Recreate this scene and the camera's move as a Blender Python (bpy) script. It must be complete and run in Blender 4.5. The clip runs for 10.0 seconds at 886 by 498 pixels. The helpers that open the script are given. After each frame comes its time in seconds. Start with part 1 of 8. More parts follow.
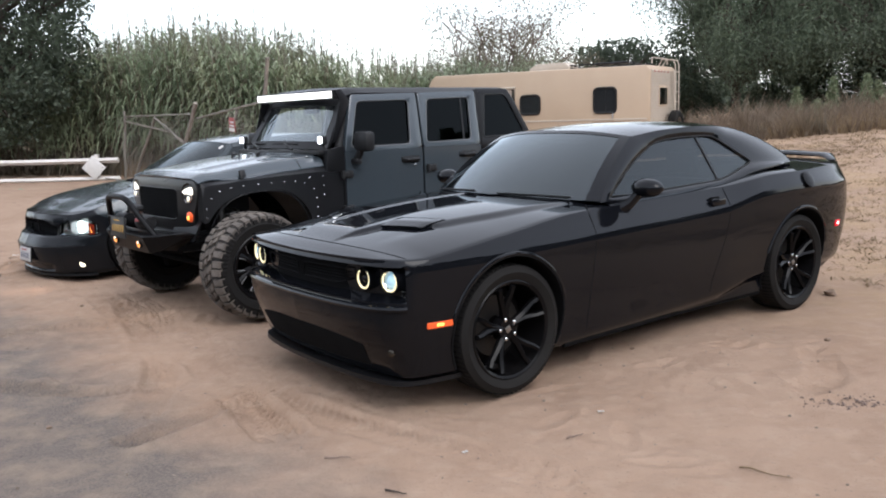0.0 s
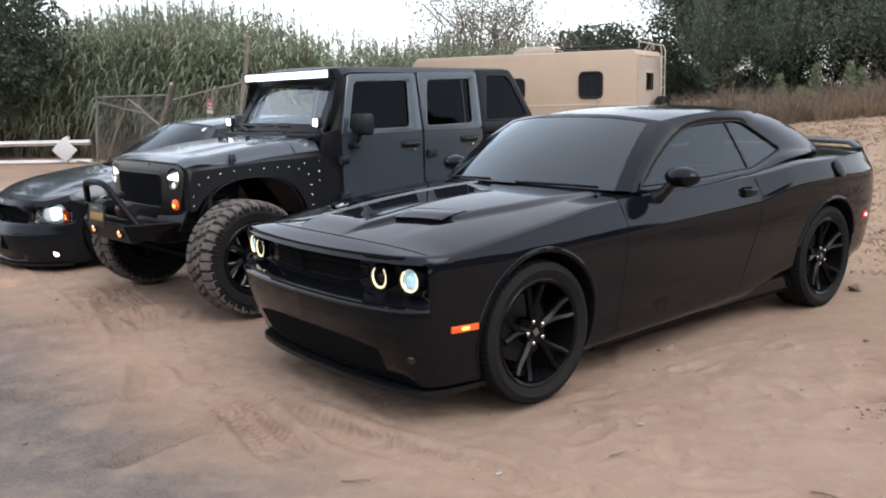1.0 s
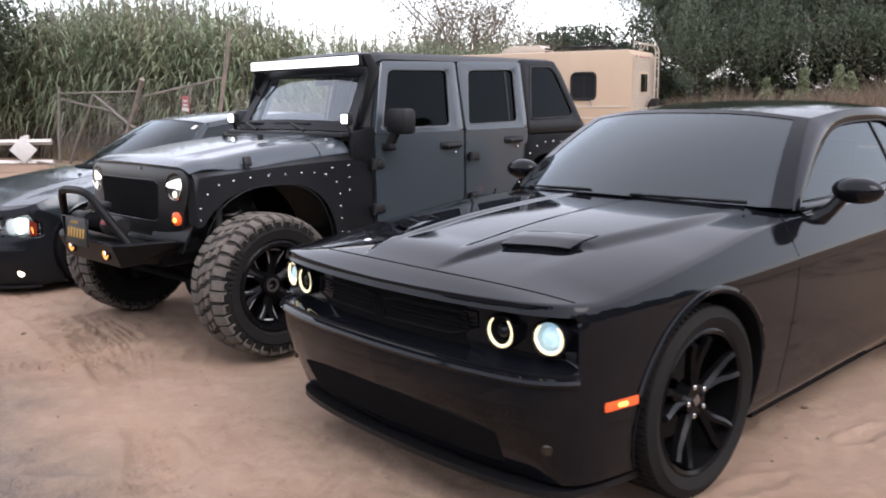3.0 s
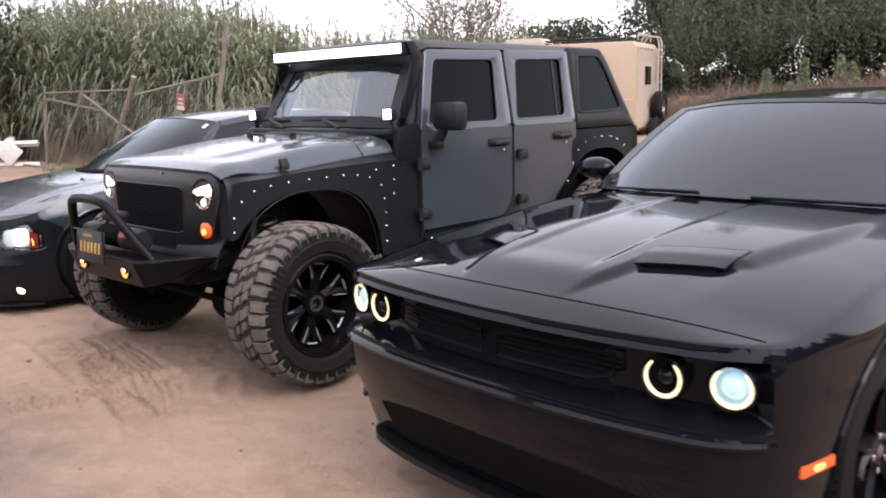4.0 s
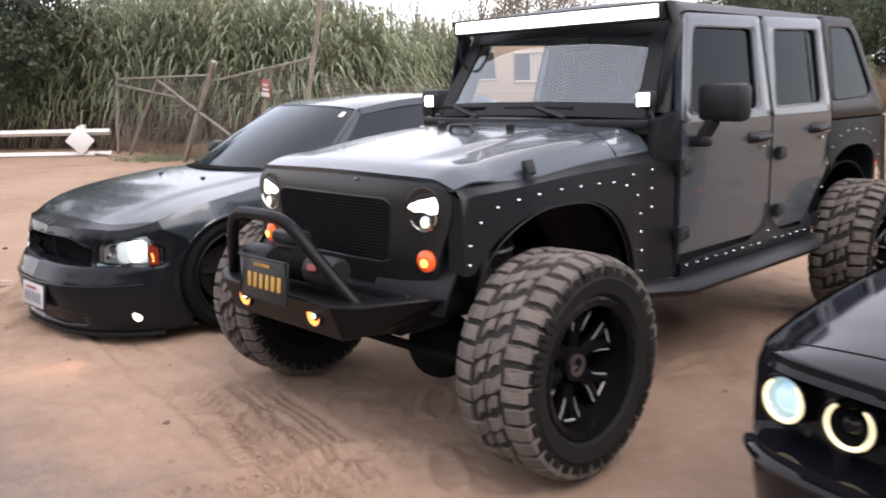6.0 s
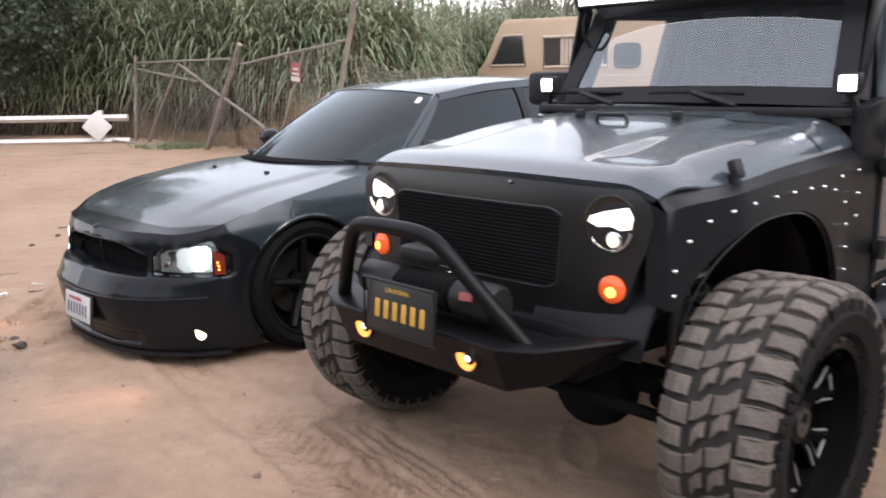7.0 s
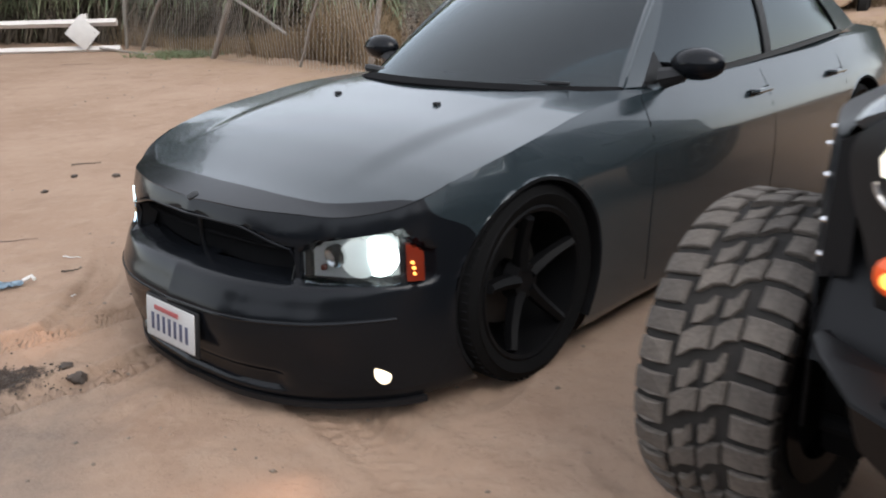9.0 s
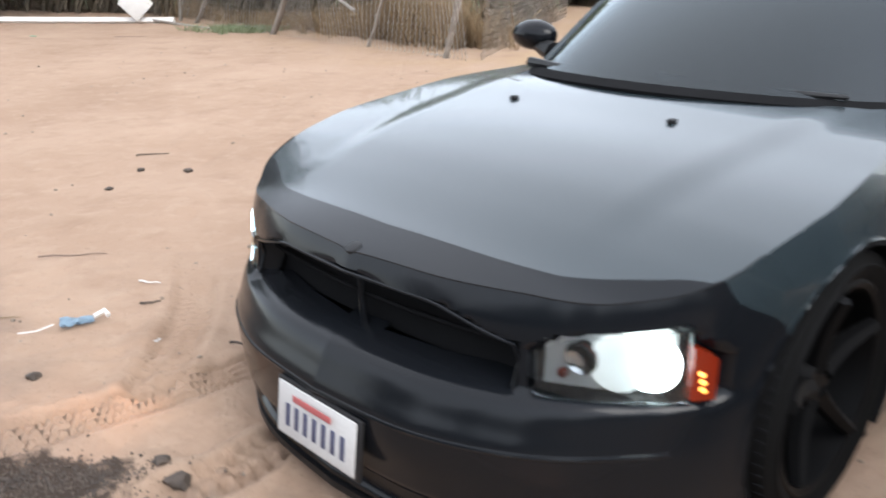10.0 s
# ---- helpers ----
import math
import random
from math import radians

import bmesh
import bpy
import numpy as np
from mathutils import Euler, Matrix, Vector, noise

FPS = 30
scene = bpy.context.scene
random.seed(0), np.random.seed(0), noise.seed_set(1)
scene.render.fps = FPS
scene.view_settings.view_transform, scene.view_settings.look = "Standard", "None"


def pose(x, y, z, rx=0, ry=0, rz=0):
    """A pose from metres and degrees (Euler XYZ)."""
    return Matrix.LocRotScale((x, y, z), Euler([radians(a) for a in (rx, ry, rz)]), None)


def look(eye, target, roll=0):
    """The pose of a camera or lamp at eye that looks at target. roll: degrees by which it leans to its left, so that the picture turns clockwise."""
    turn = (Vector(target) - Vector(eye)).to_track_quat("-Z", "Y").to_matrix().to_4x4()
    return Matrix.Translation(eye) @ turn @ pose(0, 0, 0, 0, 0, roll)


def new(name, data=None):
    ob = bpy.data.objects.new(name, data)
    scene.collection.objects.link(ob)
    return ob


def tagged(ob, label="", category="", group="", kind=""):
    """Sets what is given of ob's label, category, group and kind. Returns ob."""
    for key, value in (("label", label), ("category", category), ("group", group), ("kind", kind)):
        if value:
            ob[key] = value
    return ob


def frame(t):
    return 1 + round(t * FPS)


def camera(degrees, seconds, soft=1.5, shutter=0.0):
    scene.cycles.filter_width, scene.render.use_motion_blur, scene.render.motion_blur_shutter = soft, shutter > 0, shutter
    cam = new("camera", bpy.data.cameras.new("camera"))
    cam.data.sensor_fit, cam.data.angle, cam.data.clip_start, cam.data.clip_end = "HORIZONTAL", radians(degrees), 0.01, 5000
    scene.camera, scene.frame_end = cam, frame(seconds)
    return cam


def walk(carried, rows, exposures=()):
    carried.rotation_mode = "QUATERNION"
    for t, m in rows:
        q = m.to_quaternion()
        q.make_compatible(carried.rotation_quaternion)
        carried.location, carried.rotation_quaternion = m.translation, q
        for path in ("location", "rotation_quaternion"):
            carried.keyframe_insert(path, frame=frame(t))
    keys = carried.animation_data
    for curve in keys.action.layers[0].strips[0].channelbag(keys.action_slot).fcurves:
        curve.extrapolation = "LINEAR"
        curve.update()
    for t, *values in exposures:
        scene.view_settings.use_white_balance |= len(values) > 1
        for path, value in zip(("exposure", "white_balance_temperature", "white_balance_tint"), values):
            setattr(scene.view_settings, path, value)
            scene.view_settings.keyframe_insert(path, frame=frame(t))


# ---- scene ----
cam = camera(55.2, 10.0, soft=1.9, shutter=0.4)
PATH = [
    (0, (0.111, 0.602, 1.518), (0.029, 2.577, 1.21), -1.8),
    (0.5, (-0.034, 0.79, 1.516), (-0.083, 2.761, 1.183), -1.1),
    (1, (-0.143, 1.041, 1.504), (-0.164, 3.012, 1.159), -1.3),
    (1.5, (-0.243, 1.306, 1.498), (-0.26, 3.274, 1.142), -2.4),
    (2, (-0.385, 1.577, 1.497), (-0.402, 3.546, 1.147), -2.5),
    (2.2, (-0.453, 1.698, 1.488), (-0.448, 3.668, 1.144), -2.1),
    (3.3, (-0.871, 2.362, 1.446), (-0.792, 4.332, 1.106), -0.9),
    (3.5, (-0.945, 2.481, 1.446), (-0.859, 4.449, 1.099), -1.3),
    (4, (-1.151, 2.794, 1.436), (-1.05, 4.761, 1.087), -1.4),
    (4.5, (-1.361, 3.078, 1.434), (-1.295, 5.045, 1.081), -2.2),
    (5, (-1.61, 3.425, 1.425), (-1.565, 5.391, 1.06), -1.9),
    (5.5, (-1.845, 3.735, 1.424), (-1.811, 5.7, 1.053), -1.2),
    (6, (-2.062, 4.095, 1.421), (-2.068, 6.06, 1.049), -1.3),
    (6.2, (-2.158, 4.238, 1.422), (-2.182, 6.198, 1.026), -1.6),
    (7.5, (-2.854, 5.147, 1.399), (-2.866, 7.104, 0.99), -0.9),
    (8, (-3.105, 5.566, 1.386), (-3.103, 7.514, 0.932), -1.2),
    (8.5, (-3.382, 6.01, 1.36), (-3.381, 7.938, 0.826), -1.8),
    (9, (-3.673, 6.434, 1.346), (-3.646, 8.337, 0.728), -1.6),
    (9.5, (-3.943, 6.857, 1.341), (-3.909, 8.748, 0.691), -0.4),
    (10, (-4.204, 7.313, 1.321), (-4.251, 9.2, 0.659), -0.2),
]
EXPOSURES = [(0, 0.25, 6080, 11), (2, 0.33, 6080, 13), (4, 0.61, 6450, 20), (6, 0.66, 6500, 19), (7.5, 0.48, 6380, 14), (8.4, 0.30, 6340, 12), (9, 0.24, 6300, 10), (10, 0.84, 6180, 9)]
walk(cam, [(t, look(eye, target, roll)) for t, eye, target, roll in PATH], EXPOSURES)

# ---- world and sun: dusk under a bright, evenly hazy sky ----
SUN_UP, SUN_ROUND = 46, 145
world = bpy.data.worlds.new("dusk_sky")
scene.world = world
world.use_nodes = True
wn, wl = world.node_tree.nodes, world.node_tree.links
sky = wn.new("ShaderNodeTexSky")
sky.sky_type, sky.sun_disc = "NISHITA", False
sky.sun_elevation, sky.sun_rotation = radians(SUN_UP), radians(SUN_ROUND)
sky.air_density, sky.dust_density, sky.ozone_density = 1.2, 2.0, 2.0
wl.new(sky.outputs[0], wn["Background"].inputs[0])
wn["Background"].inputs[1].default_value = 0.11
haze = wn.new("ShaderNodeBackground")
haze.inputs[0].default_value, haze.inputs[1].default_value = (0.99, 0.96, 0.925, 1), 1.08
both = wn.new("ShaderNodeAddShader")
wl.new(wn["Background"].outputs[0], both.inputs[0]), wl.new(haze.outputs[0], both.inputs[1])
wl.new(both.outputs[0], wn["World Output"].inputs[0])
sun = new("sun", bpy.data.lights.new("sun", "SUN"))
sun.data.energy, sun.data.angle, sun.data.color = 1.5, radians(40), (1.0, 0.97, 0.93)
toward = Vector((math.sin(radians(SUN_ROUND)) * math.cos(radians(SUN_UP)), math.cos(radians(SUN_ROUND)) * math.cos(radians(SUN_UP)), math.sin(radians(SUN_UP))))
sun.matrix_world = look(toward * 50, (0, 0, 0))

# ---- materials ----
def material(name, color, rough=0.5, metal=0.0, spec=0.5, coat=0.0, coat_rough=0.03, var=0.0, scale=8.0, fine=0.0, fine_scale=120.0,
             bump=0.0, bump_scale=60.0, second=None, dust=0.0, island=0.0, obj=0.0):
    """Principled surface with variation at two scales, relief, and an optional dusty layer in patches."""
    m = bpy.data.materials.new(name)
    m.use_nodes = True
    n, l = m.node_tree.nodes, m.node_tree.links
    b = n["Principled BSDF"]
    b.inputs["Roughness"].default_value, b.inputs["Metallic"].default_value = rough, metal
    b.inputs["Specular IOR Level"].default_value = spec
    b.inputs["Coat Weight"].default_value, b.inputs["Coat Roughness"].default_value = coat, coat_rough
    geo = n.new("ShaderNodeNewGeometry")
    co = n.new("ShaderNodeTexCoord")
    col = n.new("ShaderNodeRGB")
    col.outputs[0].default_value = (*color, 1)
    out = col.outputs[0]

    def mixed(a, other, fac, blend="MIX"):
        x = n.new("ShaderNodeMix")
        x.data_type, x.blend_type = "RGBA", blend
        l.new(fac, x.inputs[0]) if not isinstance(fac, float) else None
        if isinstance(fac, float):
            x.inputs[0].default_value = fac
        l.new(a, x.inputs[6])
        if isinstance(other, tuple):
            x.inputs[7].default_value = (*other, 1)
        else:
            l.new(other, x.inputs[7])
        return x.outputs[2]

    def noisy(sc, detail=4.0, lo=0.35, hi=0.65):
        t = n.new("ShaderNodeTexNoise")
        t.inputs["Scale"].default_value, t.inputs["Detail"].default_value = sc, detail
        l.new(co.outputs["Object"], t.inputs["Vector"])
        r = n.new("ShaderNodeMapRange")
        r.inputs[1].default_value, r.inputs[2].default_value = lo, hi
        l.new(t.outputs[0], r.inputs[0])
        return r.outputs[0]

    def scaled(v, k):
        x = n.new("ShaderNodeMath")
        x.operation, x.inputs[1].default_value = "MULTIPLY", k
        l.new(v, x.inputs[0])
        return x.outputs[0]

    dark = second or tuple(c * 0.45 for c in color)
    if var:
        out = mixed(out, dark, scaled(noisy(scale), var))
    if fine:
        out = mixed(out, tuple(min(1, c * 1.7) for c in color), scaled(noisy(fine_scale, 2.0), fine))
    if island:
        out = mixed(out, dark, scaled(geo.outputs["Random Per Island"], island))
    if obj:
        info = n.new("ShaderNodeObjectInfo")
        out = mixed(out, dark, scaled(info.outputs["Random"], obj))
    if dust:
        d = scaled(noisy(3.0, 6.0, 0.3, 0.8), dust)
        out = mixed(out, (0.21, 0.16, 0.12), d)
        r = n.new("ShaderNodeMapRange")
        r.inputs[3].default_value, r.inputs[4].default_value = rough, min(1.0, rough + 0.5)
        l.new(d, r.inputs[0])
        l.new(r.outputs[0], b.inputs["Roughness"])
    l.new(out, b.inputs["Base Color"])
    if bump:
        t = n.new("ShaderNodeTexNoise")
        t.inputs["Scale"].default_value, t.inputs["Detail"].default_value = bump_scale, 6.0
        l.new(co.outputs["Object"], t.inputs["Vector"])
        bp = n.new("ShaderNodeBump")
        bp.inputs["Strength"].default_value, bp.inputs["Distance"].default_value = bump, 0.01
        l.new(t.outputs[0], bp.inputs["Height"])
        l.new(bp.outputs[0], b.inputs["Normal"])
    return m


def pane(name, tint, rough=0.02, haze=0.0, ior=1.47):
    """Window glass: a tinted see-through sheet whose gloss follows Fresnel. Its pale haze and blue gloss tint stand in
    for reflected sky.
    """
    m = bpy.data.materials.new(name)
    m.use_nodes = True
    n, l = m.node_tree.nodes, m.node_tree.links
    n.remove(n["Principled BSDF"])
    clear, gloss, mix, fres = n.new("ShaderNodeBsdfTransparent"), n.new("ShaderNodeBsdfGlossy"), n.new("ShaderNodeMixShader"), n.new("ShaderNodeFresnel")
    clear.inputs[0].default_value = (*tint, 1)
    gloss.inputs["Roughness"].default_value = rough
    gloss.inputs["Color"].default_value = (0.88, 0.96, 1.0, 1)
    fres.inputs["IOR"].default_value = ior
    body = clear.outputs[0]
    if haze:
        dif, mx = n.new("ShaderNodeBsdfDiffuse"), n.new("ShaderNodeMixShader")
        dif.inputs[0].default_value = (0.44, 0.47, 0.50, 1)
        mx.inputs[0].default_value = haze
        l.new(clear.outputs[0], mx.inputs[1]), l.new(dif.outputs[0], mx.inputs[2])
        body = mx.outputs[0]
    l.new(fres.outputs[0], mix.inputs[0]), l.new(body, mix.inputs[1]), l.new(gloss.outputs[0], mix.inputs[2])
    l.new(mix.outputs[0], n["Material Output"].inputs[0])
    return m


def glow(name, color, strength):
    m = bpy.data.materials.new(name)
    m.use_nodes = True
    b = m.node_tree.nodes["Principled BSDF"]
    b.inputs["Base Color"].default_value = (*color, 1)
    b.inputs["Emission Color"].default_value = (*color, 1)
    b.inputs["Emission Strength"].default_value = strength
    b.inputs["Roughness"].default_value = 0.1
    return m


GLOSS_BLACK = material("gloss_black_paint", (0.0045, 0.005, 0.0066), 0.05, spec=0.22, bump=0.004, bump_scale=400)
JEEP_PAINT = material("anvil_grey_paint", (0.037, 0.0474, 0.0562), 0.26, metal=0.1, spec=0.45, coat=0.5, coat_rough=0.04, dust=0.02, bump=0.004, bump_scale=300)
GUNMETAL = material("gunmetal_paint", (0.020, 0.029, 0.034), 0.24, metal=0.25, coat=0.55, coat_rough=0.035, dust=0.008, bump=0.004, bump_scale=300)
SATIN_BLACK = material("satin_black_coating", (0.0066, 0.007, 0.0082), 0.40, spec=0.20, bump=0.05, bump_scale=500, dust=0.01)
NOSE_VINYL = material("black_vinyl_nose_cover", (0.0048, 0.0058, 0.0075), 0.16, spec=0.20, bump=0.02, bump_scale=600, dust=0.012)
SHELL_BLACK = material("satin_black_shell", (0.0088, 0.0088, 0.0095), 0.30, spec=0.5, bump=0.01, bump_scale=400, dust=0.03)
BUMPER_BLACK = material("black_steel_coating", (0.0041, 0.0041, 0.0048), 0.42, spec=0.14, bump=0.05, bump_scale=500, dust=0.006)
LAMP_BOWL = material("dark_lamp_bowl", (0.06, 0.052, 0.042), 0.2, metal=0.8)
MATTE_WHEEL = material("matte_black_alloy", (0.0041, 0.0041, 0.0044), 0.45, spec=0.08)
# darker copy of the tyre rubber, the wheel arch's shade in its colour
DARK_TYRE = material("arch_shaded_tyre", (0.0048, 0.0048, 0.0049), 0.7, spec=0.06, bump=0.1, bump_scale=200)
PLASTIC = material("black_plastic", (0.0102, 0.0102, 0.0109), 0.5, spec=0.3, bump=0.08, bump_scale=800)
PIT = material("dark_recess", (0.009, 0.009, 0.0095), 0.9, spec=0.03, var=0.3)
RUBBER = material("tyre_rubber", (0.0109, 0.0105, 0.0102), 0.7, spec=0.10, bump=0.1, bump_scale=200, dust=0.015)
TREAD_DUST = material("dusty_tread_rubber", (0.1224, 0.1034, 0.087), 0.9, var=0.6, scale=14, second=(0.0408, 0.036, 0.032), fine=0.3, bump=0.3, bump_scale=120, obj=0.45)
GROOVE = material("dusty_groove", (0.0204, 0.0177, 0.0156), 0.95, var=0.6, scale=20, bump=0.3)
WHEEL_BLACK = material("gloss_black_alloy", (0.004, 0.004, 0.0045), 0.2, spec=0.11, bump=0.01, dust=0.01)
MILLED = material("milled_aluminium", (0.45, 0.45, 0.46), 0.35, metal=0.55, bump=0.05)
CHROME = material("chrome", (0.7, 0.7, 0.71), 0.08, metal=1.0)
STEEL = material("brushed_steel", (0.35, 0.34, 0.33), 0.35, metal=1.0, var=0.3, bump=0.1)
REFLECTOR = material("lamp_reflector", (0.75, 0.75, 0.76), 0.12, metal=1.0)
DARK_STEEL = material("dark_brake_steel", (0.05, 0.048, 0.046), 0.45, metal=0.8, var=0.3)
BOWL_GREY = material("pale_lamp_bowl", (0.50, 0.52, 0.52), 0.4, metal=0.35)
INTERIOR = material("dark_upholstery", (0.0204, 0.0204, 0.0218), 0.8, var=0.4, bump=0.15, bump_scale=200)
RED_LENS = glow("red_marker_lens", (0.6, 0.01, 0.02), 0.5)
RED_HOT = glow("red_marker_bulb", (1.0, 0.25, 0.25), 9.0)
AMBER_LENS = glow("amber_lens", (0.62, 0.085, 0.02), 0.4)
AMBER_DARK = glow("dark_amber_lens", (0.12, 0.012, 0.004), 0.10)
AMBER_HOT = glow("amber_bulb", (1.0, 0.40, 0.07), 2.2)
AMBER_SOFT = glow("warm_fog_lamp", (1.0, 0.36, 0.075), 1.15)
WARM_RING = glow("halo_ring_led", (1.0, 0.86, 0.50), 0.8)
COOL_BEAM = glow("cool_projector", (0.50, 0.74, 0.86), 0.26)
LAMP_WARM = glow("lamp_warm_white", (1.0, 0.92, 0.78), 1.3)
BOWL_GLARE = glow("bowl_glare_glow", (0.95, 1.0, 0.97), 0.4)
LAMP_PALE = glow("pale_projector", (1.0, 0.88, 0.62), 0.7)
LAMP_WHITE = glow("headlamp_white", (0.92, 1.0, 0.95), 5.0)
BAR_WHITE = glow("led_bar_white", (1.0, 0.97, 0.90), 1.6)
CUBE_WHITE = glow("led_cube_white", (1.0, 0.99, 1.0), 5.0)
FOG_WHITE = glow("fog_lamp_white", (1.0, 0.86, 0.62), 1.3)
# haze: a pale diffuse share that puts sky sheen into the pane's colour
TINT = pane("tinted_glass", (0.10, 0.105, 0.11), haze=0.015, ior=1.42)
SCREEN = pane("tinted_windshield", (0.13, 0.16, 0.175), haze=0.014, ior=1.68)
SEDAN_SCREEN = pane("dark_windshield", (0.16, 0.21, 0.22), haze=0.022, ior=1.44)
DARK_TINT = pane("dark_tinted_glass", (0.03, 0.03, 0.032))
DOOR_TINT = pane("privacy_glass", (0.045, 0.045, 0.05), ior=1.17)
CLEAR = pane("clear_glass", (0.86, 0.88, 0.88), haze=0.04, ior=2.1)
LENS = pane("lamp_lens", (0.85, 0.86, 0.86))
PLATE_WHITE = material("white_plate", (0.44, 0.432, 0.424), 0.4, var=0.1, fine=0.1)
PLATE_BLACK = material("black_plate", (0.012, 0.011, 0.011), 0.4, var=0.2)
PLATE_YELLOW = material("yellow_plate_print", (0.51, 0.2856, 0.0408), 0.5, var=0.1)
PLATE_BLUE = material("dark_plate_print", (0.05, 0.055, 0.10), 0.5, var=0.1)
RV_CREAM = material("cream_camper_skin", (0.4216, 0.3196, 0.2244), 0.5, var=0.25, scale=1.2, second=(0.34, 0.2448, 0.17), fine=0.1, bump=0.05, bump_scale=20)
RV_LIGHT = material("pale_camper_trim", (0.4624, 0.3944, 0.3196), 0.5, var=0.2, bump=0.05)
WHITE_WOOD = material("white_painted_rail", (0.592, 0.56, 0.528), 0.6, var=0.3, scale=3, second=(0.416, 0.376, 0.344), bump=0.15)
WEATHERED = material("weathered_wood", (0.2448, 0.2108, 0.1768), 0.85, var=0.6, scale=6, bump=0.4, bump_scale=40)
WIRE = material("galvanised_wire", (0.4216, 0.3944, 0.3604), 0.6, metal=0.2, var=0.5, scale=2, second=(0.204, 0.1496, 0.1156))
GALV = material("rusty_galvanised_steel", (0.272, 0.2516, 0.2244), 0.55, metal=0.3, var=0.6, scale=9, second=(0.1904, 0.1564, 0.1292), bump=0.2)
BARK = material("rough_bark", (0.0612, 0.0462, 0.034), 0.9, var=0.5, scale=4, bump=0.8, bump_scale=20)
TWIG = material("bare_twig", (0.1632, 0.1156, 0.0952), 0.9, var=0.4)
SAND_CLOD = material("dirt_clod", (0.2244, 0.1564, 0.1122), 0.95, var=0.5, scale=20, bump=0.5, obj=0.5)
STONE = material("small_stone", (0.2448, 0.1972, 0.1564), 0.9, var=0.5, scale=20, bump=0.5, island=0.6)
PAPER = material("white_paper", (0.6, 0.584, 0.56), 0.7, var=0.15)
CLOTH_BLUE = material("blue_mask_cloth", (0.2856, 0.3876, 0.476), 0.8, var=0.2, bump=0.2)
OIL = material("oil_stain_soil", (0.035, 0.027, 0.022), 0.8, var=0.5, scale=12, second=(0.10, 0.07, 0.05), bump=0.6)
RED_SIGN = material("red_sign_print", (0.34, 0.0816, 0.0816), 0.6, var=0.25, scale=10)


def leafy(name, a, b, c, scale=0.5):
    """Leaves: three greens, by leaf and by clump, a little light through them."""
    m = bpy.data.materials.new(name)
    m.use_nodes = True
    n, l = m.node_tree.nodes, m.node_tree.links
    p = n["Principled BSDF"]
    geo, co, noi, ramp, mix = n.new("ShaderNodeNewGeometry"), n.new("ShaderNodeTexCoord"), n.new("ShaderNodeTexNoise"), n.new("ShaderNodeValToRGB"), n.new("ShaderNodeMix")
    noi.inputs["Scale"].default_value = scale
    l.new(co.outputs["Object"], noi.inputs["Vector"])
    ramp.color_ramp.elements[0].color, ramp.color_ramp.elements[1].color = (*a, 1), (*b, 1)
    l.new(geo.outputs["Random Per Island"], ramp.inputs[0])
    mix.data_type = "RGBA"
    mr = n.new("ShaderNodeMapRange")
    mr.inputs[1].default_value, mr.inputs[2].default_value, mr.inputs[4].default_value = 0.45, 0.75, 0.8
    l.new(noi.outputs[0], mr.inputs[0]), l.new(mr.outputs[0], mix.inputs[0])
    l.new(ramp.outputs[0], mix.inputs[6])
    mix.inputs[7].default_value = (*c, 1)
    l.new(mix.outputs[2], p.inputs["Base Color"])
    p.inputs["Roughness"].default_value = 0.6
    tr, ms = n.new("ShaderNodeBsdfTranslucent"), n.new("ShaderNodeMixShader")
    l.new(mix.outputs[2], tr.inputs[0])
    ms.inputs[0].default_value = 0.42
    l.new(p.outputs[0], ms.inputs[1]), l.new(tr.outputs[0], ms.inputs[2]), l.new(ms.outputs[0], n["Material Output"].inputs[0])
    return m


REED = leafy("giant_reed_leaf", (0.1428, 0.1904, 0.1054), (0.34, 0.3808, 0.2516), (0.2992, 0.306, 0.1836), 0.5)
REED_DRY = leafy("dry_reed", (0.1088, 0.085, 0.0612), (0.204, 0.1632, 0.1156), (0.0816, 0.0646, 0.0476))
PLUME = leafy("reed_plume", (0.1632, 0.1632, 0.1156), (0.2584, 0.2448, 0.1836), (0.204, 0.1972, 0.136))
PEPPER = leafy("pepper_tree_leaf", (0.062, 0.085, 0.054), (0.17, 0.205, 0.13), (0.105, 0.122, 0.082))
OAK = leafy("dark_oak_leaf", (0.0408, 0.0544, 0.0354), (0.0816, 0.1054, 0.0646), (0.0544, 0.068, 0.0442))
PALE_LEAF = leafy("sparse_pale_leaf", (0.1156, 0.102, 0.068), (0.204, 0.17, 0.119), (0.1088, 0.1122, 0.068))
BRUSH = leafy("dead_brush", (0.136, 0.0952, 0.068), (0.2312, 0.17, 0.1156), (0.102, 0.0884, 0.0578), 0.8)
SEAL = material("grey_window_seal", (0.0748, 0.0782, 0.0816), 0.4, var=0.2)
STRAW = leafy("dry_grass", (0.204, 0.1428, 0.0816), (0.3128, 0.2312, 0.136), (0.1496, 0.102, 0.0612), 0.8)
WEED = leafy("green_weed", (0.136, 0.1768, 0.0884), (0.2584, 0.2924, 0.1768), (0.1904, 0.204, 0.1156), 2.0)


# ---- mesh helpers ----
def thing(name, m, label, category, group=""):
    ob = new(name)
    ob.empty_display_size = 0.2
    ob.matrix_world = m
    return tagged(ob, label, category, group)


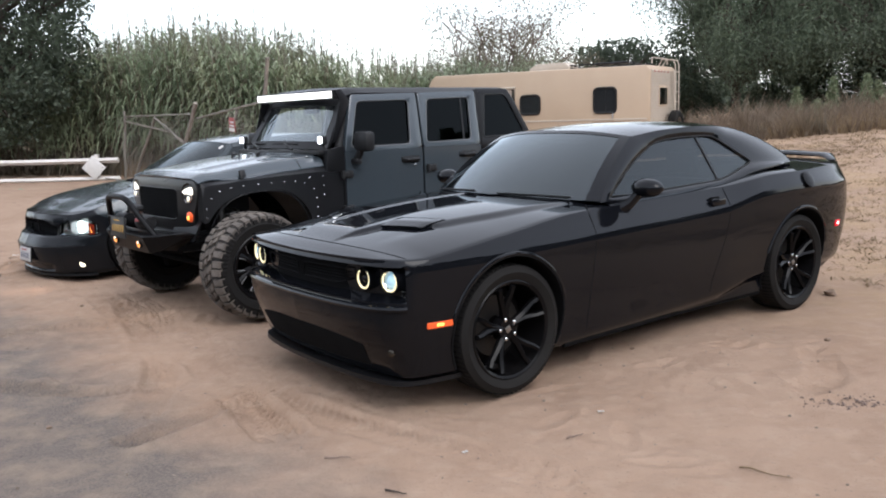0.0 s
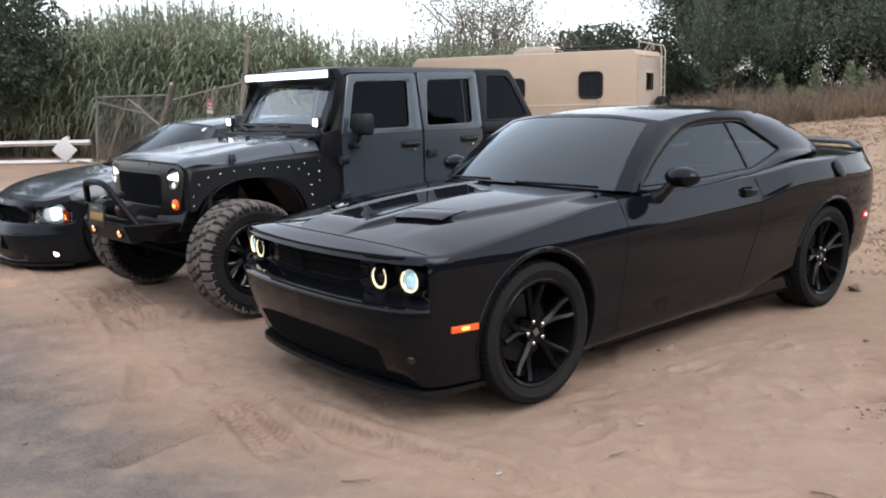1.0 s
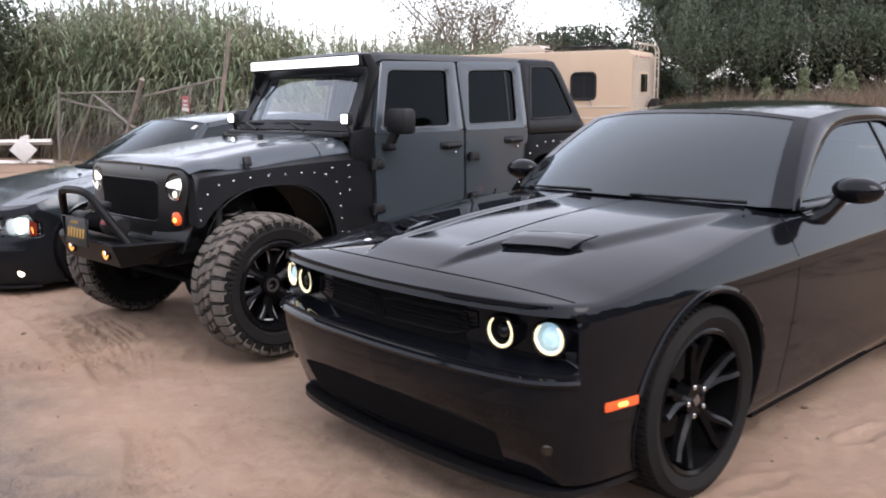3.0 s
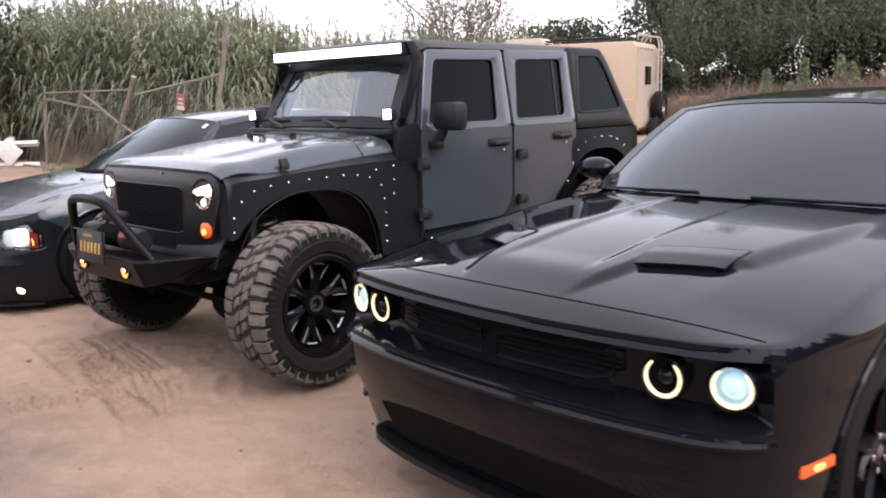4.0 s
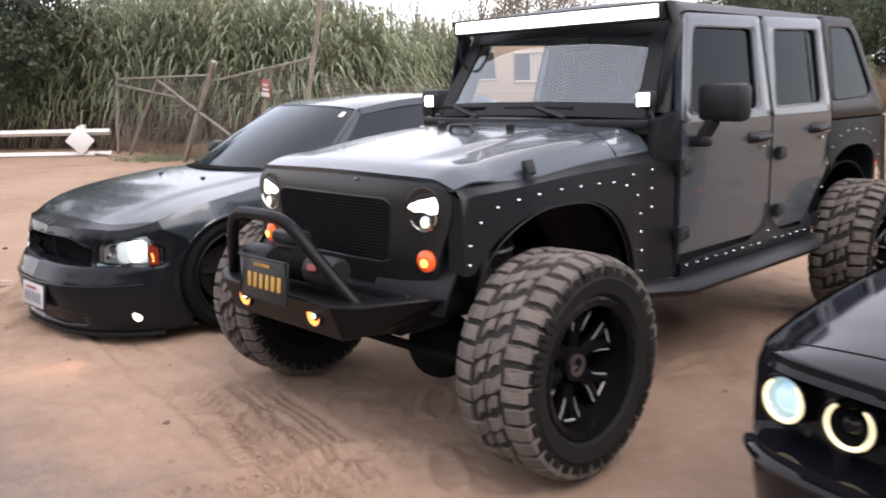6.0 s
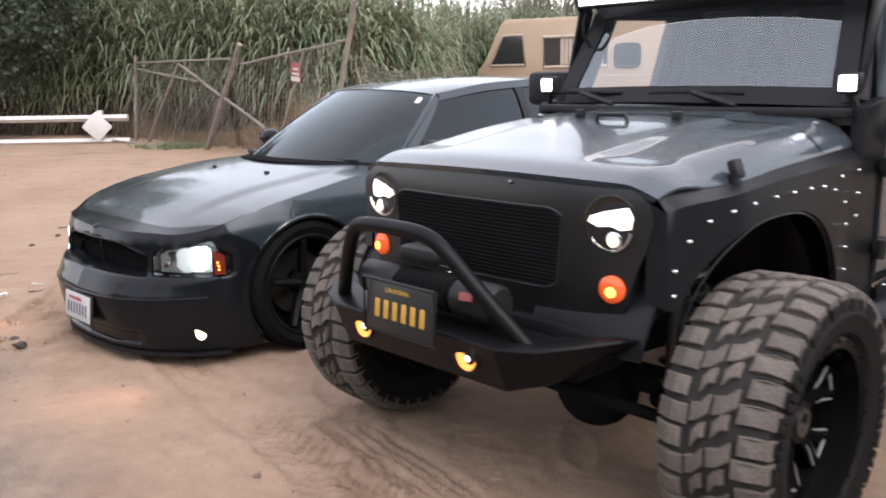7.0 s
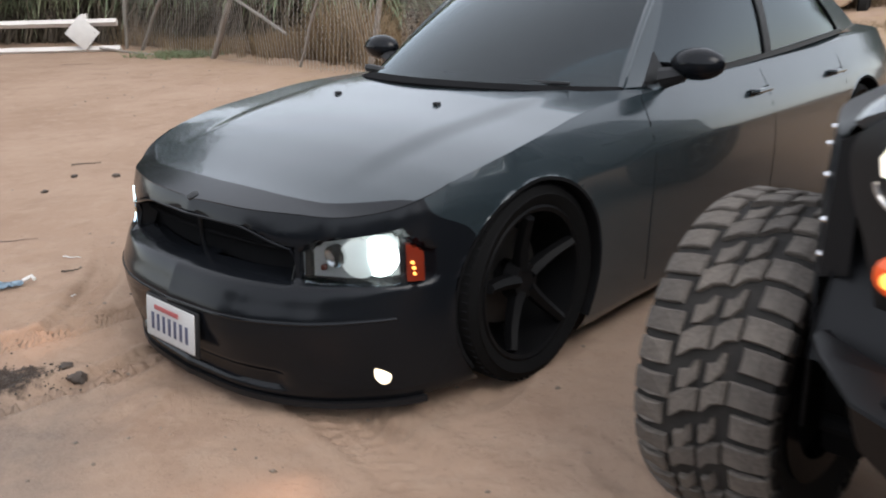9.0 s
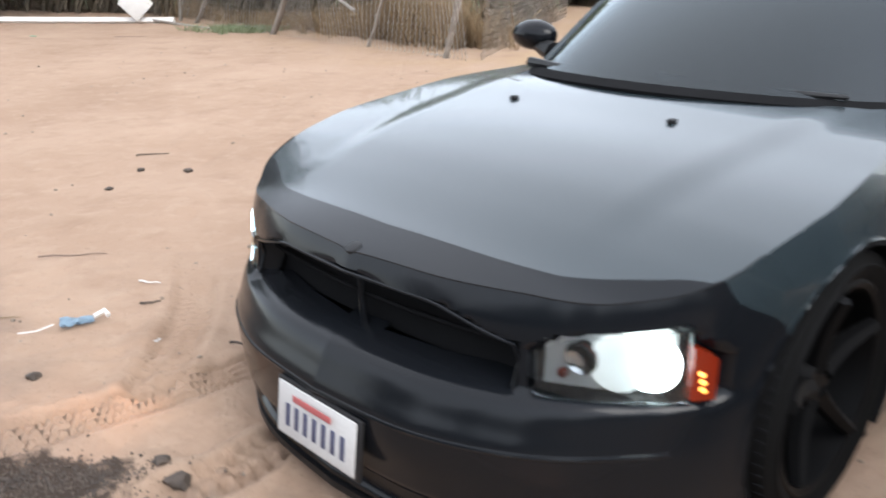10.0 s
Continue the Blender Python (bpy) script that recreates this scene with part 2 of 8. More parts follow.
def part(name, bm, mat, parent=None, label="", smooth=40, m=None):
    me = bpy.data.meshes.new(name)
    bm.to_mesh(me)
    bm.free()
    for mt in mat if isinstance(mat, (list, tuple)) else [mat]:
        me.materials.append(mt)
    if smooth:
        me.shade_smooth()
        me.set_sharp_from_angle(angle=radians(smooth))
    ob = new(name, me)
    if parent:
        ob.parent = parent
    if m is not None:
        ob.matrix_basis = m
    return tagged(ob, label)


def again(ob, m):
    """Another part on the same mesh, under the same parent, with its own children."""
    c = ob.copy()
    scene.collection.objects.link(c)
    c.matrix_basis = m
    for k in ob.children:
        kc = k.copy()
        scene.collection.objects.link(kc)
        kc.parent = c
    return c


def raw(name, verts, faces, mat, parent=None, label="", smooth=0):
    me = bpy.data.meshes.new(name)
    me.from_pydata(verts, [], faces)
    me.materials.append(mat)
    if smooth:
        me.shade_smooth()
        me.set_sharp_from_angle(angle=radians(smooth))
    ob = new(name, me)
    if parent:
        ob.parent = parent
    return tagged(ob, label)


def B():
    return bmesh.new()


def box(bm, size, at=(0, 0, 0), bevel=0.0, rot=(0, 0, 0), seg=2):
    g = bmesh.ops.create_cube(bm, size=1, matrix=pose(*at, *rot) @ Matrix.Diagonal((*size, 1)))
    if bevel:
        es = {e for v in g["verts"] for e in v.link_edges}
        bmesh.ops.bevel(bm, geom=list(es), offset=bevel, segments=seg, affect="EDGES", profile=0.5)
    return bm


def slab(bm, pts, axis, a, b, bevel=0.0):
    """A polygon of 2-D points, thick from a to b along axis ('x': points are (y, z); 'y': (x, z); 'z': (x, y))."""
    def at(p, d):
        return {"x": (d, p[0], p[1]), "y": (p[0], d, p[1]), "z": (p[0], p[1], d)}[axis]
    lo, hi = [bm.verts.new(at(p, a)) for p in pts], [bm.verts.new(at(p, b)) for p in pts]
    fs = [bm.faces.new(lo), bm.faces.new(hi[::-1])]
    n = len(pts)
    for i in range(n):
        fs.append(bm.faces.new((lo[i], hi[i], hi[(i + 1) % n], lo[(i + 1) % n])))
    bmesh.ops.recalc_face_normals(bm, faces=fs)
    if bevel:
        es = list(fs[0].edges) + list(fs[1].edges)
        bmesh.ops.bevel(bm, geom=es, offset=bevel, segments=2, affect="EDGES", profile=0.5)
    return bm


def tube(bm, pts, r, n=8, closed=False, flat=1.0):
    """A round bar along points; r is a number or a list."""
    P = [Vector(p) for p in pts]
    k = len(P)
    rings = []
    up = None
    for i, p in enumerate(P):
        d = (P[(i + 1) % k] - P[i - 1]) if closed else (P[min(i + 1, k - 1)] - P[max(i - 1, 0)])
        d.normalize()
        if up is None:
            up = Vector((0, 0, 1)) if abs(d.z) < 0.9 else Vector((1, 0, 0))
        side = d.cross(up).normalized()
        up = side.cross(d).normalized()
        rr = r[i] if isinstance(r, (list, tuple)) else r
        rings.append([bm.verts.new(p + (side * math.cos(a) + up * math.sin(a) * flat) * rr) for a in (2 * math.pi * j / n for j in range(n))])
    for i in range(k if closed else k - 1):
        a, b = rings[i], rings[(i + 1) % k]
        for j in range(n):
            bm.faces.new((a[j], a[(j + 1) % n], b[(j + 1) % n], b[j]))
    if not closed:
        bm.faces.new(rings[0][::-1]), bm.faces.new(rings[-1])
    return bm


def lathe(bm, prof, n=48, close=True):
    """Turn (r, y) points round the y axis."""
    rings = [[bm.verts.new((r * math.cos(2 * math.pi * j / n), y, r * math.sin(2 * math.pi * j / n))) for j in range(n)] for r, y in prof]
    m = len(prof)
    for i in range(m if close else m - 1):
        a, b = rings[i], rings[(i + 1) % m]
        for j in range(n):
            bm.faces.new((a[j], b[j], b[(j + 1) % n], a[(j + 1) % n]))
    bmesh.ops.recalc_face_normals(bm, faces=bm.faces[:])
    return bm


def disc(bm, c, r, axis, thick, n=20, dome=0.0):
    """A round button facing along axis, its face domed."""
    ax = Vector(axis).normalized()
    q = Vector((0, 0, 1)).rotation_difference(ax).to_matrix()
    prof = [(r, 0), (r, thick)] + ([(r * 0.8, thick + dome * 0.5), (r * 0.4, thick + dome)] if dome else [])
    rings = [[bm.verts.new(Vector(c) + q @ Vector((rr * math.cos(2 * math.pi * j / n), rr * math.sin(2 * math.pi * j / n), h))) for j in range(n)] for rr, h in prof]
    for a, b in zip(rings, rings[1:]):
        for j in range(n):
            bm.faces.new((a[j], a[(j + 1) % n], b[(j + 1) % n], b[j]))
    bm.faces.new(rings[-1]), bm.faces.new(rings[0][::-1])
    return bm


def sheet(bm, S, ns, nt, thick=0.0, off=0.0, s=(0, 1), t=(0, 1)):
    """A grid over S(s, t), moved off along its normal and made thick inwards. s and t may give ends that follow the other."""
    def span(r, k):
        a, b = r
        return (a(k) if callable(a) else a), (b(k) if callable(b) else b)
    V = []
    for j in range(nt + 1):
        t0, t1 = t
        tv = t0 + (t1 - t0) * j / nt
        a, b = span(s, tv)
        V.append([Vector(S(a + (b - a) * i / ns, tv)) for i in range(ns + 1)])
    N = []
    for j in range(nt + 1):
        row = []
        for i in range(ns + 1):
            d1 = V[j][min(i + 1, ns)] - V[j][max(i - 1, 0)]
            d2 = V[min(j + 1, nt)][i] - V[max(j - 1, 0)][i]
            c = d1.cross(d2)
            row.append(c.normalized() if c.length > 1e-12 else Vector((0, 0, 1)))
        N.append(row)
    top = [[bm.verts.new(V[j][i] + N[j][i] * off) for i in range(ns + 1)] for j in range(nt + 1)]
    for j in range(nt):
        for i in range(ns):
            bm.faces.new((top[j][i], top[j][i + 1], top[j + 1][i + 1], top[j + 1][i]))
    if thick:
        bot = [[bm.verts.new(V[j][i] + N[j][i] * (off - thick)) for i in range(ns + 1)] for j in range(nt + 1)]
        for j in range(nt):
            for i in range(ns):
                bm.faces.new((bot[j][i], bot[j + 1][i], bot[j + 1][i + 1], bot[j][i + 1]))
        rim = [(0, i) for i in range(ns)] + [(j, ns) for j in range(nt)] + [(nt, ns - i) for i in range(ns)] + [(nt - j, 0) for j in range(nt)]
        for a, b in zip(rim, rim[1:] + rim[:1]):
            bm.faces.new((top[a[0]][a[1]], bot[a[0]][a[1]], bot[b[0]][b[1]], top[b[0]][b[1]]))
    return bm


def mirror_y(S):
    """The same surface on the car's other side."""
    def M(s, t):
        x, y, z = S(1 - s, t)
        return x, -y, z
    return M


def curve(*pts):
    """A smooth line through (x, value) pairs that doesn't overshoot, flat past its ends."""
    X, Y = [p[0] for p in pts], [p[1] for p in pts]
    d = [(Y[i + 1] - Y[i]) / (X[i + 1] - X[i]) for i in range(len(X) - 1)]
    m = [d[0]] + [0.0 if a * b <= 0 else 2 * a * b / (a + b) for a, b in zip(d, d[1:])] + [d[-1]]

    def f(x):
        if x <= X[0]:
            return Y[0]
        if x >= X[-1]:
            return Y[-1]
        i = max(k for k in range(len(X) - 1) if X[k] <= x)
        h = X[i + 1] - X[i]
        u = (x - X[i]) / h
        return (2 * u ** 3 - 3 * u * u + 1) * Y[i] + (u ** 3 - 2 * u * u + u) * h * m[i] + (3 * u * u - 2 * u ** 3) * Y[i + 1] + (u ** 3 - u * u) * h * m[i + 1]
    return f


def spline(pts, n):
    """n points, evenly spaced, on a Catmull-Rom line through pts."""
    P = [Vector(p) for p in pts]
    P = [2 * P[0] - P[1]] + P + [2 * P[-1] - P[-2]]
    fine = []
    for i in range(1, len(P) - 2):
        for k in range(24):
            u = k / 24
            a, b, c, d = P[i - 1:i + 3]
            fine.append(0.5 * (2 * b + (c - a) * u + (2 * a - 5 * b + 4 * c - d) * u * u + (3 * b - a - 3 * c + d) * u ** 3))
    fine.append(P[-2])
    L = [0.0]
    for a, b in zip(fine, fine[1:]):
        L.append(L[-1] + (b - a).length)
    out = []
    for i in range(n):
        w = L[-1] * i / (n - 1)
        k = min(int(np.searchsorted(L, w, side="right")) - 1, len(fine) - 2)
        h = L[k + 1] - L[k]
        out.append(fine[k].lerp(fine[k + 1], (w - L[k]) / h if h else 0))
    return out


def step(a, b, x):
    u = min(1.0, max(0.0, (x - a) / (b - a)))
    return u * u * (3 - 2 * u)


class Shell:
    """A car's lower body: a wall wrapped round its plan outline, and a lid over it. Forward is +x, left is +y, the front axle at x = 0."""

    def __init__(self, outline, front, side, rear, bottom, height, n=260, dents=None, lift=None):
        self.P = spline([(x, y, 0) for x, y in outline], n)
        self.n, self.front, self.side, self.rear, self.bottom, self.height, self.dents, self.lift = n, front, side, rear, bottom, height, dents, lift
        self.N = []
        for i in range(n):
            d = self.P[min(i + 1, n - 1)] - self.P[max(i - 1, 0)]
            self.N.append(Vector((d.y, -d.x, 0)).normalized())
        self.N[0], self.N[-1] = Vector((1, 0, 0)), Vector((-1, 0, 0))
        self.top = []
        for i in range(n):
            z = self.height(self.P[i].x, self.P[i].y)
            for _ in range(4):
                p = self.ring(i, z)
                z = self.height(p[0], p[1])
            self.top.append((p[0], p[1], z))

    def ring(self, i, z):
        p, q = self.P[i], self.N[i]
        wf, wr, ws = max(q.x, 0) ** 2, max(-q.x, 0) ** 2, q.y ** 2
        inset = wf * self.front(z) + wr * self.rear(z) + ws * self.side(z - self.lift(p.x) if self.lift else z)
        p = p - q * inset
        return p.x, max(p.y, 0.0), z

    def wall_point(self, i, v):
        zb, zt = self.bottom(self.P[i].x), self.top[i][2]
        x, y, z = self.ring(i, zb + (zt - zb) * v)
        if self.dents:
            k = self.dents(x, y, z)
            if k:
                x, y = x - self.N[i].x * k, max(0, y - self.N[i].y * k)
        return x, y, z

    def near(self, x):
        """The outline's index on the flank nearest to this x."""
        return min(range(self.n), key=lambda i: abs(self.P[i].x - x) + (0 if abs(self.N[i].y) > 0.5 else 9))

    def flank(self, x, z):
        i = self.near(x)
        p = self.ring(i, z)
        return Vector((x, p[1], z))

    def slanted(self, i, v, slant):
        """A wall point whose column leans along the outline, as slant(i, z) says."""
        p = self.wall_point(i, v)
        k = min(max(slant(i, p[2]), 0), self.n - 1.001) if slant else i
        if k == i:
            return p
        a = int(k)
        return Vector(self.wall_point(a, v)).lerp(Vector(self.wall_point(a + 1, v)), k - a)

    def wall(self, bm, nv, arches=(), side=1, i0=0, i1=None, hole=None, slant=None):
        i1 = i1 or self.n - 1
        grid = [[bm.verts.new(self.slanted(i, v / nv, slant)) for v in range(nv + 1)] for i in range(i0, i1 + 1)]
        faces = []
        for a, b in zip(grid, grid[1:]):
            for v in range(nv):
                try:
                    faces.append(bm.faces.new((a[v], a[v + 1], b[v + 1], b[v])))
                except ValueError:
                    pass
        if hole:
            bmesh.ops.delete(bm, geom=[f for f in faces if all(hole(*v.co) for v in f.verts)], context="FACES")
            faces = [f for f in faces if f.is_valid]
        for ax, az, r in arches:
            def out(v):
                return math.hypot(v.co.x - ax, v.co.z - az) - r
            dead = [f for f in faces if f.is_valid and all(out(v) < 0 for v in f.verts)]
            bmesh.ops.delete(bm, geom=dead, context="FACES")
            faces = [f for f in faces if f.is_valid]
            for v in {v for f in faces for v in f.verts if out(v) < 0}:
                k = r / max(1e-6, math.hypot(v.co.x - ax, v.co.z - az))
                v.co.x, v.co.z = ax + (v.co.x - ax) * k, az + (v.co.z - az) * k
        if side < 0:
            for v in bm.verts:
                v.co.y = -v.co.y
        bmesh.ops.recalc_face_normals(bm, faces=bm.faces[:])
        return bm

    def lid(self, bm, ns, i0=0, i1=None, extra=None):
        i1 = i1 or self.n - 1
        rows = []
        for i in range(i0, i1 + 1):
            x, y, z = self.top[i]
            row = []
            for k in range(ns + 1):
                yy = y * (2 * k / ns - 1)
                zz = self.height(x, yy) + (extra(x, yy, y) if extra else 0)
                row.append(bm.verts.new((x, yy, zz)))
            rows.append(row)
        for a, b in zip(rows, rows[1:]):
            for k in range(ns):
                bm.faces.new((a[k], a[k + 1], b[k + 1], b[k]))
        bmesh.ops.remove_doubles(bm, verts=bm.verts[:], dist=0.0004)
        bmesh.ops.recalc_face_normals(bm, faces=bm.faces[:])
        if sum(f.normal.z for f in bm.faces) < 0:
            bmesh.ops.reverse_faces(bm, faces=bm.faces[:])
        return bm


def arch_liner(bm, cx, cz, r, y_of, depth, lip=0.0, a0=-25, a1=205, n=30):
    """The dark tunnel above a wheel, with a rolled lip."""
    rows = []
    for i in range(n + 1):
        a = radians(a0 + (a1 - a0) * i / n)
        x, z = cx + r * math.cos(a), cz + r * math.sin(a)
        y = y_of(x, max(z, 0.2))
        s = 1 if y > 0 else -1
        rows.append([bm.verts.new(c) for c in ((x, y + s * lip, z), (x - 0.012 * math.cos(a), y + s * lip, z - 0.012 * math.sin(a)), (x, y - s * depth, z))])
    for p, q in zip(rows, rows[1:]):
        for k in range(2):
            bm.faces.new((p[k], p[k + 1], q[k + 1], q[k]))
    return bm


def ribbon(bm, pts, normals, w, off):
    """A narrow strip that lies on a surface: a gap, a moulding or a seam."""
    P = [Vector(p) for p in pts]
    rows = []
    for i, p in enumerate(P):
        d = (P[min(i + 1, len(P) - 1)] - P[max(i - 1, 0)]).normalized()
        nn = Vector(normals[i] if isinstance(normals, list) else normals).normalized()
        sd = d.cross(nn).normalized() * (w / 2)
        rows.append([bm.verts.new(p + sd + nn * off), bm.verts.new(p - sd + nn * off), bm.verts.new(p - sd - nn * 0.004), bm.verts.new(p + sd - nn * 0.004)])
    for a, b in zip(rows, rows[1:]):
        for k in range(4):
            bm.faces.new((a[k], a[(k + 1) % 4], b[(k + 1) % 4], b[k]))
    bm.faces.new(rows[0][::-1]), bm.faces.new(rows[-1])
    bmesh.ops.recalc_face_normals(bm, faces=bm.faces[:])
    return bm


def ruled(a, b, bulge=0.0, way=(0, 0, 1)):
    """The surface between the curves a(s) and b(s), bulged along way in its middle."""
    w = Vector(way)

    def S(s, t):
        return Vector(a(s)).lerp(Vector(b(s)), t) + w * (bulge * 4 * t * (1 - t))
    return S


def loop_round(pts, r, n=5):
    """A closed line of 2-D points with its corners rounded."""
    P = [Vector((a, b, 0)) for a, b in pts]
    out = []
    for i, p in enumerate(P):
        a, b = P[i - 1] - p, P[(i + 1) % len(P)] - p
        a, b = p + a.normalized() * min(r, a.length * 0.45), p + b.normalized() * min(r, b.length * 0.45)
        for k in range(n + 1):
            u = k / n
            q = a * (1 - u) ** 2 + p * 2 * u * (1 - u) + b * u * u
            out.append((q.x, q.y))
    return out


def ring_panel(bm, outer, inner, y_of, sd, thick, proud=0.0):
    """A panel with a window cut through it: outer and inner are closed (x, z) lines of as many points, y_of(z) its half width."""
    rows = []
    for (ax, az), (bx, bz) in zip(outer, inner):
        mx, mz = (ax + bx) / 2, (az + bz) / 2
        c = [(ax, y_of(az) - thick, az), (ax, y_of(az) + proud - 0.004, az), (ax + (bx - ax) * 0.06, y_of(az) + proud, az + (bz - az) * 0.06), (mx, y_of(mz) + proud, mz),
             (ax + (bx - ax) * 0.92, y_of(bz) + proud, az + (bz - az) * 0.92), (bx, y_of(bz) + proud - 0.006, bz), (bx, y_of(bz) - thick, bz)]
        rows.append([bm.verts.new((x, y * sd, z)) for x, y, z in c])
    for p, q in zip(rows, rows[1:] + rows[:1]):
        for k in range(6):
            bm.faces.new((p[k], p[k + 1], q[k + 1], q[k]))
    bmesh.ops.recalc_face_normals(bm, faces=bm.faces[:])
    return bm


def line(*pts):
    """A smooth curve c(s), s from 0 to 1, through 3-D points."""
    P = spline(pts, 60)

    def c(s):
        k = min(max(s, 0), 1) * 59
        i = min(int(k), 58)
        return P[i].lerp(P[i + 1], k - i)
    return c


# ---- ground: one sheet, sandy dirt with tyre tracks, rising to a bank on the right ----
def ground_height(x, y):
    """Height of the land without its small relief."""
    def st(a, b, v):
        u = np.clip((v - a) / (b - a), 0, 1)
        return u * u * (3 - 2 * u)
    side = st(-0.02, 0.32, x / np.maximum(np.abs(y), 0.5)) * (y > 0)
    d = np.hypot(x, y)
    z = 0.10 * st(12, 20, y) + 0.58 * side * st(9, 36, d)
    z = z + 0.42 * st(0.22, 0.55, x / np.maximum(np.abs(y), 0.5)) * (y > 0) * st(10, 27, d)
    return z + 0.5 * st(45, 90, d)


def axis_lines(fine0, fine1, h, far, grow=1.10):
    mid = list(np.arange(fine0, fine1, h))
    lo, hi, k = [], [], h
    a, b = mid[0], mid[-1]
    while a > -far or b < far:
        k = min(k * grow, 90)
        a, b = a - k, b + k
        lo.append(a), hi.append(b)
    return np.array(lo[::-1] + mid + hi)


def value_noise(x, y, seed, cell):
    """Smooth noise on a lattice of the given cell, from 0 to 1."""
    r = np.random.RandomState(seed).rand(256, 256)
    u, v = x / cell + 1000.0, y / cell + 1000.0
    i, j = np.floor(u).astype(int), np.floor(v).astype(int)
    fu, fv = u - i, v - j
    fu, fv = fu * fu * (3 - 2 * fu), fv * fv * (3 - 2 * fv)
    i, j = i % 255, j % 255
    return (r[i, j] * (1 - fu) + r[i + 1, j] * fu) * (1 - fv) + (r[i, j + 1] * (1 - fu) + r[i + 1, j + 1] * fu) * fv


def press_track(z, X, Y, pts, width, depth, pitch, slant):
    """Press a tyre's tread print into the sand along a line."""
    P = np.array([(p.x, p.y) for p in spline([(a, b, 0) for a, b in pts], 70)])
    best, along, across = np.full(X.shape, 9.0), np.zeros(X.shape), np.zeros(X.shape)
    run = 0.0
    for a, b in zip(P, P[1:]):
        d = b - a
        L = np.hypot(*d)
        d = d / L
        u = np.clip((X - a[0]) * d[0] + (Y - a[1]) * d[1], 0, L)
        ex, ey = X - a[0] - u * d[0], Y - a[1] - u * d[1]
        e = np.hypot(ex, ey)
        hit = e < best
        best = np.where(hit, e, best)
        along = np.where(hit, run + u, along)
        across = np.where(hit, ex * -d[1] + ey * d[0], across)
        run += L
    inside = np.clip((width / 2 - best) / 0.03, 0, 1)
    lug = np.sin(2 * np.pi * across / -pitch) if pitch < 0 else np.sin(2 * np.pi * (along + slant * np.abs(across)) / pitch) * np.clip(1.2 - 0.8 * np.abs(np.sin(across * 40)), 0, 1)
    worn = np.clip(2.4 * value_noise(X, Y, 11, 0.7) - 0.55, 0.05, 1.2)
    bank = np.clip(1 - np.abs(best - width / 2 - 0.02) / 0.05, 0, 1)
    return z - depth * inside * worn + depth * 1.35 * lug * inside * worn + depth * 0.8 * bank * worn


gx, gy = axis_lines(-6.2, 2.2, 0.016, 900), axis_lines(3.2, 10.6, 0.016, 900)
X, Y = np.meshgrid(gx, gy)
Zg = ground_height(X, Y)
close = np.clip(1 - (np.hypot(X + 1, Y - 7) - 14) / 14, 0.0, 1)
Zg = Zg + close * (0.035 * (value_noise(X, Y, 1, 1.9) - 0.5) + 0.022 * (value_noise(X, Y, 2, 0.55) - 0.5) + 0.018 * (value_noise(X, Y, 3, 0.17) - 0.5) + 0.011 * (value_noise(X, Y, 4, 0.06) - 0.5))
# scuffs and footprints
rs = np.random.RandomState(5)
for _ in range(90):
    fx, fy, fa = rs.uniform(-5.8, 2.0), rs.uniform(3.4, 10.2), rs.uniform(0, 6.3)
    u, v = (X - fx) * math.cos(fa) + (Y - fy) * math.sin(fa), -(X - fx) * math.sin(fa) + (Y - fy) * math.cos(fa)
    e = np.hypot(u / 0.15, v / 0.055)
    Zg = Zg - 0.012 * np.clip(1.15 - e, 0, 1) + 0.007 * np.clip(1 - np.abs(e - 1.35) / 0.4, 0, 1)
for pts, w, dep, pit, sl in (
    (((-3.3, 8.5), (-2.95, 7.95), (-2.5, 7.3), (-2.3, 6.8), (-2.1, 6.2)), 0.23, 0.013, -0.046, 0),
    (((-2.5, 7.2), (-2.1, 6.6), (-1.7, 5.9), (-1.3, 5.25), (-0.9, 4.6)), 0.28, 0.016, 0.062, 0.9),
    (((-1.6, 4.5), (-1.22, 5.15), (-1.05, 5.5), (-0.9, 5.9)), 0.20, 0.014, -0.046, 0),
    (((-1.6, 7.5), (-1.95, 7.4), (-2.4, 7.2), (-3.2, 6.8), (-4.2, 6.2)), 0.28, 0.017, 0.062, -0.8),
    (((-2.9, 7.6), (-2.3, 6.5), (-1.9, 5.7), (-1.7, 4.9)), 0.24, 0.014, 0.055, 1.1),
    (((-5.6, 9.3), (-5.28, 9.53), (-4.87, 9.89), (-4.5, 10.2)), 0.22, 0.014, -0.046, 0),
    (((-5.7, 11.6), (-5.41, 10.9), (-5.25, 10.25), (-5.2, 9.7)), 0.20, 0.013, 0.05, 0.3),
    (((-5.2, 8.9), (-4.82, 9.24), (-4.65, 9.47), (-4.5, 9.7)), 0.17, 0.015, 0.05, 0.6),
    (((-4.4, 9.5), (-3.4, 8.1), (-2.5, 6.9), (-1.8, 6.0), (-0.9, 5.0), (0.3, 4.1)), 0.28, 0.007, 0.062, 0.9),
    (((-1.0, 5.9), (-1.5, 5.5), (-2.1, 5.3), (-2.9, 5.4)), 0.20, 0.012, 0.05, -0.5),
    (((1.1, 5.2), (1.5, 5.0), (2.0, 5.2), (2.2, 5.8)), 0.22, 0.006, 0.05, 0.4),
):
    Zg = press_track(Zg, X, Y, pts, w, dep * 1.35, pit, sl)
ny_, nx_ = X.shape
idx = np.arange(nx_ * ny_).reshape(ny_, nx_)
quads = np.stack([idx[:-1, :-1], idx[:-1, 1:], idx[1:, 1:], idx[1:, :-1]], -1).reshape(-1, 4)


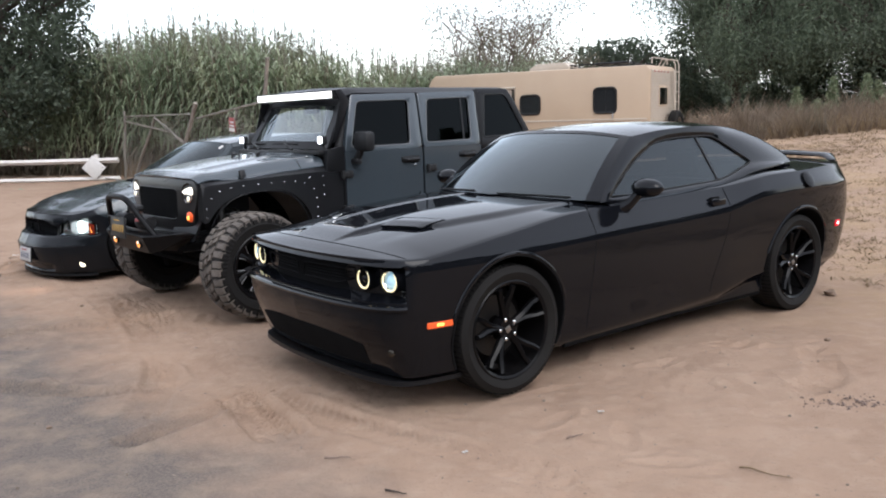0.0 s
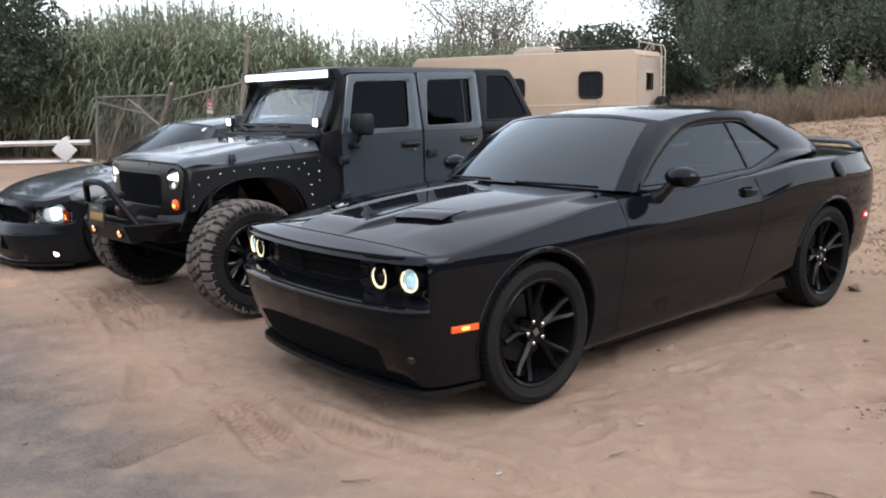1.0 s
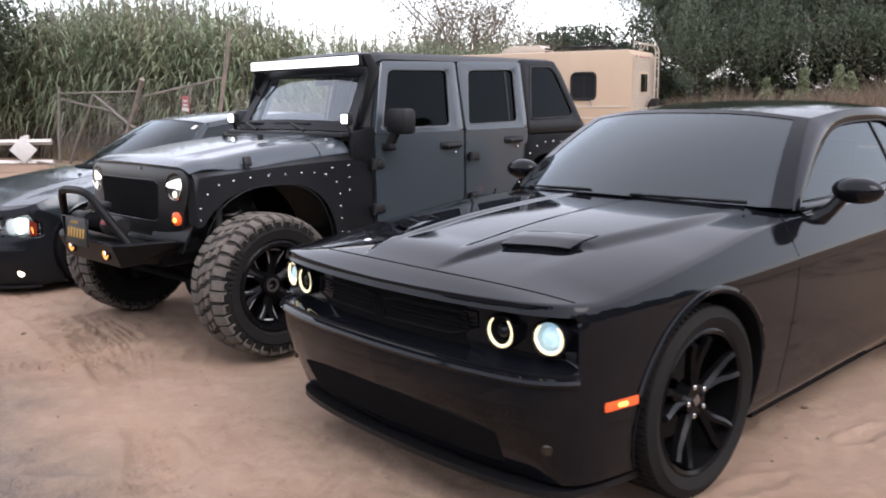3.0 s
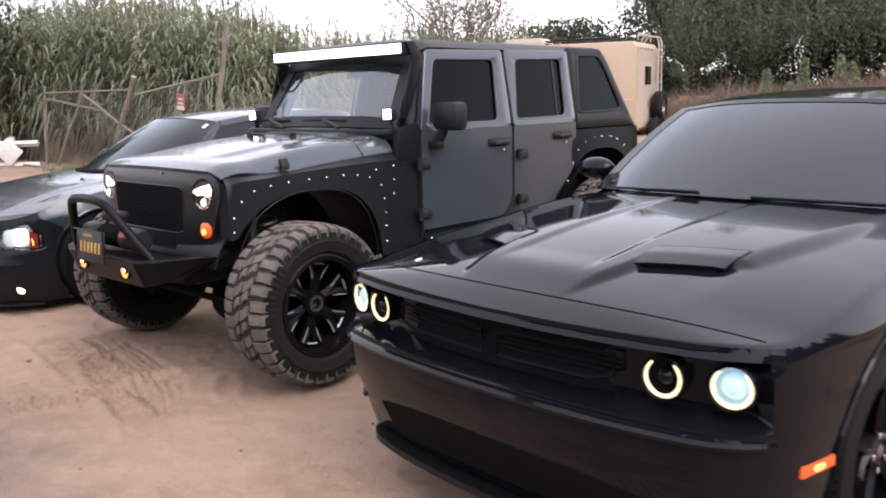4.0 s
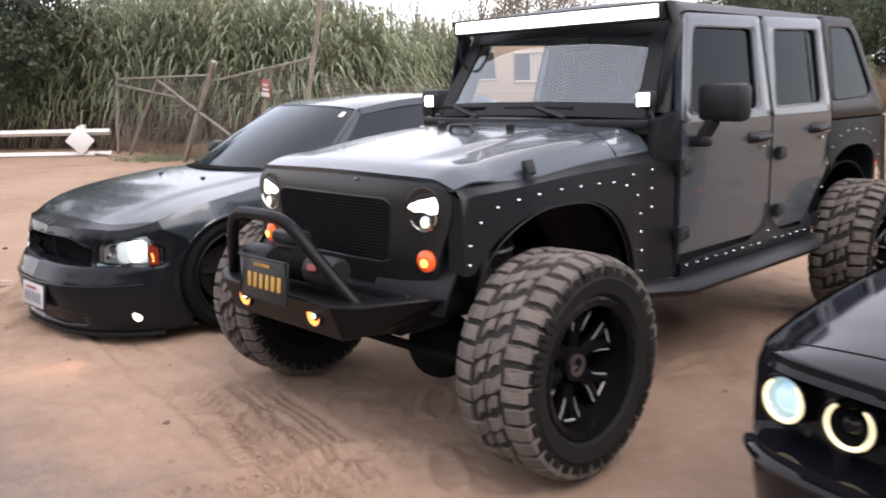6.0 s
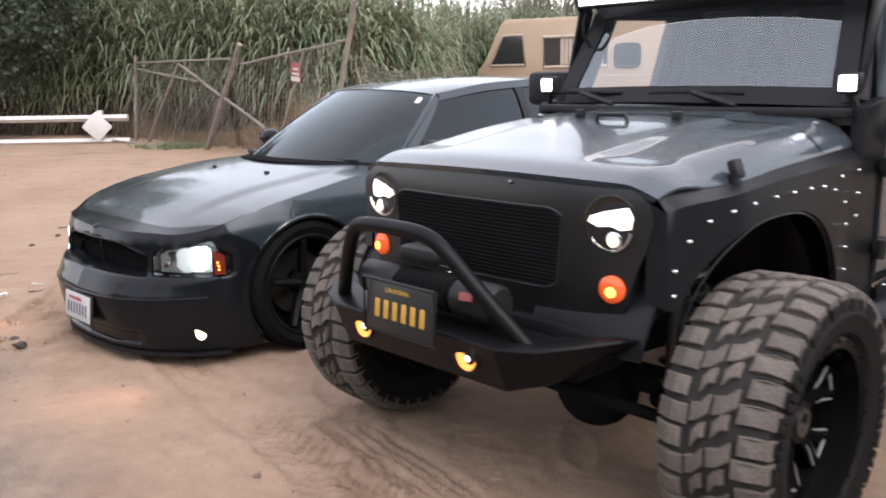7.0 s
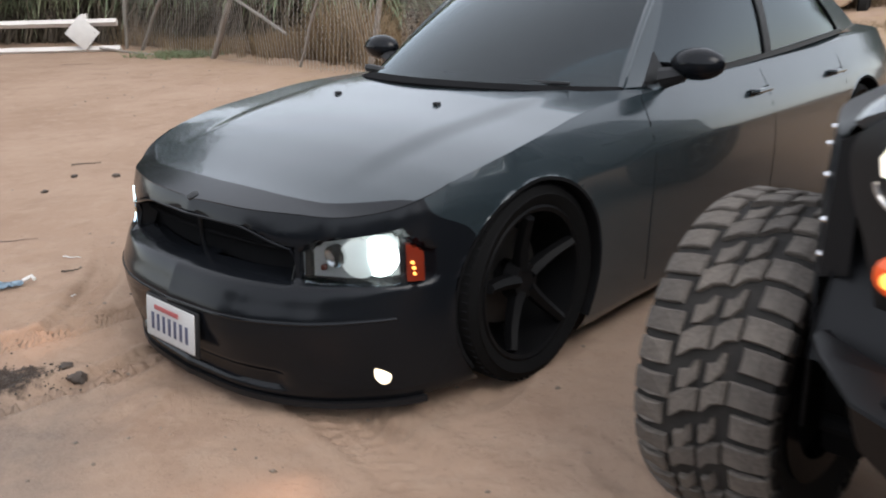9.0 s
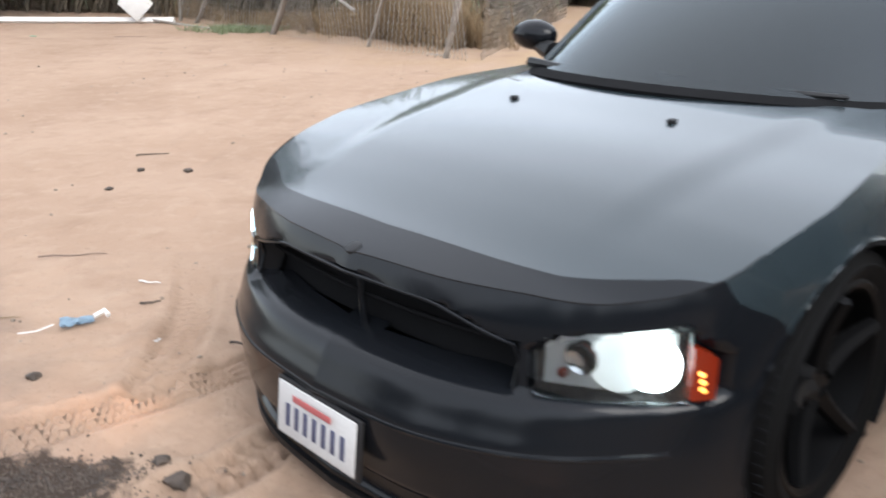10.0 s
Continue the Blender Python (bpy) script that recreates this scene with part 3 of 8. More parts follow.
def quick_mesh(name, verts, faces, mat, smooth=False, parent=None, label=""):
    """A mesh from numpy arrays; all faces have as many corners as faces has columns."""
    me = bpy.data.meshes.new(name)
    k = faces.shape[1]
    me.vertices.add(len(verts))
    me.vertices.foreach_set("co", np.asarray(verts, dtype=np.float32).ravel())
    me.loops.add(faces.size)
    me.loops.foreach_set("vertex_index", faces.astype(np.int32).ravel())
    me.polygons.add(len(faces))
    me.polygons.foreach_set("loop_start", np.arange(0, faces.size, k, dtype=np.int32))
    me.update(calc_edges=True)
    me.validate()
    me.materials.append(mat)
    if smooth:
        me.shade_smooth()
    ob = new(name, me)
    if parent:
        ob.parent = parent
    return tagged(ob, label)


def dirt_material():
    m = bpy.data.materials.new("sandy_dirt")
    m.use_nodes = True
    n, l = m.node_tree.nodes, m.node_tree.links
    p = n["Principled BSDF"]
    p.inputs["Roughness"].default_value = 0.95
    p.inputs["Specular IOR Level"].default_value = 0.15
    geo = n.new("ShaderNodeNewGeometry")

    def noi(scale, detail, lo, hi):
        t, r = n.new("ShaderNodeTexNoise"), n.new("ShaderNodeMapRange")
        t.inputs["Scale"].default_value, t.inputs["Detail"].default_value, t.inputs["Roughness"].default_value = scale, detail, 0.65
        l.new(geo.outputs["Position"], t.inputs["Vector"])
        r.inputs[1].default_value, r.inputs[2].default_value = lo, hi
        l.new(t.outputs[0], r.inputs[0])
        return r.outputs[0]

    def mix(a, b, f):
        x = n.new("ShaderNodeMix")
        x.data_type = "RGBA"
        l.new(f, x.inputs[0])
        for v, k in ((a, 6), (b, 7)):
            if isinstance(v, tuple):
                x.inputs[k].default_value = (*v, 1)
            else:
                l.new(v, x.inputs[k])
        return x.outputs[2]

    def op(kind, a, b):
        x = n.new("ShaderNodeMath")
        x.operation = kind
        for v, k in ((a, 0), (b, 1)):
            if isinstance(v, (int, float)):
                x.inputs[k].default_value = v
            else:
                l.new(v, x.inputs[k])
        return x.outputs[0]
    sep = n.new("ShaderNodeSeparateXYZ")
    l.new(geo.outputs["Position"], sep.inputs[0])
    c = mix((0.3378, 0.2387, 0.1726), (0.2717, 0.1836, 0.1285), noi(0.55, 5, 0.35, 0.68))
    c = mix(c, (0.2203, 0.1432, 0.0991), op("MULTIPLY", noi(2.3, 6, 0.52, 0.75), 0.7))
    c = mix(c, (0.3819, 0.2864, 0.213), op("MULTIPLY", noi(7, 6, 0.5, 0.8), 0.6))
    c = mix(c, (0.1616, 0.1102, 0.0808), op("MULTIPLY", noi(60, 3, 0.60, 0.72), 0.5))
    # worn asphalt under the sand, on the road's side of a ragged line
    road = op("ADD", op("MULTIPLY", sep.outputs[0], -0.74), op("MULTIPLY", sep.outputs[1], -0.67))
    road = op("ADD", op("ADD", road, 2.35), op("MULTIPLY", op("SUBTRACT", noi(0.9, 5, 0, 1), 0.5), 1.6))
    rm = n.new("ShaderNodeMapRange")
    rm.inputs[1].default_value, rm.inputs[2].default_value, rm.inputs[4].default_value = -0.15, 0.55, 0.85
    l.new(road, rm.inputs[0])
    grit = mix((0.1469, 0.1285, 0.1138), (0.0881, 0.0808, 0.0771), noi(90, 2, 0.4, 0.6))
    grit = mix(grit, (0.2424, 0.1909, 0.1469), op("MULTIPLY", noi(3.5, 6, 0.45, 0.7), 0.8))
    c = mix(c, grit, rm.outputs[0])
    # dry grass litter farther back on the bank
    far = n.new("ShaderNodeMapRange")
    far.inputs[1].default_value, far.inputs[2].default_value = 7.5, 11
    l.new(op("ADD", op("MULTIPLY", sep.outputs[0], 1.15), op("MULTIPLY", sep.outputs[1], 0.85)), far.inputs[0])
    c = mix(c, (0.3452, 0.2424, 0.1469), op("MULTIPLY", op("MULTIPLY", far.outputs[0], noi(1.1, 7, 0.42, 0.62)), 0.75))
    # the oil-soaked patch
    ox, oy = op("MULTIPLY", op("ADD", sep.outputs[0], 5.30), 3.6), op("MULTIPLY", op("ADD", sep.outputs[1], -9.18), 7.5)
    far_ = op("ADD", op("MULTIPLY", ox, ox), op("MULTIPLY", oy, oy))
    om = n.new("ShaderNodeMapRange")
    om.inputs[1].default_value, om.inputs[2].default_value, om.inputs[3].default_value, om.inputs[4].default_value = 0.55, 0.95, 0.92, 0.0
    l.new(op("ADD", far_, op("MULTIPLY", op("SUBTRACT", noi(9, 6, 0.2, 0.8), 0.5), 1.7)), om.inputs[0])
    c = mix(c, (0.0257, 0.0199, 0.0162), om.outputs[0])
    l.new(c, p.inputs["Base Color"])
    bp = n.new("ShaderNodeBump")
    bp.inputs["Strength"].default_value, bp.inputs["Distance"].default_value = 0.55, 0.02
    h = op("ADD", noi(35, 8, 0.2, 0.8), op("MULTIPLY", noi(180, 3, 0.3, 0.7), 0.35))
    l.new(h, bp.inputs["Height"])
    l.new(bp.outputs[0], p.inputs["Normal"])
    return m


ground = quick_mesh("ground", np.stack([X, Y, Zg], -1).reshape(-1, 3), quads, dirt_material(), smooth=True)
tagged(ground, "sandy tan dirt lot with tyre tracks and worn asphalt edge", "ground", kind="structure")


def soil(x, y):
    return float(ground_height(np.array([float(x)]), np.array([float(y)]))[0])


# ---- plants ----
def leaf_cloud(centres, dirs, length, width, rng, curl=0.3):
    """Small pointed leaves, two triangles each, at centres and along dirs."""
    k = len(centres)
    d = dirs / np.maximum(np.linalg.norm(dirs, axis=1, keepdims=True), 1e-6)
    r = rng.normal(size=(k, 3))
    s = np.cross(d, r)
    s /= np.maximum(np.linalg.norm(s, axis=1, keepdims=True), 1e-6)
    L = (length * rng.uniform(0.6, 1.3, (k, 1)))
    W = (width * rng.uniform(0.6, 1.3, (k, 1)))
    nrm = np.cross(d, s)
    a, b = centres - d * L / 2, centres + d * L / 2
    m1, m2 = centres + s * W / 2 + nrm * L * curl * 0.3, centres - s * W / 2 + nrm * L * curl * 0.3
    V = np.stack([a, m1, b, m2], 1).reshape(-1, 3)
    return V, np.arange(4 * k).reshape(-1, 4)


def limb(bm, a, b, r0, r1, rng, wig=0.15, n=6):
    a, b = Vector(a), Vector(b)
    L = (b - a).length
    pts = [a.lerp(b, i / n) + Vector(rng.normal(0, wig * L / n * (0 < i < n), 3)) for i in range(n + 1)]
    tube(bm, pts, [r0 + (r1 - r0) * i / n for i in range(n + 1)], 7)
    return pts


def tree(name, at, height, spread, seed, mat, label, leaf=(0.22, 0.09), count=14000, droop=False, trunk_r=0.28, base=0.3, lobes=16, density=1.0, flat=0.8, bark=BARK):
    """A tapered trunk that forks into limbs and twigs, and a crown of many small leaves in uneven clumps."""
    rng = np.random.RandomState(seed)
    t = thing(name, pose(at[0], at[1], soil(*at) - 0.1), label, "tree")
    bm = B()
    fork = height * base
    limb(bm, (0, 0, 0), (rng.normal(0, 0.2), rng.normal(0, 0.2), fork), trunk_r, trunk_r * 0.7, rng)
    ends = []
    for i in range(lobes):
        a = 2 * math.pi * (i + rng.uniform(-0.4, 0.4)) / lobes * (1 if i % 2 else 2.3)
        rad = spread * rng.uniform(0.25, 0.95)
        z = fork + (height - fork) * rng.uniform(0.12, 0.92) * (1 - 0.35 * (rad / spread) ** 2)
        tip = (rad * math.cos(a), rad * math.sin(a), z)
        p = limb(bm, (0, 0, fork * rng.uniform(0.75, 1.0)), tip, trunk_r * 0.5, trunk_r * 0.14, rng, 0.3)
        ends.append((Vector(tip), rng.uniform(0.7, 1.25)))
        for _ in range(3):
            q = p[rng.randint(2, 6)]
            e = Vector(tip) + Vector(rng.normal(0, spread * 0.2, 3))
            limb(bm, q, e, trunk_r * 0.2, trunk_r * 0.05, rng, 0.3, 4)
            ends.append((e, rng.uniform(0.45, 0.9)))
    part("trunk", bm, bark, t)
    per = max(1, int(count / len(ends)))
    C, D = [], []
    for c, s in ends:
        R = spread * 0.30 * s
        if droop:
            k = max(2, per // 14)
            o = np.array(c) + rng.normal(0, R * 0.50, (k, 3)) * np.array([1, 1, 0.5])
            ln = rng.uniform(0.5, 2.4, k) * (0.7 + 0.6 * s)
            bow = rng.normal(0, 0.35, (k, 3)) * [1, 1, 0]
            u = np.linspace(0, 1, 14)[None, :, None]
            line_ = o[:, None] + u * u * (2 - u) * ln[:, None, None] * np.array([0, 0, -1.0]) + np.sqrt(u) * bow[:, None]
            line_ = (line_ + rng.normal(0, 0.06, line_.shape)).reshape(-1, 3)
            line_[:, 2] = np.maximum(line_[:, 2], np.repeat(rng.uniform(0.3, 3.0, k), 14) + rng.uniform(0, 0.5, len(line_)))
            C.append(line_)
            D.append(rng.normal(0, 0.6, line_.shape) + np.array([0, 0, -0.75]))
        else:
            m = int(per * density * s)
            g = rng.normal(0, 1, (m, 3))
            g /= np.linalg.norm(g, axis=1, keepdims=True)
            g *= R * rng.uniform(0.25, 1.0, (m, 1)) ** 0.6 * np.array([1.1, 1.1, flat])
            C.append(np.array(c) + g)
            D.append(rng.normal(0, 1, (m, 3)) + np.array([0, 0, -0.8]))
    V, F = leaf_cloud(np.concatenate(C), np.concatenate(D), leaf[0], leaf[1], rng)
    quick_mesh("crown", V, F, mat, parent=t)
    return t


tree("oak_tree", (-15.3, 26.0), 9.6, 4.3, 3, OAK, "dark green oak with a dense crown over the reeds", leaf=(0.16, 0.085), count=70000, lobes=30, base=0.20)
tree("sparse_tree", (1.3, 37.0), 6.6, 3.6, 8, PALE_LEAF, "half-bare tree with thin reddish branches and pale leaves", leaf=(0.11, 0.05), count=22000, lobes=36, base=0.2, trunk_r=0.135, bark=TWIG)
tree("oak_tree", (8.6, 47.0), 5.2, 3.4, 12, OAK, "low dark round oak far behind the camper", leaf=(0.24, 0.13), count=9000, lobes=14, base=0.3)
for at, h, sp, seed in (((11.9, 40.0), 10.5, 4.0, 21), ((17.8, 37.5), 12.0, 5.6, 22), ((23.5, 36.0), 11.0, 5.2, 23), ((16.6, 46.0), 12.0, 4.6, 24), ((20.6, 42.0), 9.0, 5.0, 25)):
    tree("pepper_tree", at, h, sp, seed, PEPPER, "weeping pepper tree with hanging green strands", leaf=(0.155, 0.05), count=84000, lobes=26, base=0.2, trunk_r=0.26, droop=True)
for at, h, sp, seed in (((9.6, 41.0), 2.6, 2.0, 31), ((14.8, 40.5), 2.6, 2.3, 32), ((17.4, 41.5), 2.9, 2.4, 35), ((19.6, 39.0), 3.0, 2.7, 33), ((22.6, 38.0), 3.1, 2.6, 36), ((26.0, 38.0), 3.6, 3.0, 34)):
    tree("bush", at, h, sp, seed, OAK, "dense dark bush under the pepper trees", leaf=(0.15, 0.07), count=14000, lobes=16, base=0.10, trunk_r=0.07)


def blades(base, out, ln, rise, w, droop=1.15, q=(0, 0.25, 0.5, 0.75, 1), taper=(0.55, 1.0, 0.8, 0.45, 0.03)):
    """Long arching leaves as tapered strips: one row of base, out, ln, rise and w for each."""
    q, taper = np.array(q)[None, :, None], np.array(taper)[None, :, None]
    pts = base[:, None] + out[:, None] * q * (ln * 0.8)[:, None, None]
    pts = pts + np.array([0, 0, 1.0]) * (rise[:, None, None] * q - droop * q * q) * ln[:, None, None]
    sd = np.cross(out, [0, 0, 1.0])[:, None] * taper * (w / 2)[:, None, None]
    k = pts.shape[1]
    V = np.stack([pts - sd, pts + sd], 2).reshape(-1, 3)
    one = np.array([(2 * i, 2 * i + 1, 2 * i + 3, 2 * i + 2) for i in range(k - 1)])
    F = (np.arange(len(base)) * 2 * k)[:, None, None] + one[None]
    return V, F.reshape(-1, 4)


def reed_bed():
    """Giant reeds: leaning canes, arching leaves in two ranks, dead leaves low down and feathery tips."""
    rng = np.random.RandomState(77)
    edge = curve((-26, 28.5), (-12, 26.2), (-9, 24.4), (-7, 22.6), (-4.8, 21.0), (-3.2, 22.5), (-2.4, 27.5), (-0.5, 30.5), (4.0, 31.0))
    top = curve((-26, 2.8), (-14, 3.2), (-10.5, 3.95), (-6.5, 3.75), (-5.4, 3.55), (-4.6, 3.1), (-3.8, 2.7), (-2.4, 2.95), (0, 3.1), (4, 2.8))
    k = 3700
    x = np.where(rng.rand(k) < 0.16, rng.uniform(-24, -13, k), rng.uniform(-13, 3.5, k))
    dep = rng.rand(k) ** 1.5 * 4.2
    y = np.array([edge(v) for v in x]) + dep
    clump = value_noise(x, y, 31, 0.8)
    h = np.array([top(v) for v in x]) * (0.74 + 0.18 * dep / 4.2 + 0.26 * clump) * rng.uniform(0.82, 1.08, k)
    h = np.maximum(1.4, h)
    base = np.column_stack([x, y, ground_height(x, y)])
    lean = rng.normal(0, 0.085, (k, 2))
    tip = base + np.column_stack([lean * h[:, None], h])
    up = rng.normal(0, 1, (k, 3)) * [1, 1, 0]
    up /= np.linalg.norm(up, axis=1, keepdims=True)
    sd = np.cross(up, [0, 0, 1.0])[:, None] * np.array([0.016, 0.013, 0.005])[None, :, None]
    mid = base * 0.5 + tip * 0.5
    P = np.stack([base, mid, tip], 1)
    Vc = np.stack([P - sd, P + sd], 2).reshape(-1, 3)
    Fc = ((np.arange(k) * 6)[:, None, None] + np.array([(0, 1, 3, 2), (2, 3, 5, 4)])[None]).reshape(-1, 4)
    m = 24
    u = (0.12 + 0.88 * (np.arange(m)[None] + rng.rand(k, m)) / m).ravel()
    i = np.repeat(np.arange(k), m)
    start = base[i] + (tip[i] - base[i]) * u[:, None]
    a = np.arctan2(up[i, 1], up[i, 0]) + np.tile(np.arange(m) % 2 * math.pi, k) + rng.normal(0, 0.6, k * m)
    out = np.column_stack([np.cos(a), np.sin(a), np.zeros(k * m)])
    ln = rng.uniform(0.45, 0.95, k * m) * (1.1 - 0.45 * u)
    rise = rng.uniform(0.35, 1.05, k * m) + 0.5 * np.clip(u - 0.8, 0, 1) * 5
    w = rng.uniform(0.035, 0.07, k * m)
    dead = (u < 0.20 + 0.22 * rng.rand(k * m)) | (rng.rand(k * m) < 0.05)
    V, F = blades(start[~dead], out[~dead], ln[~dead], rise[~dead], w[~dead])
    tagged(quick_mesh("reed_leaves", V, F, REED), "tall grey-green giant reeds with arching leaves", "reeds", kind="stuff")
    V, F = blades(start[dead], out[dead], ln[dead], rise[dead] * 0.5, w[dead] * 0.8, 1.3)
    V, F = np.concatenate([Vc, V]), np.concatenate([Fc, F + len(Vc)])
    tagged(quick_mesh("reed_canes", V, F, REED_DRY), "brown dry canes and dead leaves low in the reeds", "reeds", kind="stuff")
    f = np.repeat(np.where(rng.rand(k) < 0.22)[0], 34)
    g = len(f)
    u = rng.rand(g)
    start = tip[f] + np.column_stack([lean[f] * 0.6, np.ones(g)]) * (u * 0.85 - 0.12)[:, None]
    a = rng.uniform(0, 6.3, g)
    out = np.column_stack([np.cos(a), np.sin(a), np.zeros(g)])
    V, F = blades(start, out, rng.uniform(0.10, 0.2, g) * (1.15 - u), rng.uniform(1.0, 1.8, g), np.full(g, 0.022), 0.5)
    tagged(quick_mesh("reed_plumes", V, F, PLUME), "pale feathery plumes on the reed tips", "reeds", kind="stuff")


reed_bed()


def tufts(name, n, where, h, mat, seed, label, category, blades=9, w=0.012, lean=0.35):
    """Blades of grass in tufts, scattered by where(rng)."""
    rng = np.random.RandomState(seed)
    C = np.array([where(rng) for _ in range(n)])
    C = np.repeat(C, blades, 0) + rng.normal(0, 0.05, (n * blades, 2)) * np.array([1, 1])
    z = ground_height(C[:, 0], C[:, 1]) - 0.01
    k = len(C)
    H = h * rng.uniform(0.4, 1.2, k) * (0.45 + 1.1 * value_noise(C[:, 0], C[:, 1], seed, 1.3) * value_noise(C[:, 0], C[:, 1], seed + 1, 4.0) / 0.4)
    L = rng.normal(0, lean, (k, 2)) * H[:, None]
    a = np.column_stack([C, z])
    ang = rng.uniform(0, 6.3, k)
    s = np.column_stack([np.cos(ang), np.sin(ang), np.zeros(k)]) * w / 2
    m = a + np.column_stack([L * 0.4, H * 0.6])
    t = a + np.column_stack([L, H])
    V = np.stack([a - s, a + s, m + s, m - s, t], 1).reshape(-1, 3)
    i = np.arange(k)[:, None] * 5
    quick = np.concatenate([i + np.array([[0, 1, 2, 3]]), i + np.array([[3, 2, 4, 4]])])
    me_f = [tuple(q) if q[2] != q[3] else tuple(q[:3]) for q in quick.tolist()]
    return tagged(raw(name, V.tolist(), me_f, mat), label, category, kind="stuff")


def bank_spot(r):
    a, d = r.uniform(0.18, 0.68), 25.5 + 11 * r.rand()
    return d * math.sin(a), d * math.cos(a)


def litter_spot(r):
    while True:
        x, y = 2.6 + 13 * r.rand() ** 1.3, 4.5 + 21 * r.rand() ** 1.2
        if 1.15 * x + 0.85 * y > 10 + 2 * r.rand() and (y - 7.1) + (x - 2.5) * 0.9 > 1.2 and not (x < 7.0 and 22 < y < 28) and r.rand() < 0.5:
            return x, y


def fence_spot(r):
    u = r.rand()
    return -9.6 + 5.6 * u + r.normal(0, 0.3), 23.9 - 6.3 * u + 0.9 + abs(r.normal(0, 0.7))


tufts("bank_grass", 2600, bank_spot, 0.40, STRAW, 41, "tall dry straw-coloured grass on the bank", "grass", 10, 0.016)
tufts("bank_brush", 1900, bank_spot, 0.50, BRUSH, 47, "rusty brown dead brush among the dry grass", "grass", 11, 0.018, 0.5)
tufts("dirt_straw", 8000, litter_spot, 0.05, STRAW, 42, "flattened dry straw scattered over the dirt", "grass", 6, 0.013, 1.8)
tufts("fence_grass", 900, fence_spot, 0.5, STRAW, 43, "dry grass along the foot of the fence", "grass", 9, 0.014)
tufts("fence_weed", 60, lambda r: (-7.9 + r.normal(0, 0.35), 21.7 + r.normal(0, 0.2)), 0.16, WEED, 44, "low green weed under the fence", "weed", 14, 0.02, 0.9)
for i, (x, y, h) in enumerate(((11.72, 32.1, 1.30), (12.0, 30.9, 0.8), (12.81, 31.6, 1.55), (13.4, 30.3, 1.50), (13.75, 30.2, 1.25), (15.6, 28.2, 1.3))):
    rng = np.random.RandomState(60 + i)
    C = np.column_stack([rng.normal(0, 0.15, 900), rng.normal(0, 0.15, 900), h * rng.uniform(0.1, 1.0, 900)])
    C[:, :2] *= (1.25 - C[:, 2:] / h)
    V, F = leaf_cloud(C, rng.normal(0, 1, (900, 3)) + [0, 0, 0.8], 0.19, 0.055, rng)
    w = thing("tall_weed", pose(x, y, soil(x, y)), "tall leafy green weed standing in dry grass", "weed", "weeds on the bank")
    bm = B()
    tube(bm, [(0, 0, 0), (0.02, 0.01, h * 0.5), (0.0, 0.03, h)], [0.015, 0.012, 0.004], 6)
    part("stem", bm, TWIG, w)
    quick_mesh("leaves", V, F, WEED, parent=w)


def far_woods():
    """A low belt of woods all round, beyond the lot."""
    rng = np.random.RandomState(91)
    k = 26000
    a = rng.uniform(0, 2 * math.pi, k)
    lump = 2.0 + 0.9 * np.sin(a * 9) + 0.6 * np.sin(a * 23 + 1) + 0.4 * np.sin(a * 51)
    r = 78 + rng.uniform(-5, 5, k)
    h = np.maximum(1.2, lump) * rng.uniform(0.0, 1.0, k) ** 0.7
    C = np.column_stack([r * np.sin(a), r * np.cos(a), h + 0.4])
    V, F = leaf_cloud(C, rng.normal(0, 1, (k, 3)), 1.5, 1.0, rng)
    tagged(quick_mesh("far_woods", V, F, OAK), "distant dark belt of trees round the lot", "woods", kind="stuff")


far_woods()


def grove():
    """The taller trees across the road, unseen behind the way the camera goes. Glass reflections tell of them; the row
    is spread to darken the cars' sides.
    """
    rng = np.random.RandomState(92)
    k = 22000
    a = rng.uniform(radians(78), radians(275), k)
    lump = 8.5 + 5.0 * np.clip(1.6 - np.abs(a - radians(125)) / radians(40), 0, 1) + 2.0 * np.sin(a * 11) + 1.6 * np.sin(a * 29 + 1) + 0.9 * np.sin(a * 63)
    r = 40 + rng.uniform(-3, 3, k)
    C = np.column_stack([r * np.sin(a), r * np.cos(a), 0.3 + lump * rng.uniform(0, 1, k) ** 0.8])
    V, F = leaf_cloud(C, rng.normal(0, 1, (k, 3)), 1.5, 1.1, rng)
    tagged(quick_mesh("tree_row", V, F, OAK), "unseen row of dark trees across the road, darkening the car sides", "woods", kind="stuff")


grove()


# ---- chain-link fence, half fallen ----
FA, FB = Vector((-9.45, 23.55, 0.06)), Vector((-4.1, 17.45, 0.1))
fence = thing("chain_link_fence", Matrix.Identity(4), "sagging rusty chain-link fence with leaning posts before the reeds", "fence")


def post(name, a, b, r, mat, label=""):
    bm = B()
    a, b = Vector(a), Vector(b)
    n = 5
    tube(bm, [a.lerp(b, i / n) + Vector((0.012 * math.sin(i * 2.1), 0.01 * math.cos(i * 1.7), 0)) * (0 < i < n) for i in range(n + 1)], r, 9)
    return part(name, bm, mat, fence, label)


post("post", (-9.55, 23.66, 0.0), (-9.28, 23.35, 1.94), 0.036, GALV)
post("post", (-9.15, 23.2, 0.0), (-7.87, 21.76, 1.72), 0.036, GALV, "leaning grey post")
post("post", (-7.28, 21.08, 0.0), (-6.19, 19.85, 2.0), 0.048, WEATHERED, "thick leaning wooden post")
post("post", (-5.55, 19.1, 0.0), (-4.84, 18.33, 1.80), 0.022, GALV, "thin leaning stake")
post("post", (-4.45, 17.9, 0.0), (-3.84, 17.15, 2.75), 0.038, WEATHERED, "tall leaning pole")
post("rail", (-9.3, 23.37, 1.79), (-6.38, 20.06, 1.76), 0.02, GALV)
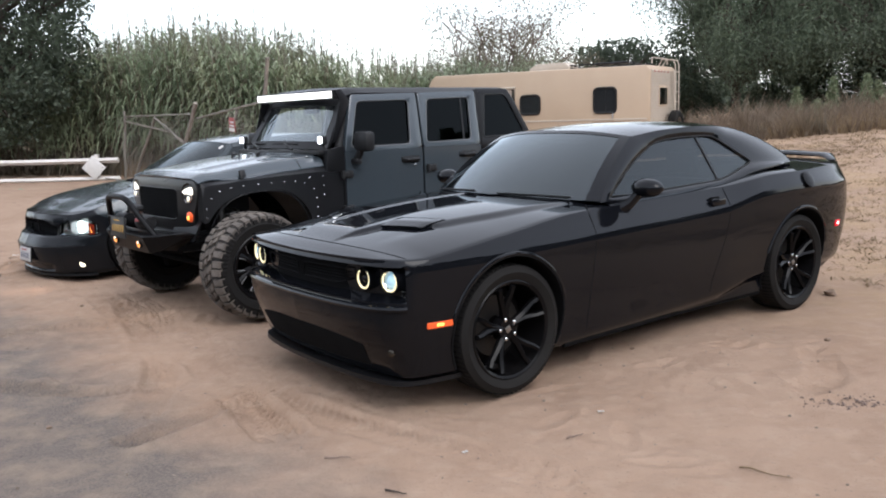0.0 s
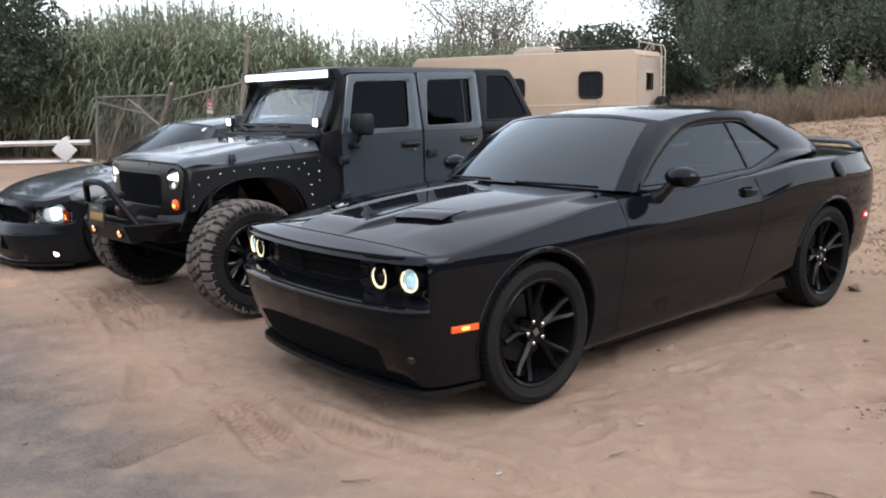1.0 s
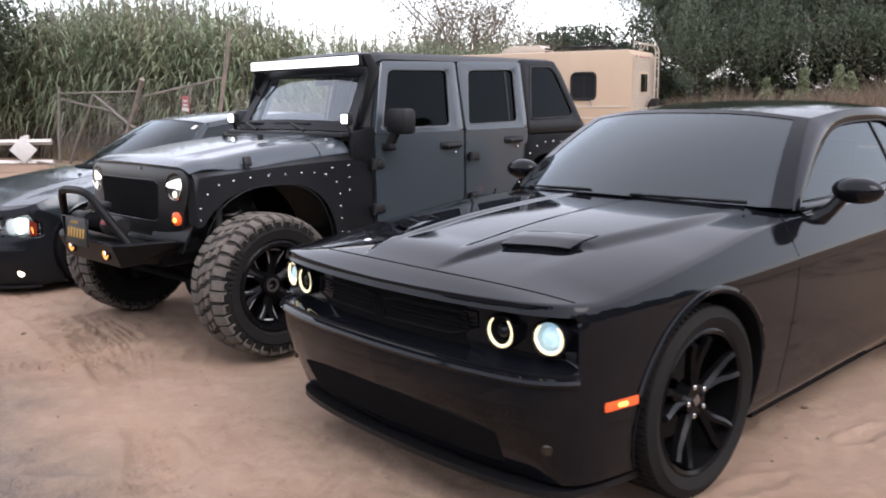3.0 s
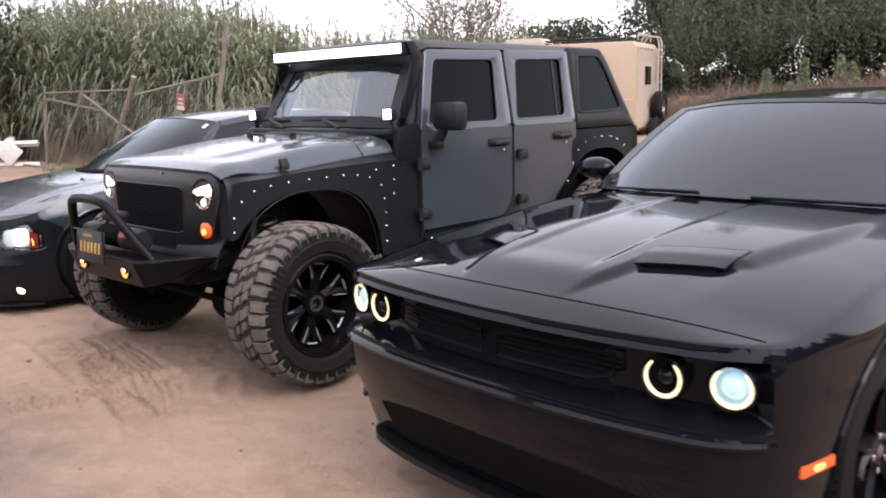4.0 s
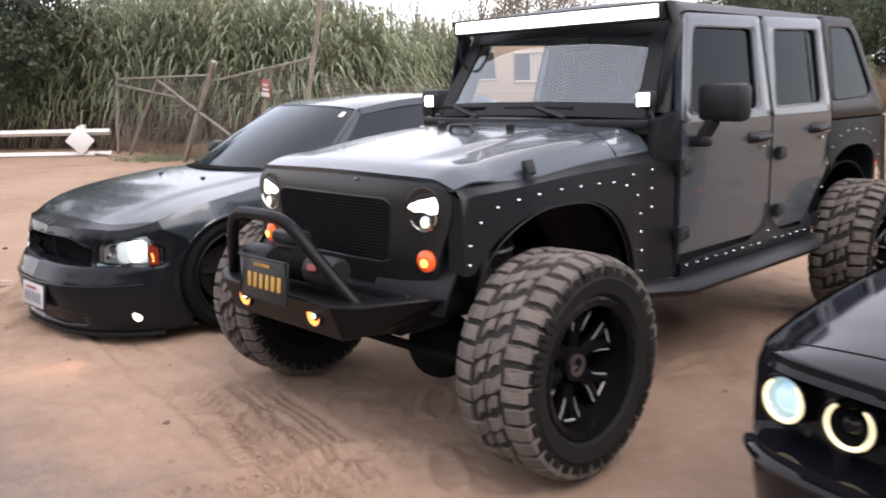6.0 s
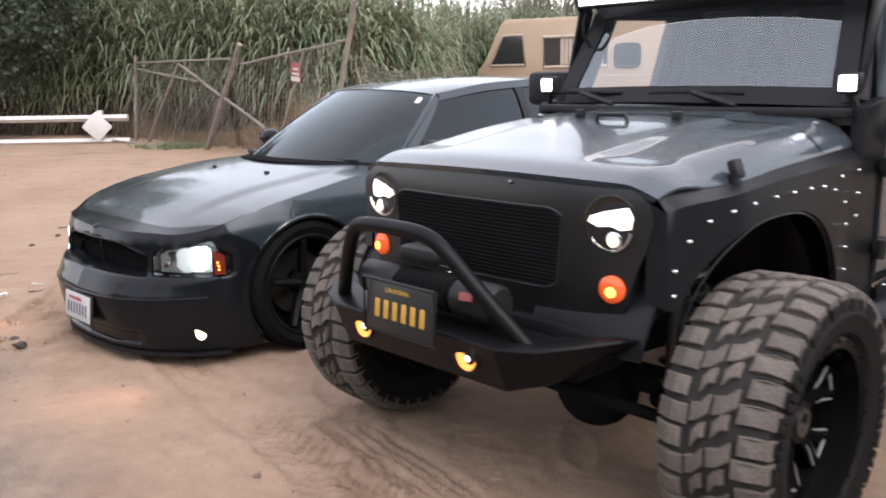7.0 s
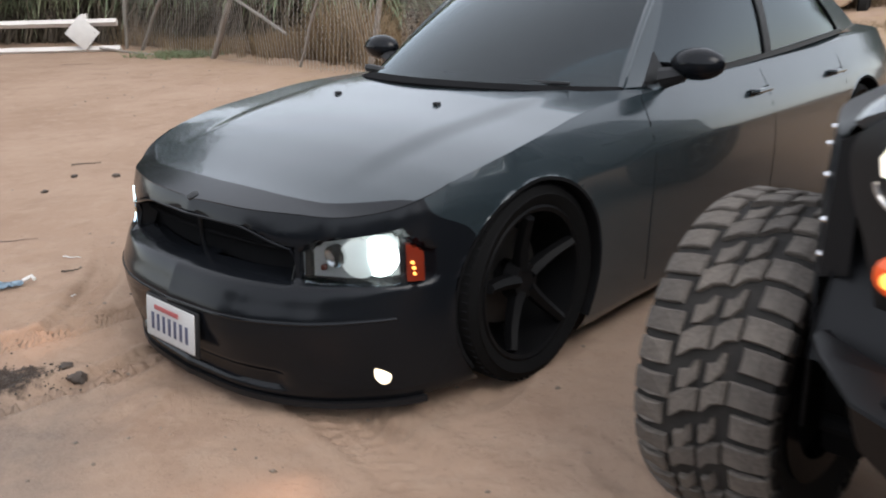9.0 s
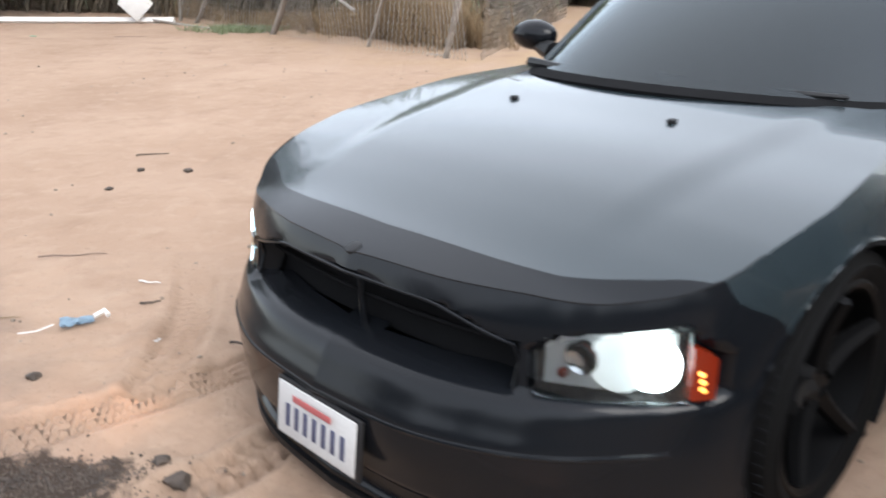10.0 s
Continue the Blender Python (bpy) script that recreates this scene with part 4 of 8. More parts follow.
post("rail", (-9.32, 23.4, 1.67), (-7.3, 21.1, 1.37), 0.022, GALV)
post("rail", (-7.83, 21.7, 1.70), (-5.7, 19.3, 0.56), 0.026, GALV, "fallen diagonal brace")
post("rail", (-6.18, 19.84, 1.66), (-4.05, 17.43, 1.93), 0.02, GALV)
post("rail", (-9.9, 23.2, 0.16), (-7.4, 21.1, 0.05), 0.025, GALV, "loose pipe lying on the dirt")
post("rail", (-7.2, 21.0, 0.06), (-4.4, 18.1, 0.08), 0.02, GALV)


def chain_link(a, b, top, bot, sag, seed):
    """Bent wires that hook into one another, as thin three-sided bars."""
    rng = np.random.RandomState(seed)
    a, b = np.array(a), np.array(b)
    L = np.linalg.norm(b - a)
    d = (b - a) / L
    nr = np.array([d[1], -d[0], 0])
    cell, V, F, n0 = 0.085, [], [], 0
    rows = int(1.75 / (cell / 2))
    for i in range(int(L / cell)):
        u0 = i * cell
        pts = []
        for j in range(rows + 1):
            u = u0 + (cell / 2 if j % 2 else 0) + 0.004
            h = j / rows
            q = u / L
            zt, zb = top(q), bot(q)
            bulge = sag * math.sin(math.pi * q * 2.2 + h * 2) * (0.4 + h)
            pts.append(a + d * (u + 0.04 * math.sin(h * 5 + q * 9)) + nr * (bulge + (0.008 if j % 2 else -0.008)) + np.array([0, 0, zb + (zt - zb) * h]))
        pts = np.array(pts)
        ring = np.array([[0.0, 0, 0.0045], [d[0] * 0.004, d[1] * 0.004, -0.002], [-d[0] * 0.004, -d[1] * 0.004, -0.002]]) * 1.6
        v = (pts[:, None, :] + ring[None]).reshape(-1, 3)
        V.append(v)
        for j in range(rows):
            for k in range(3):
                F.append((n0 + 3 * j + k, n0 + 3 * j + (k + 1) % 3, n0 + 3 * j + 3 + (k + 1) % 3, n0 + 3 * j + 3 + k))
        n0 += len(v)
    return np.concatenate(V), np.array(F)


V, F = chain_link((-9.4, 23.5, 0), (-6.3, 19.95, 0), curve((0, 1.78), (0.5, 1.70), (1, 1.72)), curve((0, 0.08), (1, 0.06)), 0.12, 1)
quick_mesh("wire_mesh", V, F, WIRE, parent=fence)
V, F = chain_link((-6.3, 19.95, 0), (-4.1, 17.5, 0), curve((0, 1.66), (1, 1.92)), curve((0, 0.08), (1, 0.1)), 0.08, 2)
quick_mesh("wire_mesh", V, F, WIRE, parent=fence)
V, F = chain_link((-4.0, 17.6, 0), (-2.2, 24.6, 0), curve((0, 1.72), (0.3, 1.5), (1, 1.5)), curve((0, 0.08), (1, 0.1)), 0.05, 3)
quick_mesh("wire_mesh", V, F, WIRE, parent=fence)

# a small red and white notice on the thin stake
notice = thing("notice", pose(-5.0, 18.5, 1.49, 0, 6, -45), "small faded red and white notice on the fence", "sign")
bm = B()
box(bm, (0.26, 0.008, 0.30), (0, 0, 0), 0.003, (4, 0, 0))
part("panel", bm, RED_SIGN, notice)
bm = B()
for z, w in ((0.055, 0.15), (-0.02, 0.18)):
    box(bm, (w, 0.004, 0.035), (0, -0.008, z), 0, (4, 0, 0))
box(bm, (0.24, 0.004, 0.07), (0, -0.009, -0.10), 0, (4, 0, 0))
part("print", bm, PAPER, notice, "pale bars where the words have faded")

# ---- white two-rail fence with a diamond board ----
rails = thing("rail_fence", Matrix.Identity(4), "white painted two-rail fence at the edge of the lot", "fence")
for z in (0.64, 0.14):
    bm = B()
    tube(bm, [(-24.0, 24.6, z + 0.05), (-17, 23.9, z + 0.02), (-12.1, 23.3, z), (-9.5, 23.2, z)], 0.07, 4)
    part("rail", bm, WHITE_WOOD, rails)
for x, y in ((-10.15, 23.28), (-13.6, 23.52), (-17.2, 24.0), (-20.8, 24.4)):
    bm = B()
    box(bm, (0.11, 0.11, 0.80), (x, y + 0.05, 0.40), 0.008)
    part("post", bm, WHITE_WOOD, rails)
board = thing("diamond_board", pose(-10.15, 23.1, 0.46, 4, 45, 3), "blank white diamond-shaped board hung on the rails", "sign")
bm = B()
box(bm, (0.47, 0.012, 0.47), (0, 0, 0), 0.004)
part("panel", bm, PAPER, board)
bm = B()
disc(bm, (0.17, -0.006, 0.17), 0.012, (0, -1, 0), 0.006, 8, 0.003)
part("nail", bm, GALV, board)


# ---- wheels ----
def round_again(ob, n, off=0.0):
    """Copies of a part, turned evenly about the wheel's axle, on the same mesh."""
    for i in range(1, n):
        c = ob.copy()
        scene.collection.objects.link(c)
        c.matrix_basis = pose(0, 0, 0, 0, 360.0 * i / n + off, 0)


def road_wheel(car, R, w, rr, at, side, spokes, twin, spoke_mat, dish, nuts=True, tyre_mat=RUBBER):
    """A low-profile wheel whose outer face looks along its own +y. Returns the rim with its parts."""
    m = pose(at[0], at[1] * side, at[2], 0, 0, 0 if side > 0 else 180)
    h = w / 2
    bm = B()
    lathe(bm, [(rr, h * 0.92), (rr - 0.008, h * 0.96), (rr - 0.022, h * 0.90), (rr - 0.03, h * 0.3), (rr - 0.05, -h * 0.9), (rr + 0.005, -h * 0.9), (rr - 0.02, 0)], 56)
    hub_y = h * 0.92 - dish
    bmesh.ops.recalc_face_normals(bm, faces=bm.faces[:])
    rim = part("wheel", bm, spoke_mat, car, "gloss black alloy wheel", 35, m)
    bm = B()
    bmesh.ops.create_cone(bm, cap_ends=True, segments=24, radius1=0.075, radius2=0.06, depth=0.05, matrix=pose(0, hub_y, 0, -90, 0, 0))
    part("hub", bm, spoke_mat, rim)
    for da in ((-twin, twin) if twin else (0,)):
        bm = B()
        pts, rad = [], []
        for k in range(6):
            u = k / 5
            r = 0.04 + (rr - 0.03 - 0.04) * u
            a = 0.2 + da * min(1, u * 1.25)
            pts.append((r * math.cos(a), hub_y + dish * 0.85 * u ** 1.8 + 0.004, r * math.sin(a)))
            rad.append(0.029 - 0.009 * u if twin else 0.036 - 0.012 * u)
        tube(bm, pts, rad, 6, flat=0.75)
        round_again(part("spoke", bm, spoke_mat, rim), spokes)
    bm = B()
    lathe(bm, [(rr - 0.01, h * 0.86), (rr + 0.01, h * 0.97), (rr + (R - rr) * 0.5, h * 1.06), (R - 0.035, h * 1.02), (R - 0.010, h * 0.93), (R - 0.002, h * 0.72), (R, h * 0.3), (R, -h * 0.3), (R - 0.002, -h * 0.72), (R - 0.010, -h * 0.93), (R - 0.04, -h), (rr, -h * 0.9)], 64)
    tyre = part("tyre", bm, tyre_mat, rim, "low-profile black tyre", 30)
    # thin dark bars on the tread; their black stands in for groove shade
    bm = B()
    for i in range(72):
        a = 2 * math.pi * i / 72
        for sgn in (-1, 1):
            box(bm, (0.005, h * 0.40, 0.011), ((R - 0.0015) * math.cos(a), sgn * h * 0.42, (R - 0.0015) * math.sin(a)), 0, (0, -math.degrees(a), 0))
            box(bm, (0.006, h * 0.25, 0.007), ((R - 0.0045) * math.cos(a), sgn * h * 0.77, (R - 0.0045) * math.sin(a)), 0, (0, -math.degrees(a), 0))
    tagged(part("tread_pattern", bm, PIT, rim, "", 0), "fine near-black bars that give the shade of tread cuts", kind="stuff")
    bm = B()
    lathe(bm, [(0.17, -0.02), (0.17, -0.045), (0.06, -0.045), (0.06, -0.02)], 40)
    part("brake_disc", bm, DARK_STEEL, rim, "grey steel brake disc")
    bm = B()
    lathe(bm, [(rr - 0.05, -h * 0.55), (rr - 0.05, -h * 0.6), (0.01, -h * 0.6), (0.01, -h * 0.55)], 32)
    part("backing_plate", bm, PIT, rim)
    if nuts:
        bm = B()
        disc(bm, (0.057, hub_y + 0.022, 0), 0.0105, (0, 1, 0), 0.0095, 8, 0.004)
        round_again(part("wheel_nut", bm, CHROME, rim, "chrome wheel nut"), 5)
        bm = B()
        box(bm, (0.034, 0.006, 0.034), (0, hub_y + 0.028, 0), 0.003, (0, 30, 0))
        part("cap_badge", bm, STEEL, rim, "small grey centre emblem")
    return rim


def wheel_again(rim, at, side):
    return again(rim, pose(at[0], at[1] * side, at[2], 0, 0, 0 if side > 0 else 180))


def mud_wheel(car, R, w, rr, at, side):
    """A wide off-road wheel: deep rim with a bolted ring, and a tyre of chunky tread blocks."""
    m = pose(at[0], at[1] * side, at[2], 0, 20, 0 if side > 0 else 180)
    h = w / 2
    bm = B()
    lathe(bm, [(rr + 0.004, h * 0.88), (rr - 0.012, h * 0.93), (rr - 0.036, h * 0.88), (rr - 0.045, h * 0.05), (rr - 0.06, -h * 0.9), (rr, -h * 0.9), (rr - 0.02, 0)], 56)
    hub_y = -h * 0.12
    bmesh.ops.recalc_face_normals(bm, faces=bm.faces[:])
    rim = part("wheel", bm, WHEEL_BLACK, car, "deep black off-road wheel with bolted ring", 35, m)
    bm = B()
    bmesh.ops.create_cone(bm, cap_ends=True, segments=28, radius1=0.085, radius2=0.062, depth=0.10, matrix=pose(0, hub_y + 0.04, 0, -90, 0, 0))
    part("hub", bm, WHEEL_BLACK, rim)
    for da in (-0.21, 0.21):
        bm = B()
        pts = [((0.05 + (rr - 0.10) * u) * math.cos(da * u), hub_y + 0.05 + 0.02 * u, (0.05 + (rr - 0.10) * u) * math.sin(da * u)) for u in (0, 0.35, 0.7, 1)]
        tube(bm, pts, [0.026, 0.022, 0.021, 0.026], 6, flat=1.2)
        round_again(part("spoke", bm, WHEEL_BLACK, rim), 6)
        bm = B()
        side_ = math.copysign(0.075, da)
        tube(bm, [(r * math.cos(s), hub_y + y, r * math.sin(s)) for r, s, y in ((rr * 0.42, da * 0.5 + side_, 0.070), (rr * 0.60, da * 0.74 + side_, 0.079), (rr * 0.76, da + side_, 0.084))], [0.0022, 0.0034, 0.0042], 5)
        round_again(part("milled_edge", bm, MILLED, rim, "bright milled spoke edge"), 6)
    bm = B()
    tube(bm, [((rr - 0.060) * math.cos(s), hub_y + 0.085, (rr - 0.060) * math.sin(s)) for s in (-0.30, -0.2, -0.1, 0.0, 0.1, 0.2, 0.30)], [0.002, 0.0045, 0.005, 0.005, 0.005, 0.0045, 0.002], 5)
    round_again(part("milled_arc", bm, MILLED, rim, "bright milled rim edge"), 6)
    bm = B()
    disc(bm, (rr - 0.012, h * 0.925, 0), 0.0055, (0, 1, 0), 0.005, 6, 0.003)
    round_again(part("ring_bolt", bm, WHEEL_BLACK, rim), 24, 5)
    bm = B()
    lathe(bm, [(0.042, hub_y + 0.09), (0.042, hub_y + 0.096), (0.028, hub_y + 0.096), (0.028, hub_y + 0.09)], 28)
    box(bm, (0.03, 0.006, 0.012), (0.02, hub_y + 0.094, 0))
    part("cap_badge", bm, STEEL, rim, "grey ring emblem on the centre cap")
    bm = B()
    lathe(bm, [(rr - 0.06, -h * 0.55), (rr - 0.06, -h * 0.6), (0.01, -h * 0.6), (0.01, -h * 0.55)], 32)
    part("backing_plate", bm, PIT, rim)
    bm = B()
    lathe(bm, [(rr - 0.008, h * 0.84), (rr + 0.012, h * 0.98), (rr + (R - rr) * 0.45, h * 1.06), (R - 0.07, h * 1.02), (R - 0.026, h * 0.93), (R - 0.016, h * 0.6), (R - 0.014, 0), (R - 0.016, -h * 0.6), (R - 0.026, -h * 0.93), (R - 0.07, -h * 1.02), (rr, -h * 0.85)], 72)
    part("tyre", bm, RUBBER, rim, "black off-road tyre carcass", 30)
    bm = B()
    lathe(bm, [(R - 0.022, h * 0.95), (R - 0.0125, h * 0.6), (R - 0.011, 0), (R - 0.0125, -h * 0.6), (R - 0.022, -h * 0.95), (R - 0.03, 0)], 72)
    part("tread_base", bm, GROOVE, rim, "dust in the tread grooves", 30)

    def block(y0, y1, r0, r1, ang, skew, drop=0.0, hook=0.0, mat=TREAD_DUST):
        """One tread block, narrower at its top, from y0 to y1 across the tyre."""
        bm = B()
        ring = []
        for rad, sh in ((r0, 0.0), (r1 - 0.004, 0.05), (r1, 0.16)):
            row = []
            for yy, sk, s in ((y0, -skew, -1), (y0, -skew, 1), ((y0 + y1) / 2, hook, 1), (y1, skew, 1), (y1, skew, -1), ((y0 + y1) / 2, hook, -1)):
                aa = sk + s * ang * (1 - sh)
                yv = yy + (0.006 * (yy == y0) - 0.006 * (yy == y1)) * (sh > 0.1)
                rv = rad - (drop if abs(yy) > h * 0.9 else 0)
                row.append(bm.verts.new((rv * math.cos(aa), yv, rv * math.sin(aa))))
            ring.append(row)
        for p, q in zip(ring, ring[1:]):
            for k in range(6):
                bm.faces.new((p[k], p[(k + 1) % 6], q[(k + 1) % 6], q[k]))
        bm.faces.new(ring[-1])
        bmesh.ops.recalc_face_normals(bm, faces=bm.faces[:])
        return part("tread_block", bm, mat, rim, "", 0)
    N = 36
    pa = math.pi / N
    uneven = random.Random(5)
    step_deg = 360.0 / N

    def lay(ob, every, off):
        for i in range(0, N, every):
            c = ob if i == 0 else ob.copy()
            if i:
                scene.collection.objects.link(c)
            c.matrix_basis = pose(0, 0, 0, 0, i * step_deg + off + uneven.uniform(-0.5, 0.5), 0)
    for odd in (0, 1):
        y_in, lug = h * (0.50 if odd else 0.42), h * (1.02 if odd else 1.05)
        lay(block(y_in, h, R - 0.05, R, pa * 0.78, 0.006, 0.016, 0.006), 2, odd * step_deg)
        lay(block(h * 0.97, lug, R - 0.060, R - 0.024, pa * 0.60, 0.0, 0.012, 0.0, RUBBER), 2, odd * step_deg)
        lay(block(-h, -y_in, R - 0.05, R, pa * 0.78, -0.006, 0.016, -0.006), 2, (odd + 0.45) * step_deg)
        lay(block(-lug, -h * 0.97, R - 0.060, R - 0.024, pa * 0.60, 0.0, 0.012, 0.0, RUBBER), 2, (odd + 0.45) * step_deg)
        # interlocking links along the middle
        turn = 1 - 2 * odd
        lay(block(h * (0.04 - 0.05 * odd), h * (0.30 + 0.09 * odd), R - 0.04, R + 0.003, pa * (0.62 + 0.14 * odd), 0.04, 0, 0.022 * turn), 2, (odd + 0.62 + 0.06 * odd) * step_deg)
        lay(block(-h * (0.38 - 0.08 * odd), -h * (0.06 + 0.02 * odd), R - 0.04, R + 0.003, pa * (0.74 - 0.12 * odd), 0.04, 0, -0.022 * turn), 2, (odd + 0.14 - 0.05 * odd) * step_deg)
    # raised sidewall lettering, as plain bars
    bm = B()
    for c in (0.4, 3.4):
        for j in range(9):
            a = c + j * 0.085
            r = rr + (R - rr) * 0.52
            box(bm, (0.045, 0.006, 0.020), (r * math.cos(a), h * 1.055, r * math.sin(a)), 0.002, (0, -math.degrees(a), 0))
    tagged(part("sidewall_relief", bm, RUBBER, rim), "raised black bars on the tyre wall", kind="stuff")
    return rim


# ---- black coupe ----
def coupe():
    car = thing("coupe", pose(-0.282, 5.797, 0, 0, 0, 219.9), "glossy black two-door muscle coupe with lit ring headlamps", "car", "parked cars")
    WB, R, AX = 2.875, 0.362, 0.015
    hc = curve((-4.06, 1.03), (-3.9, 1.08), (-3.3, 1.10), (-2.6, 1.09), (-2.0, 1.035), (-0.9, 1.0), (-0.5, 0.995), (0.0, 0.965), (0.45, 0.913), (0.70, 0.862), (0.84, 0.808))
    drop = curve((-4.1, 0.05), (-2.6, 0.05), (-0.8, 0.05), (0.0, 0.085), (0.5, 0.09), (0.86, 0.02))

    def height(x, y):
        return hc(x) - drop(x) * (abs(y) / 0.88) ** 2.6
    front = curve((0.12, 0.19), (0.20, 0.13), (0.30, 0.075), (0.42, 0.025), (0.50, 0.005), (0.56, 0.0), (0.60, 0.012), (0.72, 0.008), (0.77, 0.012), (0.80, 0.03))
    side = curve((0.14, 0.10), (0.20, 0.055), (0.30, 0.035), (0.45, 0.012), (0.62, 0.0), (0.74, 0.002), (0.79, 0.008), (0.83, 0.028), (0.88, 0.058), (0.94, 0.090), (1.0, 0.13), (1.08, 0.2))
    lift = curve((-4.0, 0.10), (-3.4, 0.14), (-2.9, 0.16), (-2.4, 0.14), (-1.9, 0.06), (-0.6, 0.02), (0.3, 0.0))
    rear = curve((0.2, 0.22), (0.35, 0.08), (0.5, 0.03), (0.75, 0.0), (0.95, 0.02), (1.05, 0.05))
    bottom = curve((-3.9, 0.36), (-3.4, 0.25), (-2.2, 0.19), (-0.6, 0.18), (0.5, 0.20), (0.86, 0.19))

    def dents(x, y, z):
        if x < 0.35:
            return 0
        k = 0.09 * step(0.605, 0.622, z) * step(0.785, 0.768, z) * step(0.845, 0.83, y)
        return k
    S = Shell([(0.85, 0), (0.84, 0.3), (0.81, 0.57), (0.75, 0.765), (0.61, 0.87), (0.32, 0.915), (0, 0.926), (-0.6, 0.922), (-1.5, 0.91), (-2.1, 0.92), (-2.75, 0.945), (-3.15, 0.935), (-3.5, 0.89), (-3.77, 0.80), (-3.92, 0.65), (-3.99, 0.4), (-4.01, 0)],
              front, side, rear, bottom, height, n=300, dents=dents, lift=lift)
    arches = ((AX, R + 0.015, 0.405), (AX - WB, R + 0.015, 0.405))
    for sd in (1, -1):
        bm = B()
        S.wall(bm, 58, arches, sd)
        part("body_side", bm, GLOSS_BLACK, car, "", 50)
        for ax, az, r in arches:
            bm = B()
            arch_liner(bm, ax, az, r, lambda x, z: S.flank(x, z).y * sd, 0.42, 0.006)
            part("wheel_arch", bm, PIT, car, "dark wheel arch")
            bm = B()
            lip = [(ax + (r + 0.004) * math.cos(a), az + (r + 0.004) * math.sin(a)) for a in (radians(15 + 150 * k / 24) for k in range(25))]
            tube(bm, [(x, (S.flank(x, z).y + 0.001) * sd, z) for x, z in lip], 0.011, 8)
            part("arch_lip", bm, GLOSS_BLACK, car, "rolled glossy arch lip")
    ih = S.near(-0.86)
    idk = S.near(-2.85)
    back_w, fore_w = curve((-0.9, 0.66), (-0.2, 0.60), (0.3, 0.515)), curve((0.22, 0.285), (0.42, 0.268), (0.72, 0.205))

    def slot_x(a):
        """Where the scoop's slanted mouth lies at a distance from the middle."""
        return 0.40 - 0.45 * (a - 0.28)

    def hood(x, y, edge):
        """Raised middle, troughs that run back into the scoops, and a lower spine."""
        a = abs(y)
        rear = step(slot_x(a) - 0.012, slot_x(a) - 0.055, x)
        w = fore_w(x) + (back_w(x) - fore_w(x)) * rear
        soft = 0.020 + 0.03 * rear
        up = (0.018 - 0.004 * step(0.0, -0.5, x)) * step(w + soft, w - soft * 0.6, a) * step(0.73, 0.52, x)
        trough = 0.004 * (1 - rear) * step(0.70, 0.42, x) * step(fore_w(x), fore_w(x) + 0.03, a) * step(0.58, 0.46, a)
        spine = -0.007 * step(0.20, 0.16, a) * step(0.60, 0.40, x)
        return up - trough + spine - 0.006 * step(edge - 0.03, edge, a)
    bm = B()
    S.lid(bm, 150, 0, ih, hood)
    bonnet = part("hood", bm, GLOSS_BLACK, car, "glossy black hood with twin scoops", 50)
    bm = B()
    pts = []
    for k in range(61):
        y = -0.80 + 1.60 * k / 60
        x = 0.715 - 0.085 * (abs(y) / 0.8) ** 2.6
        pts.append((x, y, height(x, y) + hood(x, y, 9) + 0.0005))
    ribbon(bm, pts, (0.2, 0, 1), 0.005, 0.0008)
    part("hood_gap", bm, PIT, bonnet, "", 0)
    bm = B()
    S.lid(bm, 40, idk, S.n - 1)
    part("trunk_lid", bm, GLOSS_BLACK, car, "", 50)
    for sd in (1, -1):
        bm = B()
        rows = []
        for i in range(ih, idk + 1):
            x, y, z = S.top[i]
            yg = y - 0.075
            rows.append([bm.verts.new((x, y * sd, z)), bm.verts.new((x, (y - 0.03) * sd, z + 0.014)), bm.verts.new((x, yg * sd, z + 0.018)), bm.verts.new((x, (yg - 0.06) * sd, z - 0.03))])
        for a, b in zip(rows, rows[1:]):
            for k in range(3):
                bm.faces.new((a[k], a[k + 1], b[k + 1], b[k]) if sd > 0 else (b[k], b[k + 1], a[k + 1], a[k]))
        bmesh.ops.recalc_face_normals(bm, faces=bm.faces[:])
        part("belt_shelf", bm, GLOSS_BLACK, car, "", 60)
    # greenhouse
    wsb = line((-0.815, -0.793, 0.984), (-0.65, -0.48, 1.004), (-0.57, 0, 1.014), (-0.65, 0.48, 1.004), (-0.815, 0.793, 0.984))
    wst = line((-1.295, -0.622, 1.356), (-1.24, -0.33, 1.391), (-1.22, 0, 1.399), (-1.24, 0.33, 1.391), (-1.295, 0.622, 1.356))
    W = ruled(wsb, wst, 0.028, (0.4, 0, 0.8))
    bm = B()
    sheet(bm, W, 24, 12, 0.006, 0.0, (0.05, 0.95), (0.0, 0.95))
    wind = part("windshield", bm, SCREEN, car, "lightly tinted windshield", 60)
    bm = B()
    sheet(bm, W, 24, 2, 0.012, 0.003, (0.0, 1.0), (0.945, 1.0))
    for ends in ((0.0, 0.053), (0.947, 1.0)):
        sheet(bm, W, 3, 14, 0.012, 0.003, ends, (0.0, 1.0))
    part("windshield_surround", bm, GLOSS_BLACK, car, "black band round the windshield", 60)
    rwb = line((-3.20, 0.635, 1.10), (-3.36, 0.35, 1.125), (-3.40, 0, 1.13), (-3.36, -0.35, 1.125), (-3.20, -0.635, 1.10))
    rwt = line((-2.50, 0.545, 1.372), (-2.55, 0.3, 1.402), (-2.56, 0, 1.408), (-2.55, -0.3, 1.402), (-2.50, -0.545, 1.372))
    RW = ruled(rwb, rwt, 0.035, (-0.3, 0, 0.9))
    bm = B()
    sheet(bm, RW, 20, 10, 0.006, 0.0, (0.05, 0.95), (0.02, 0.97))
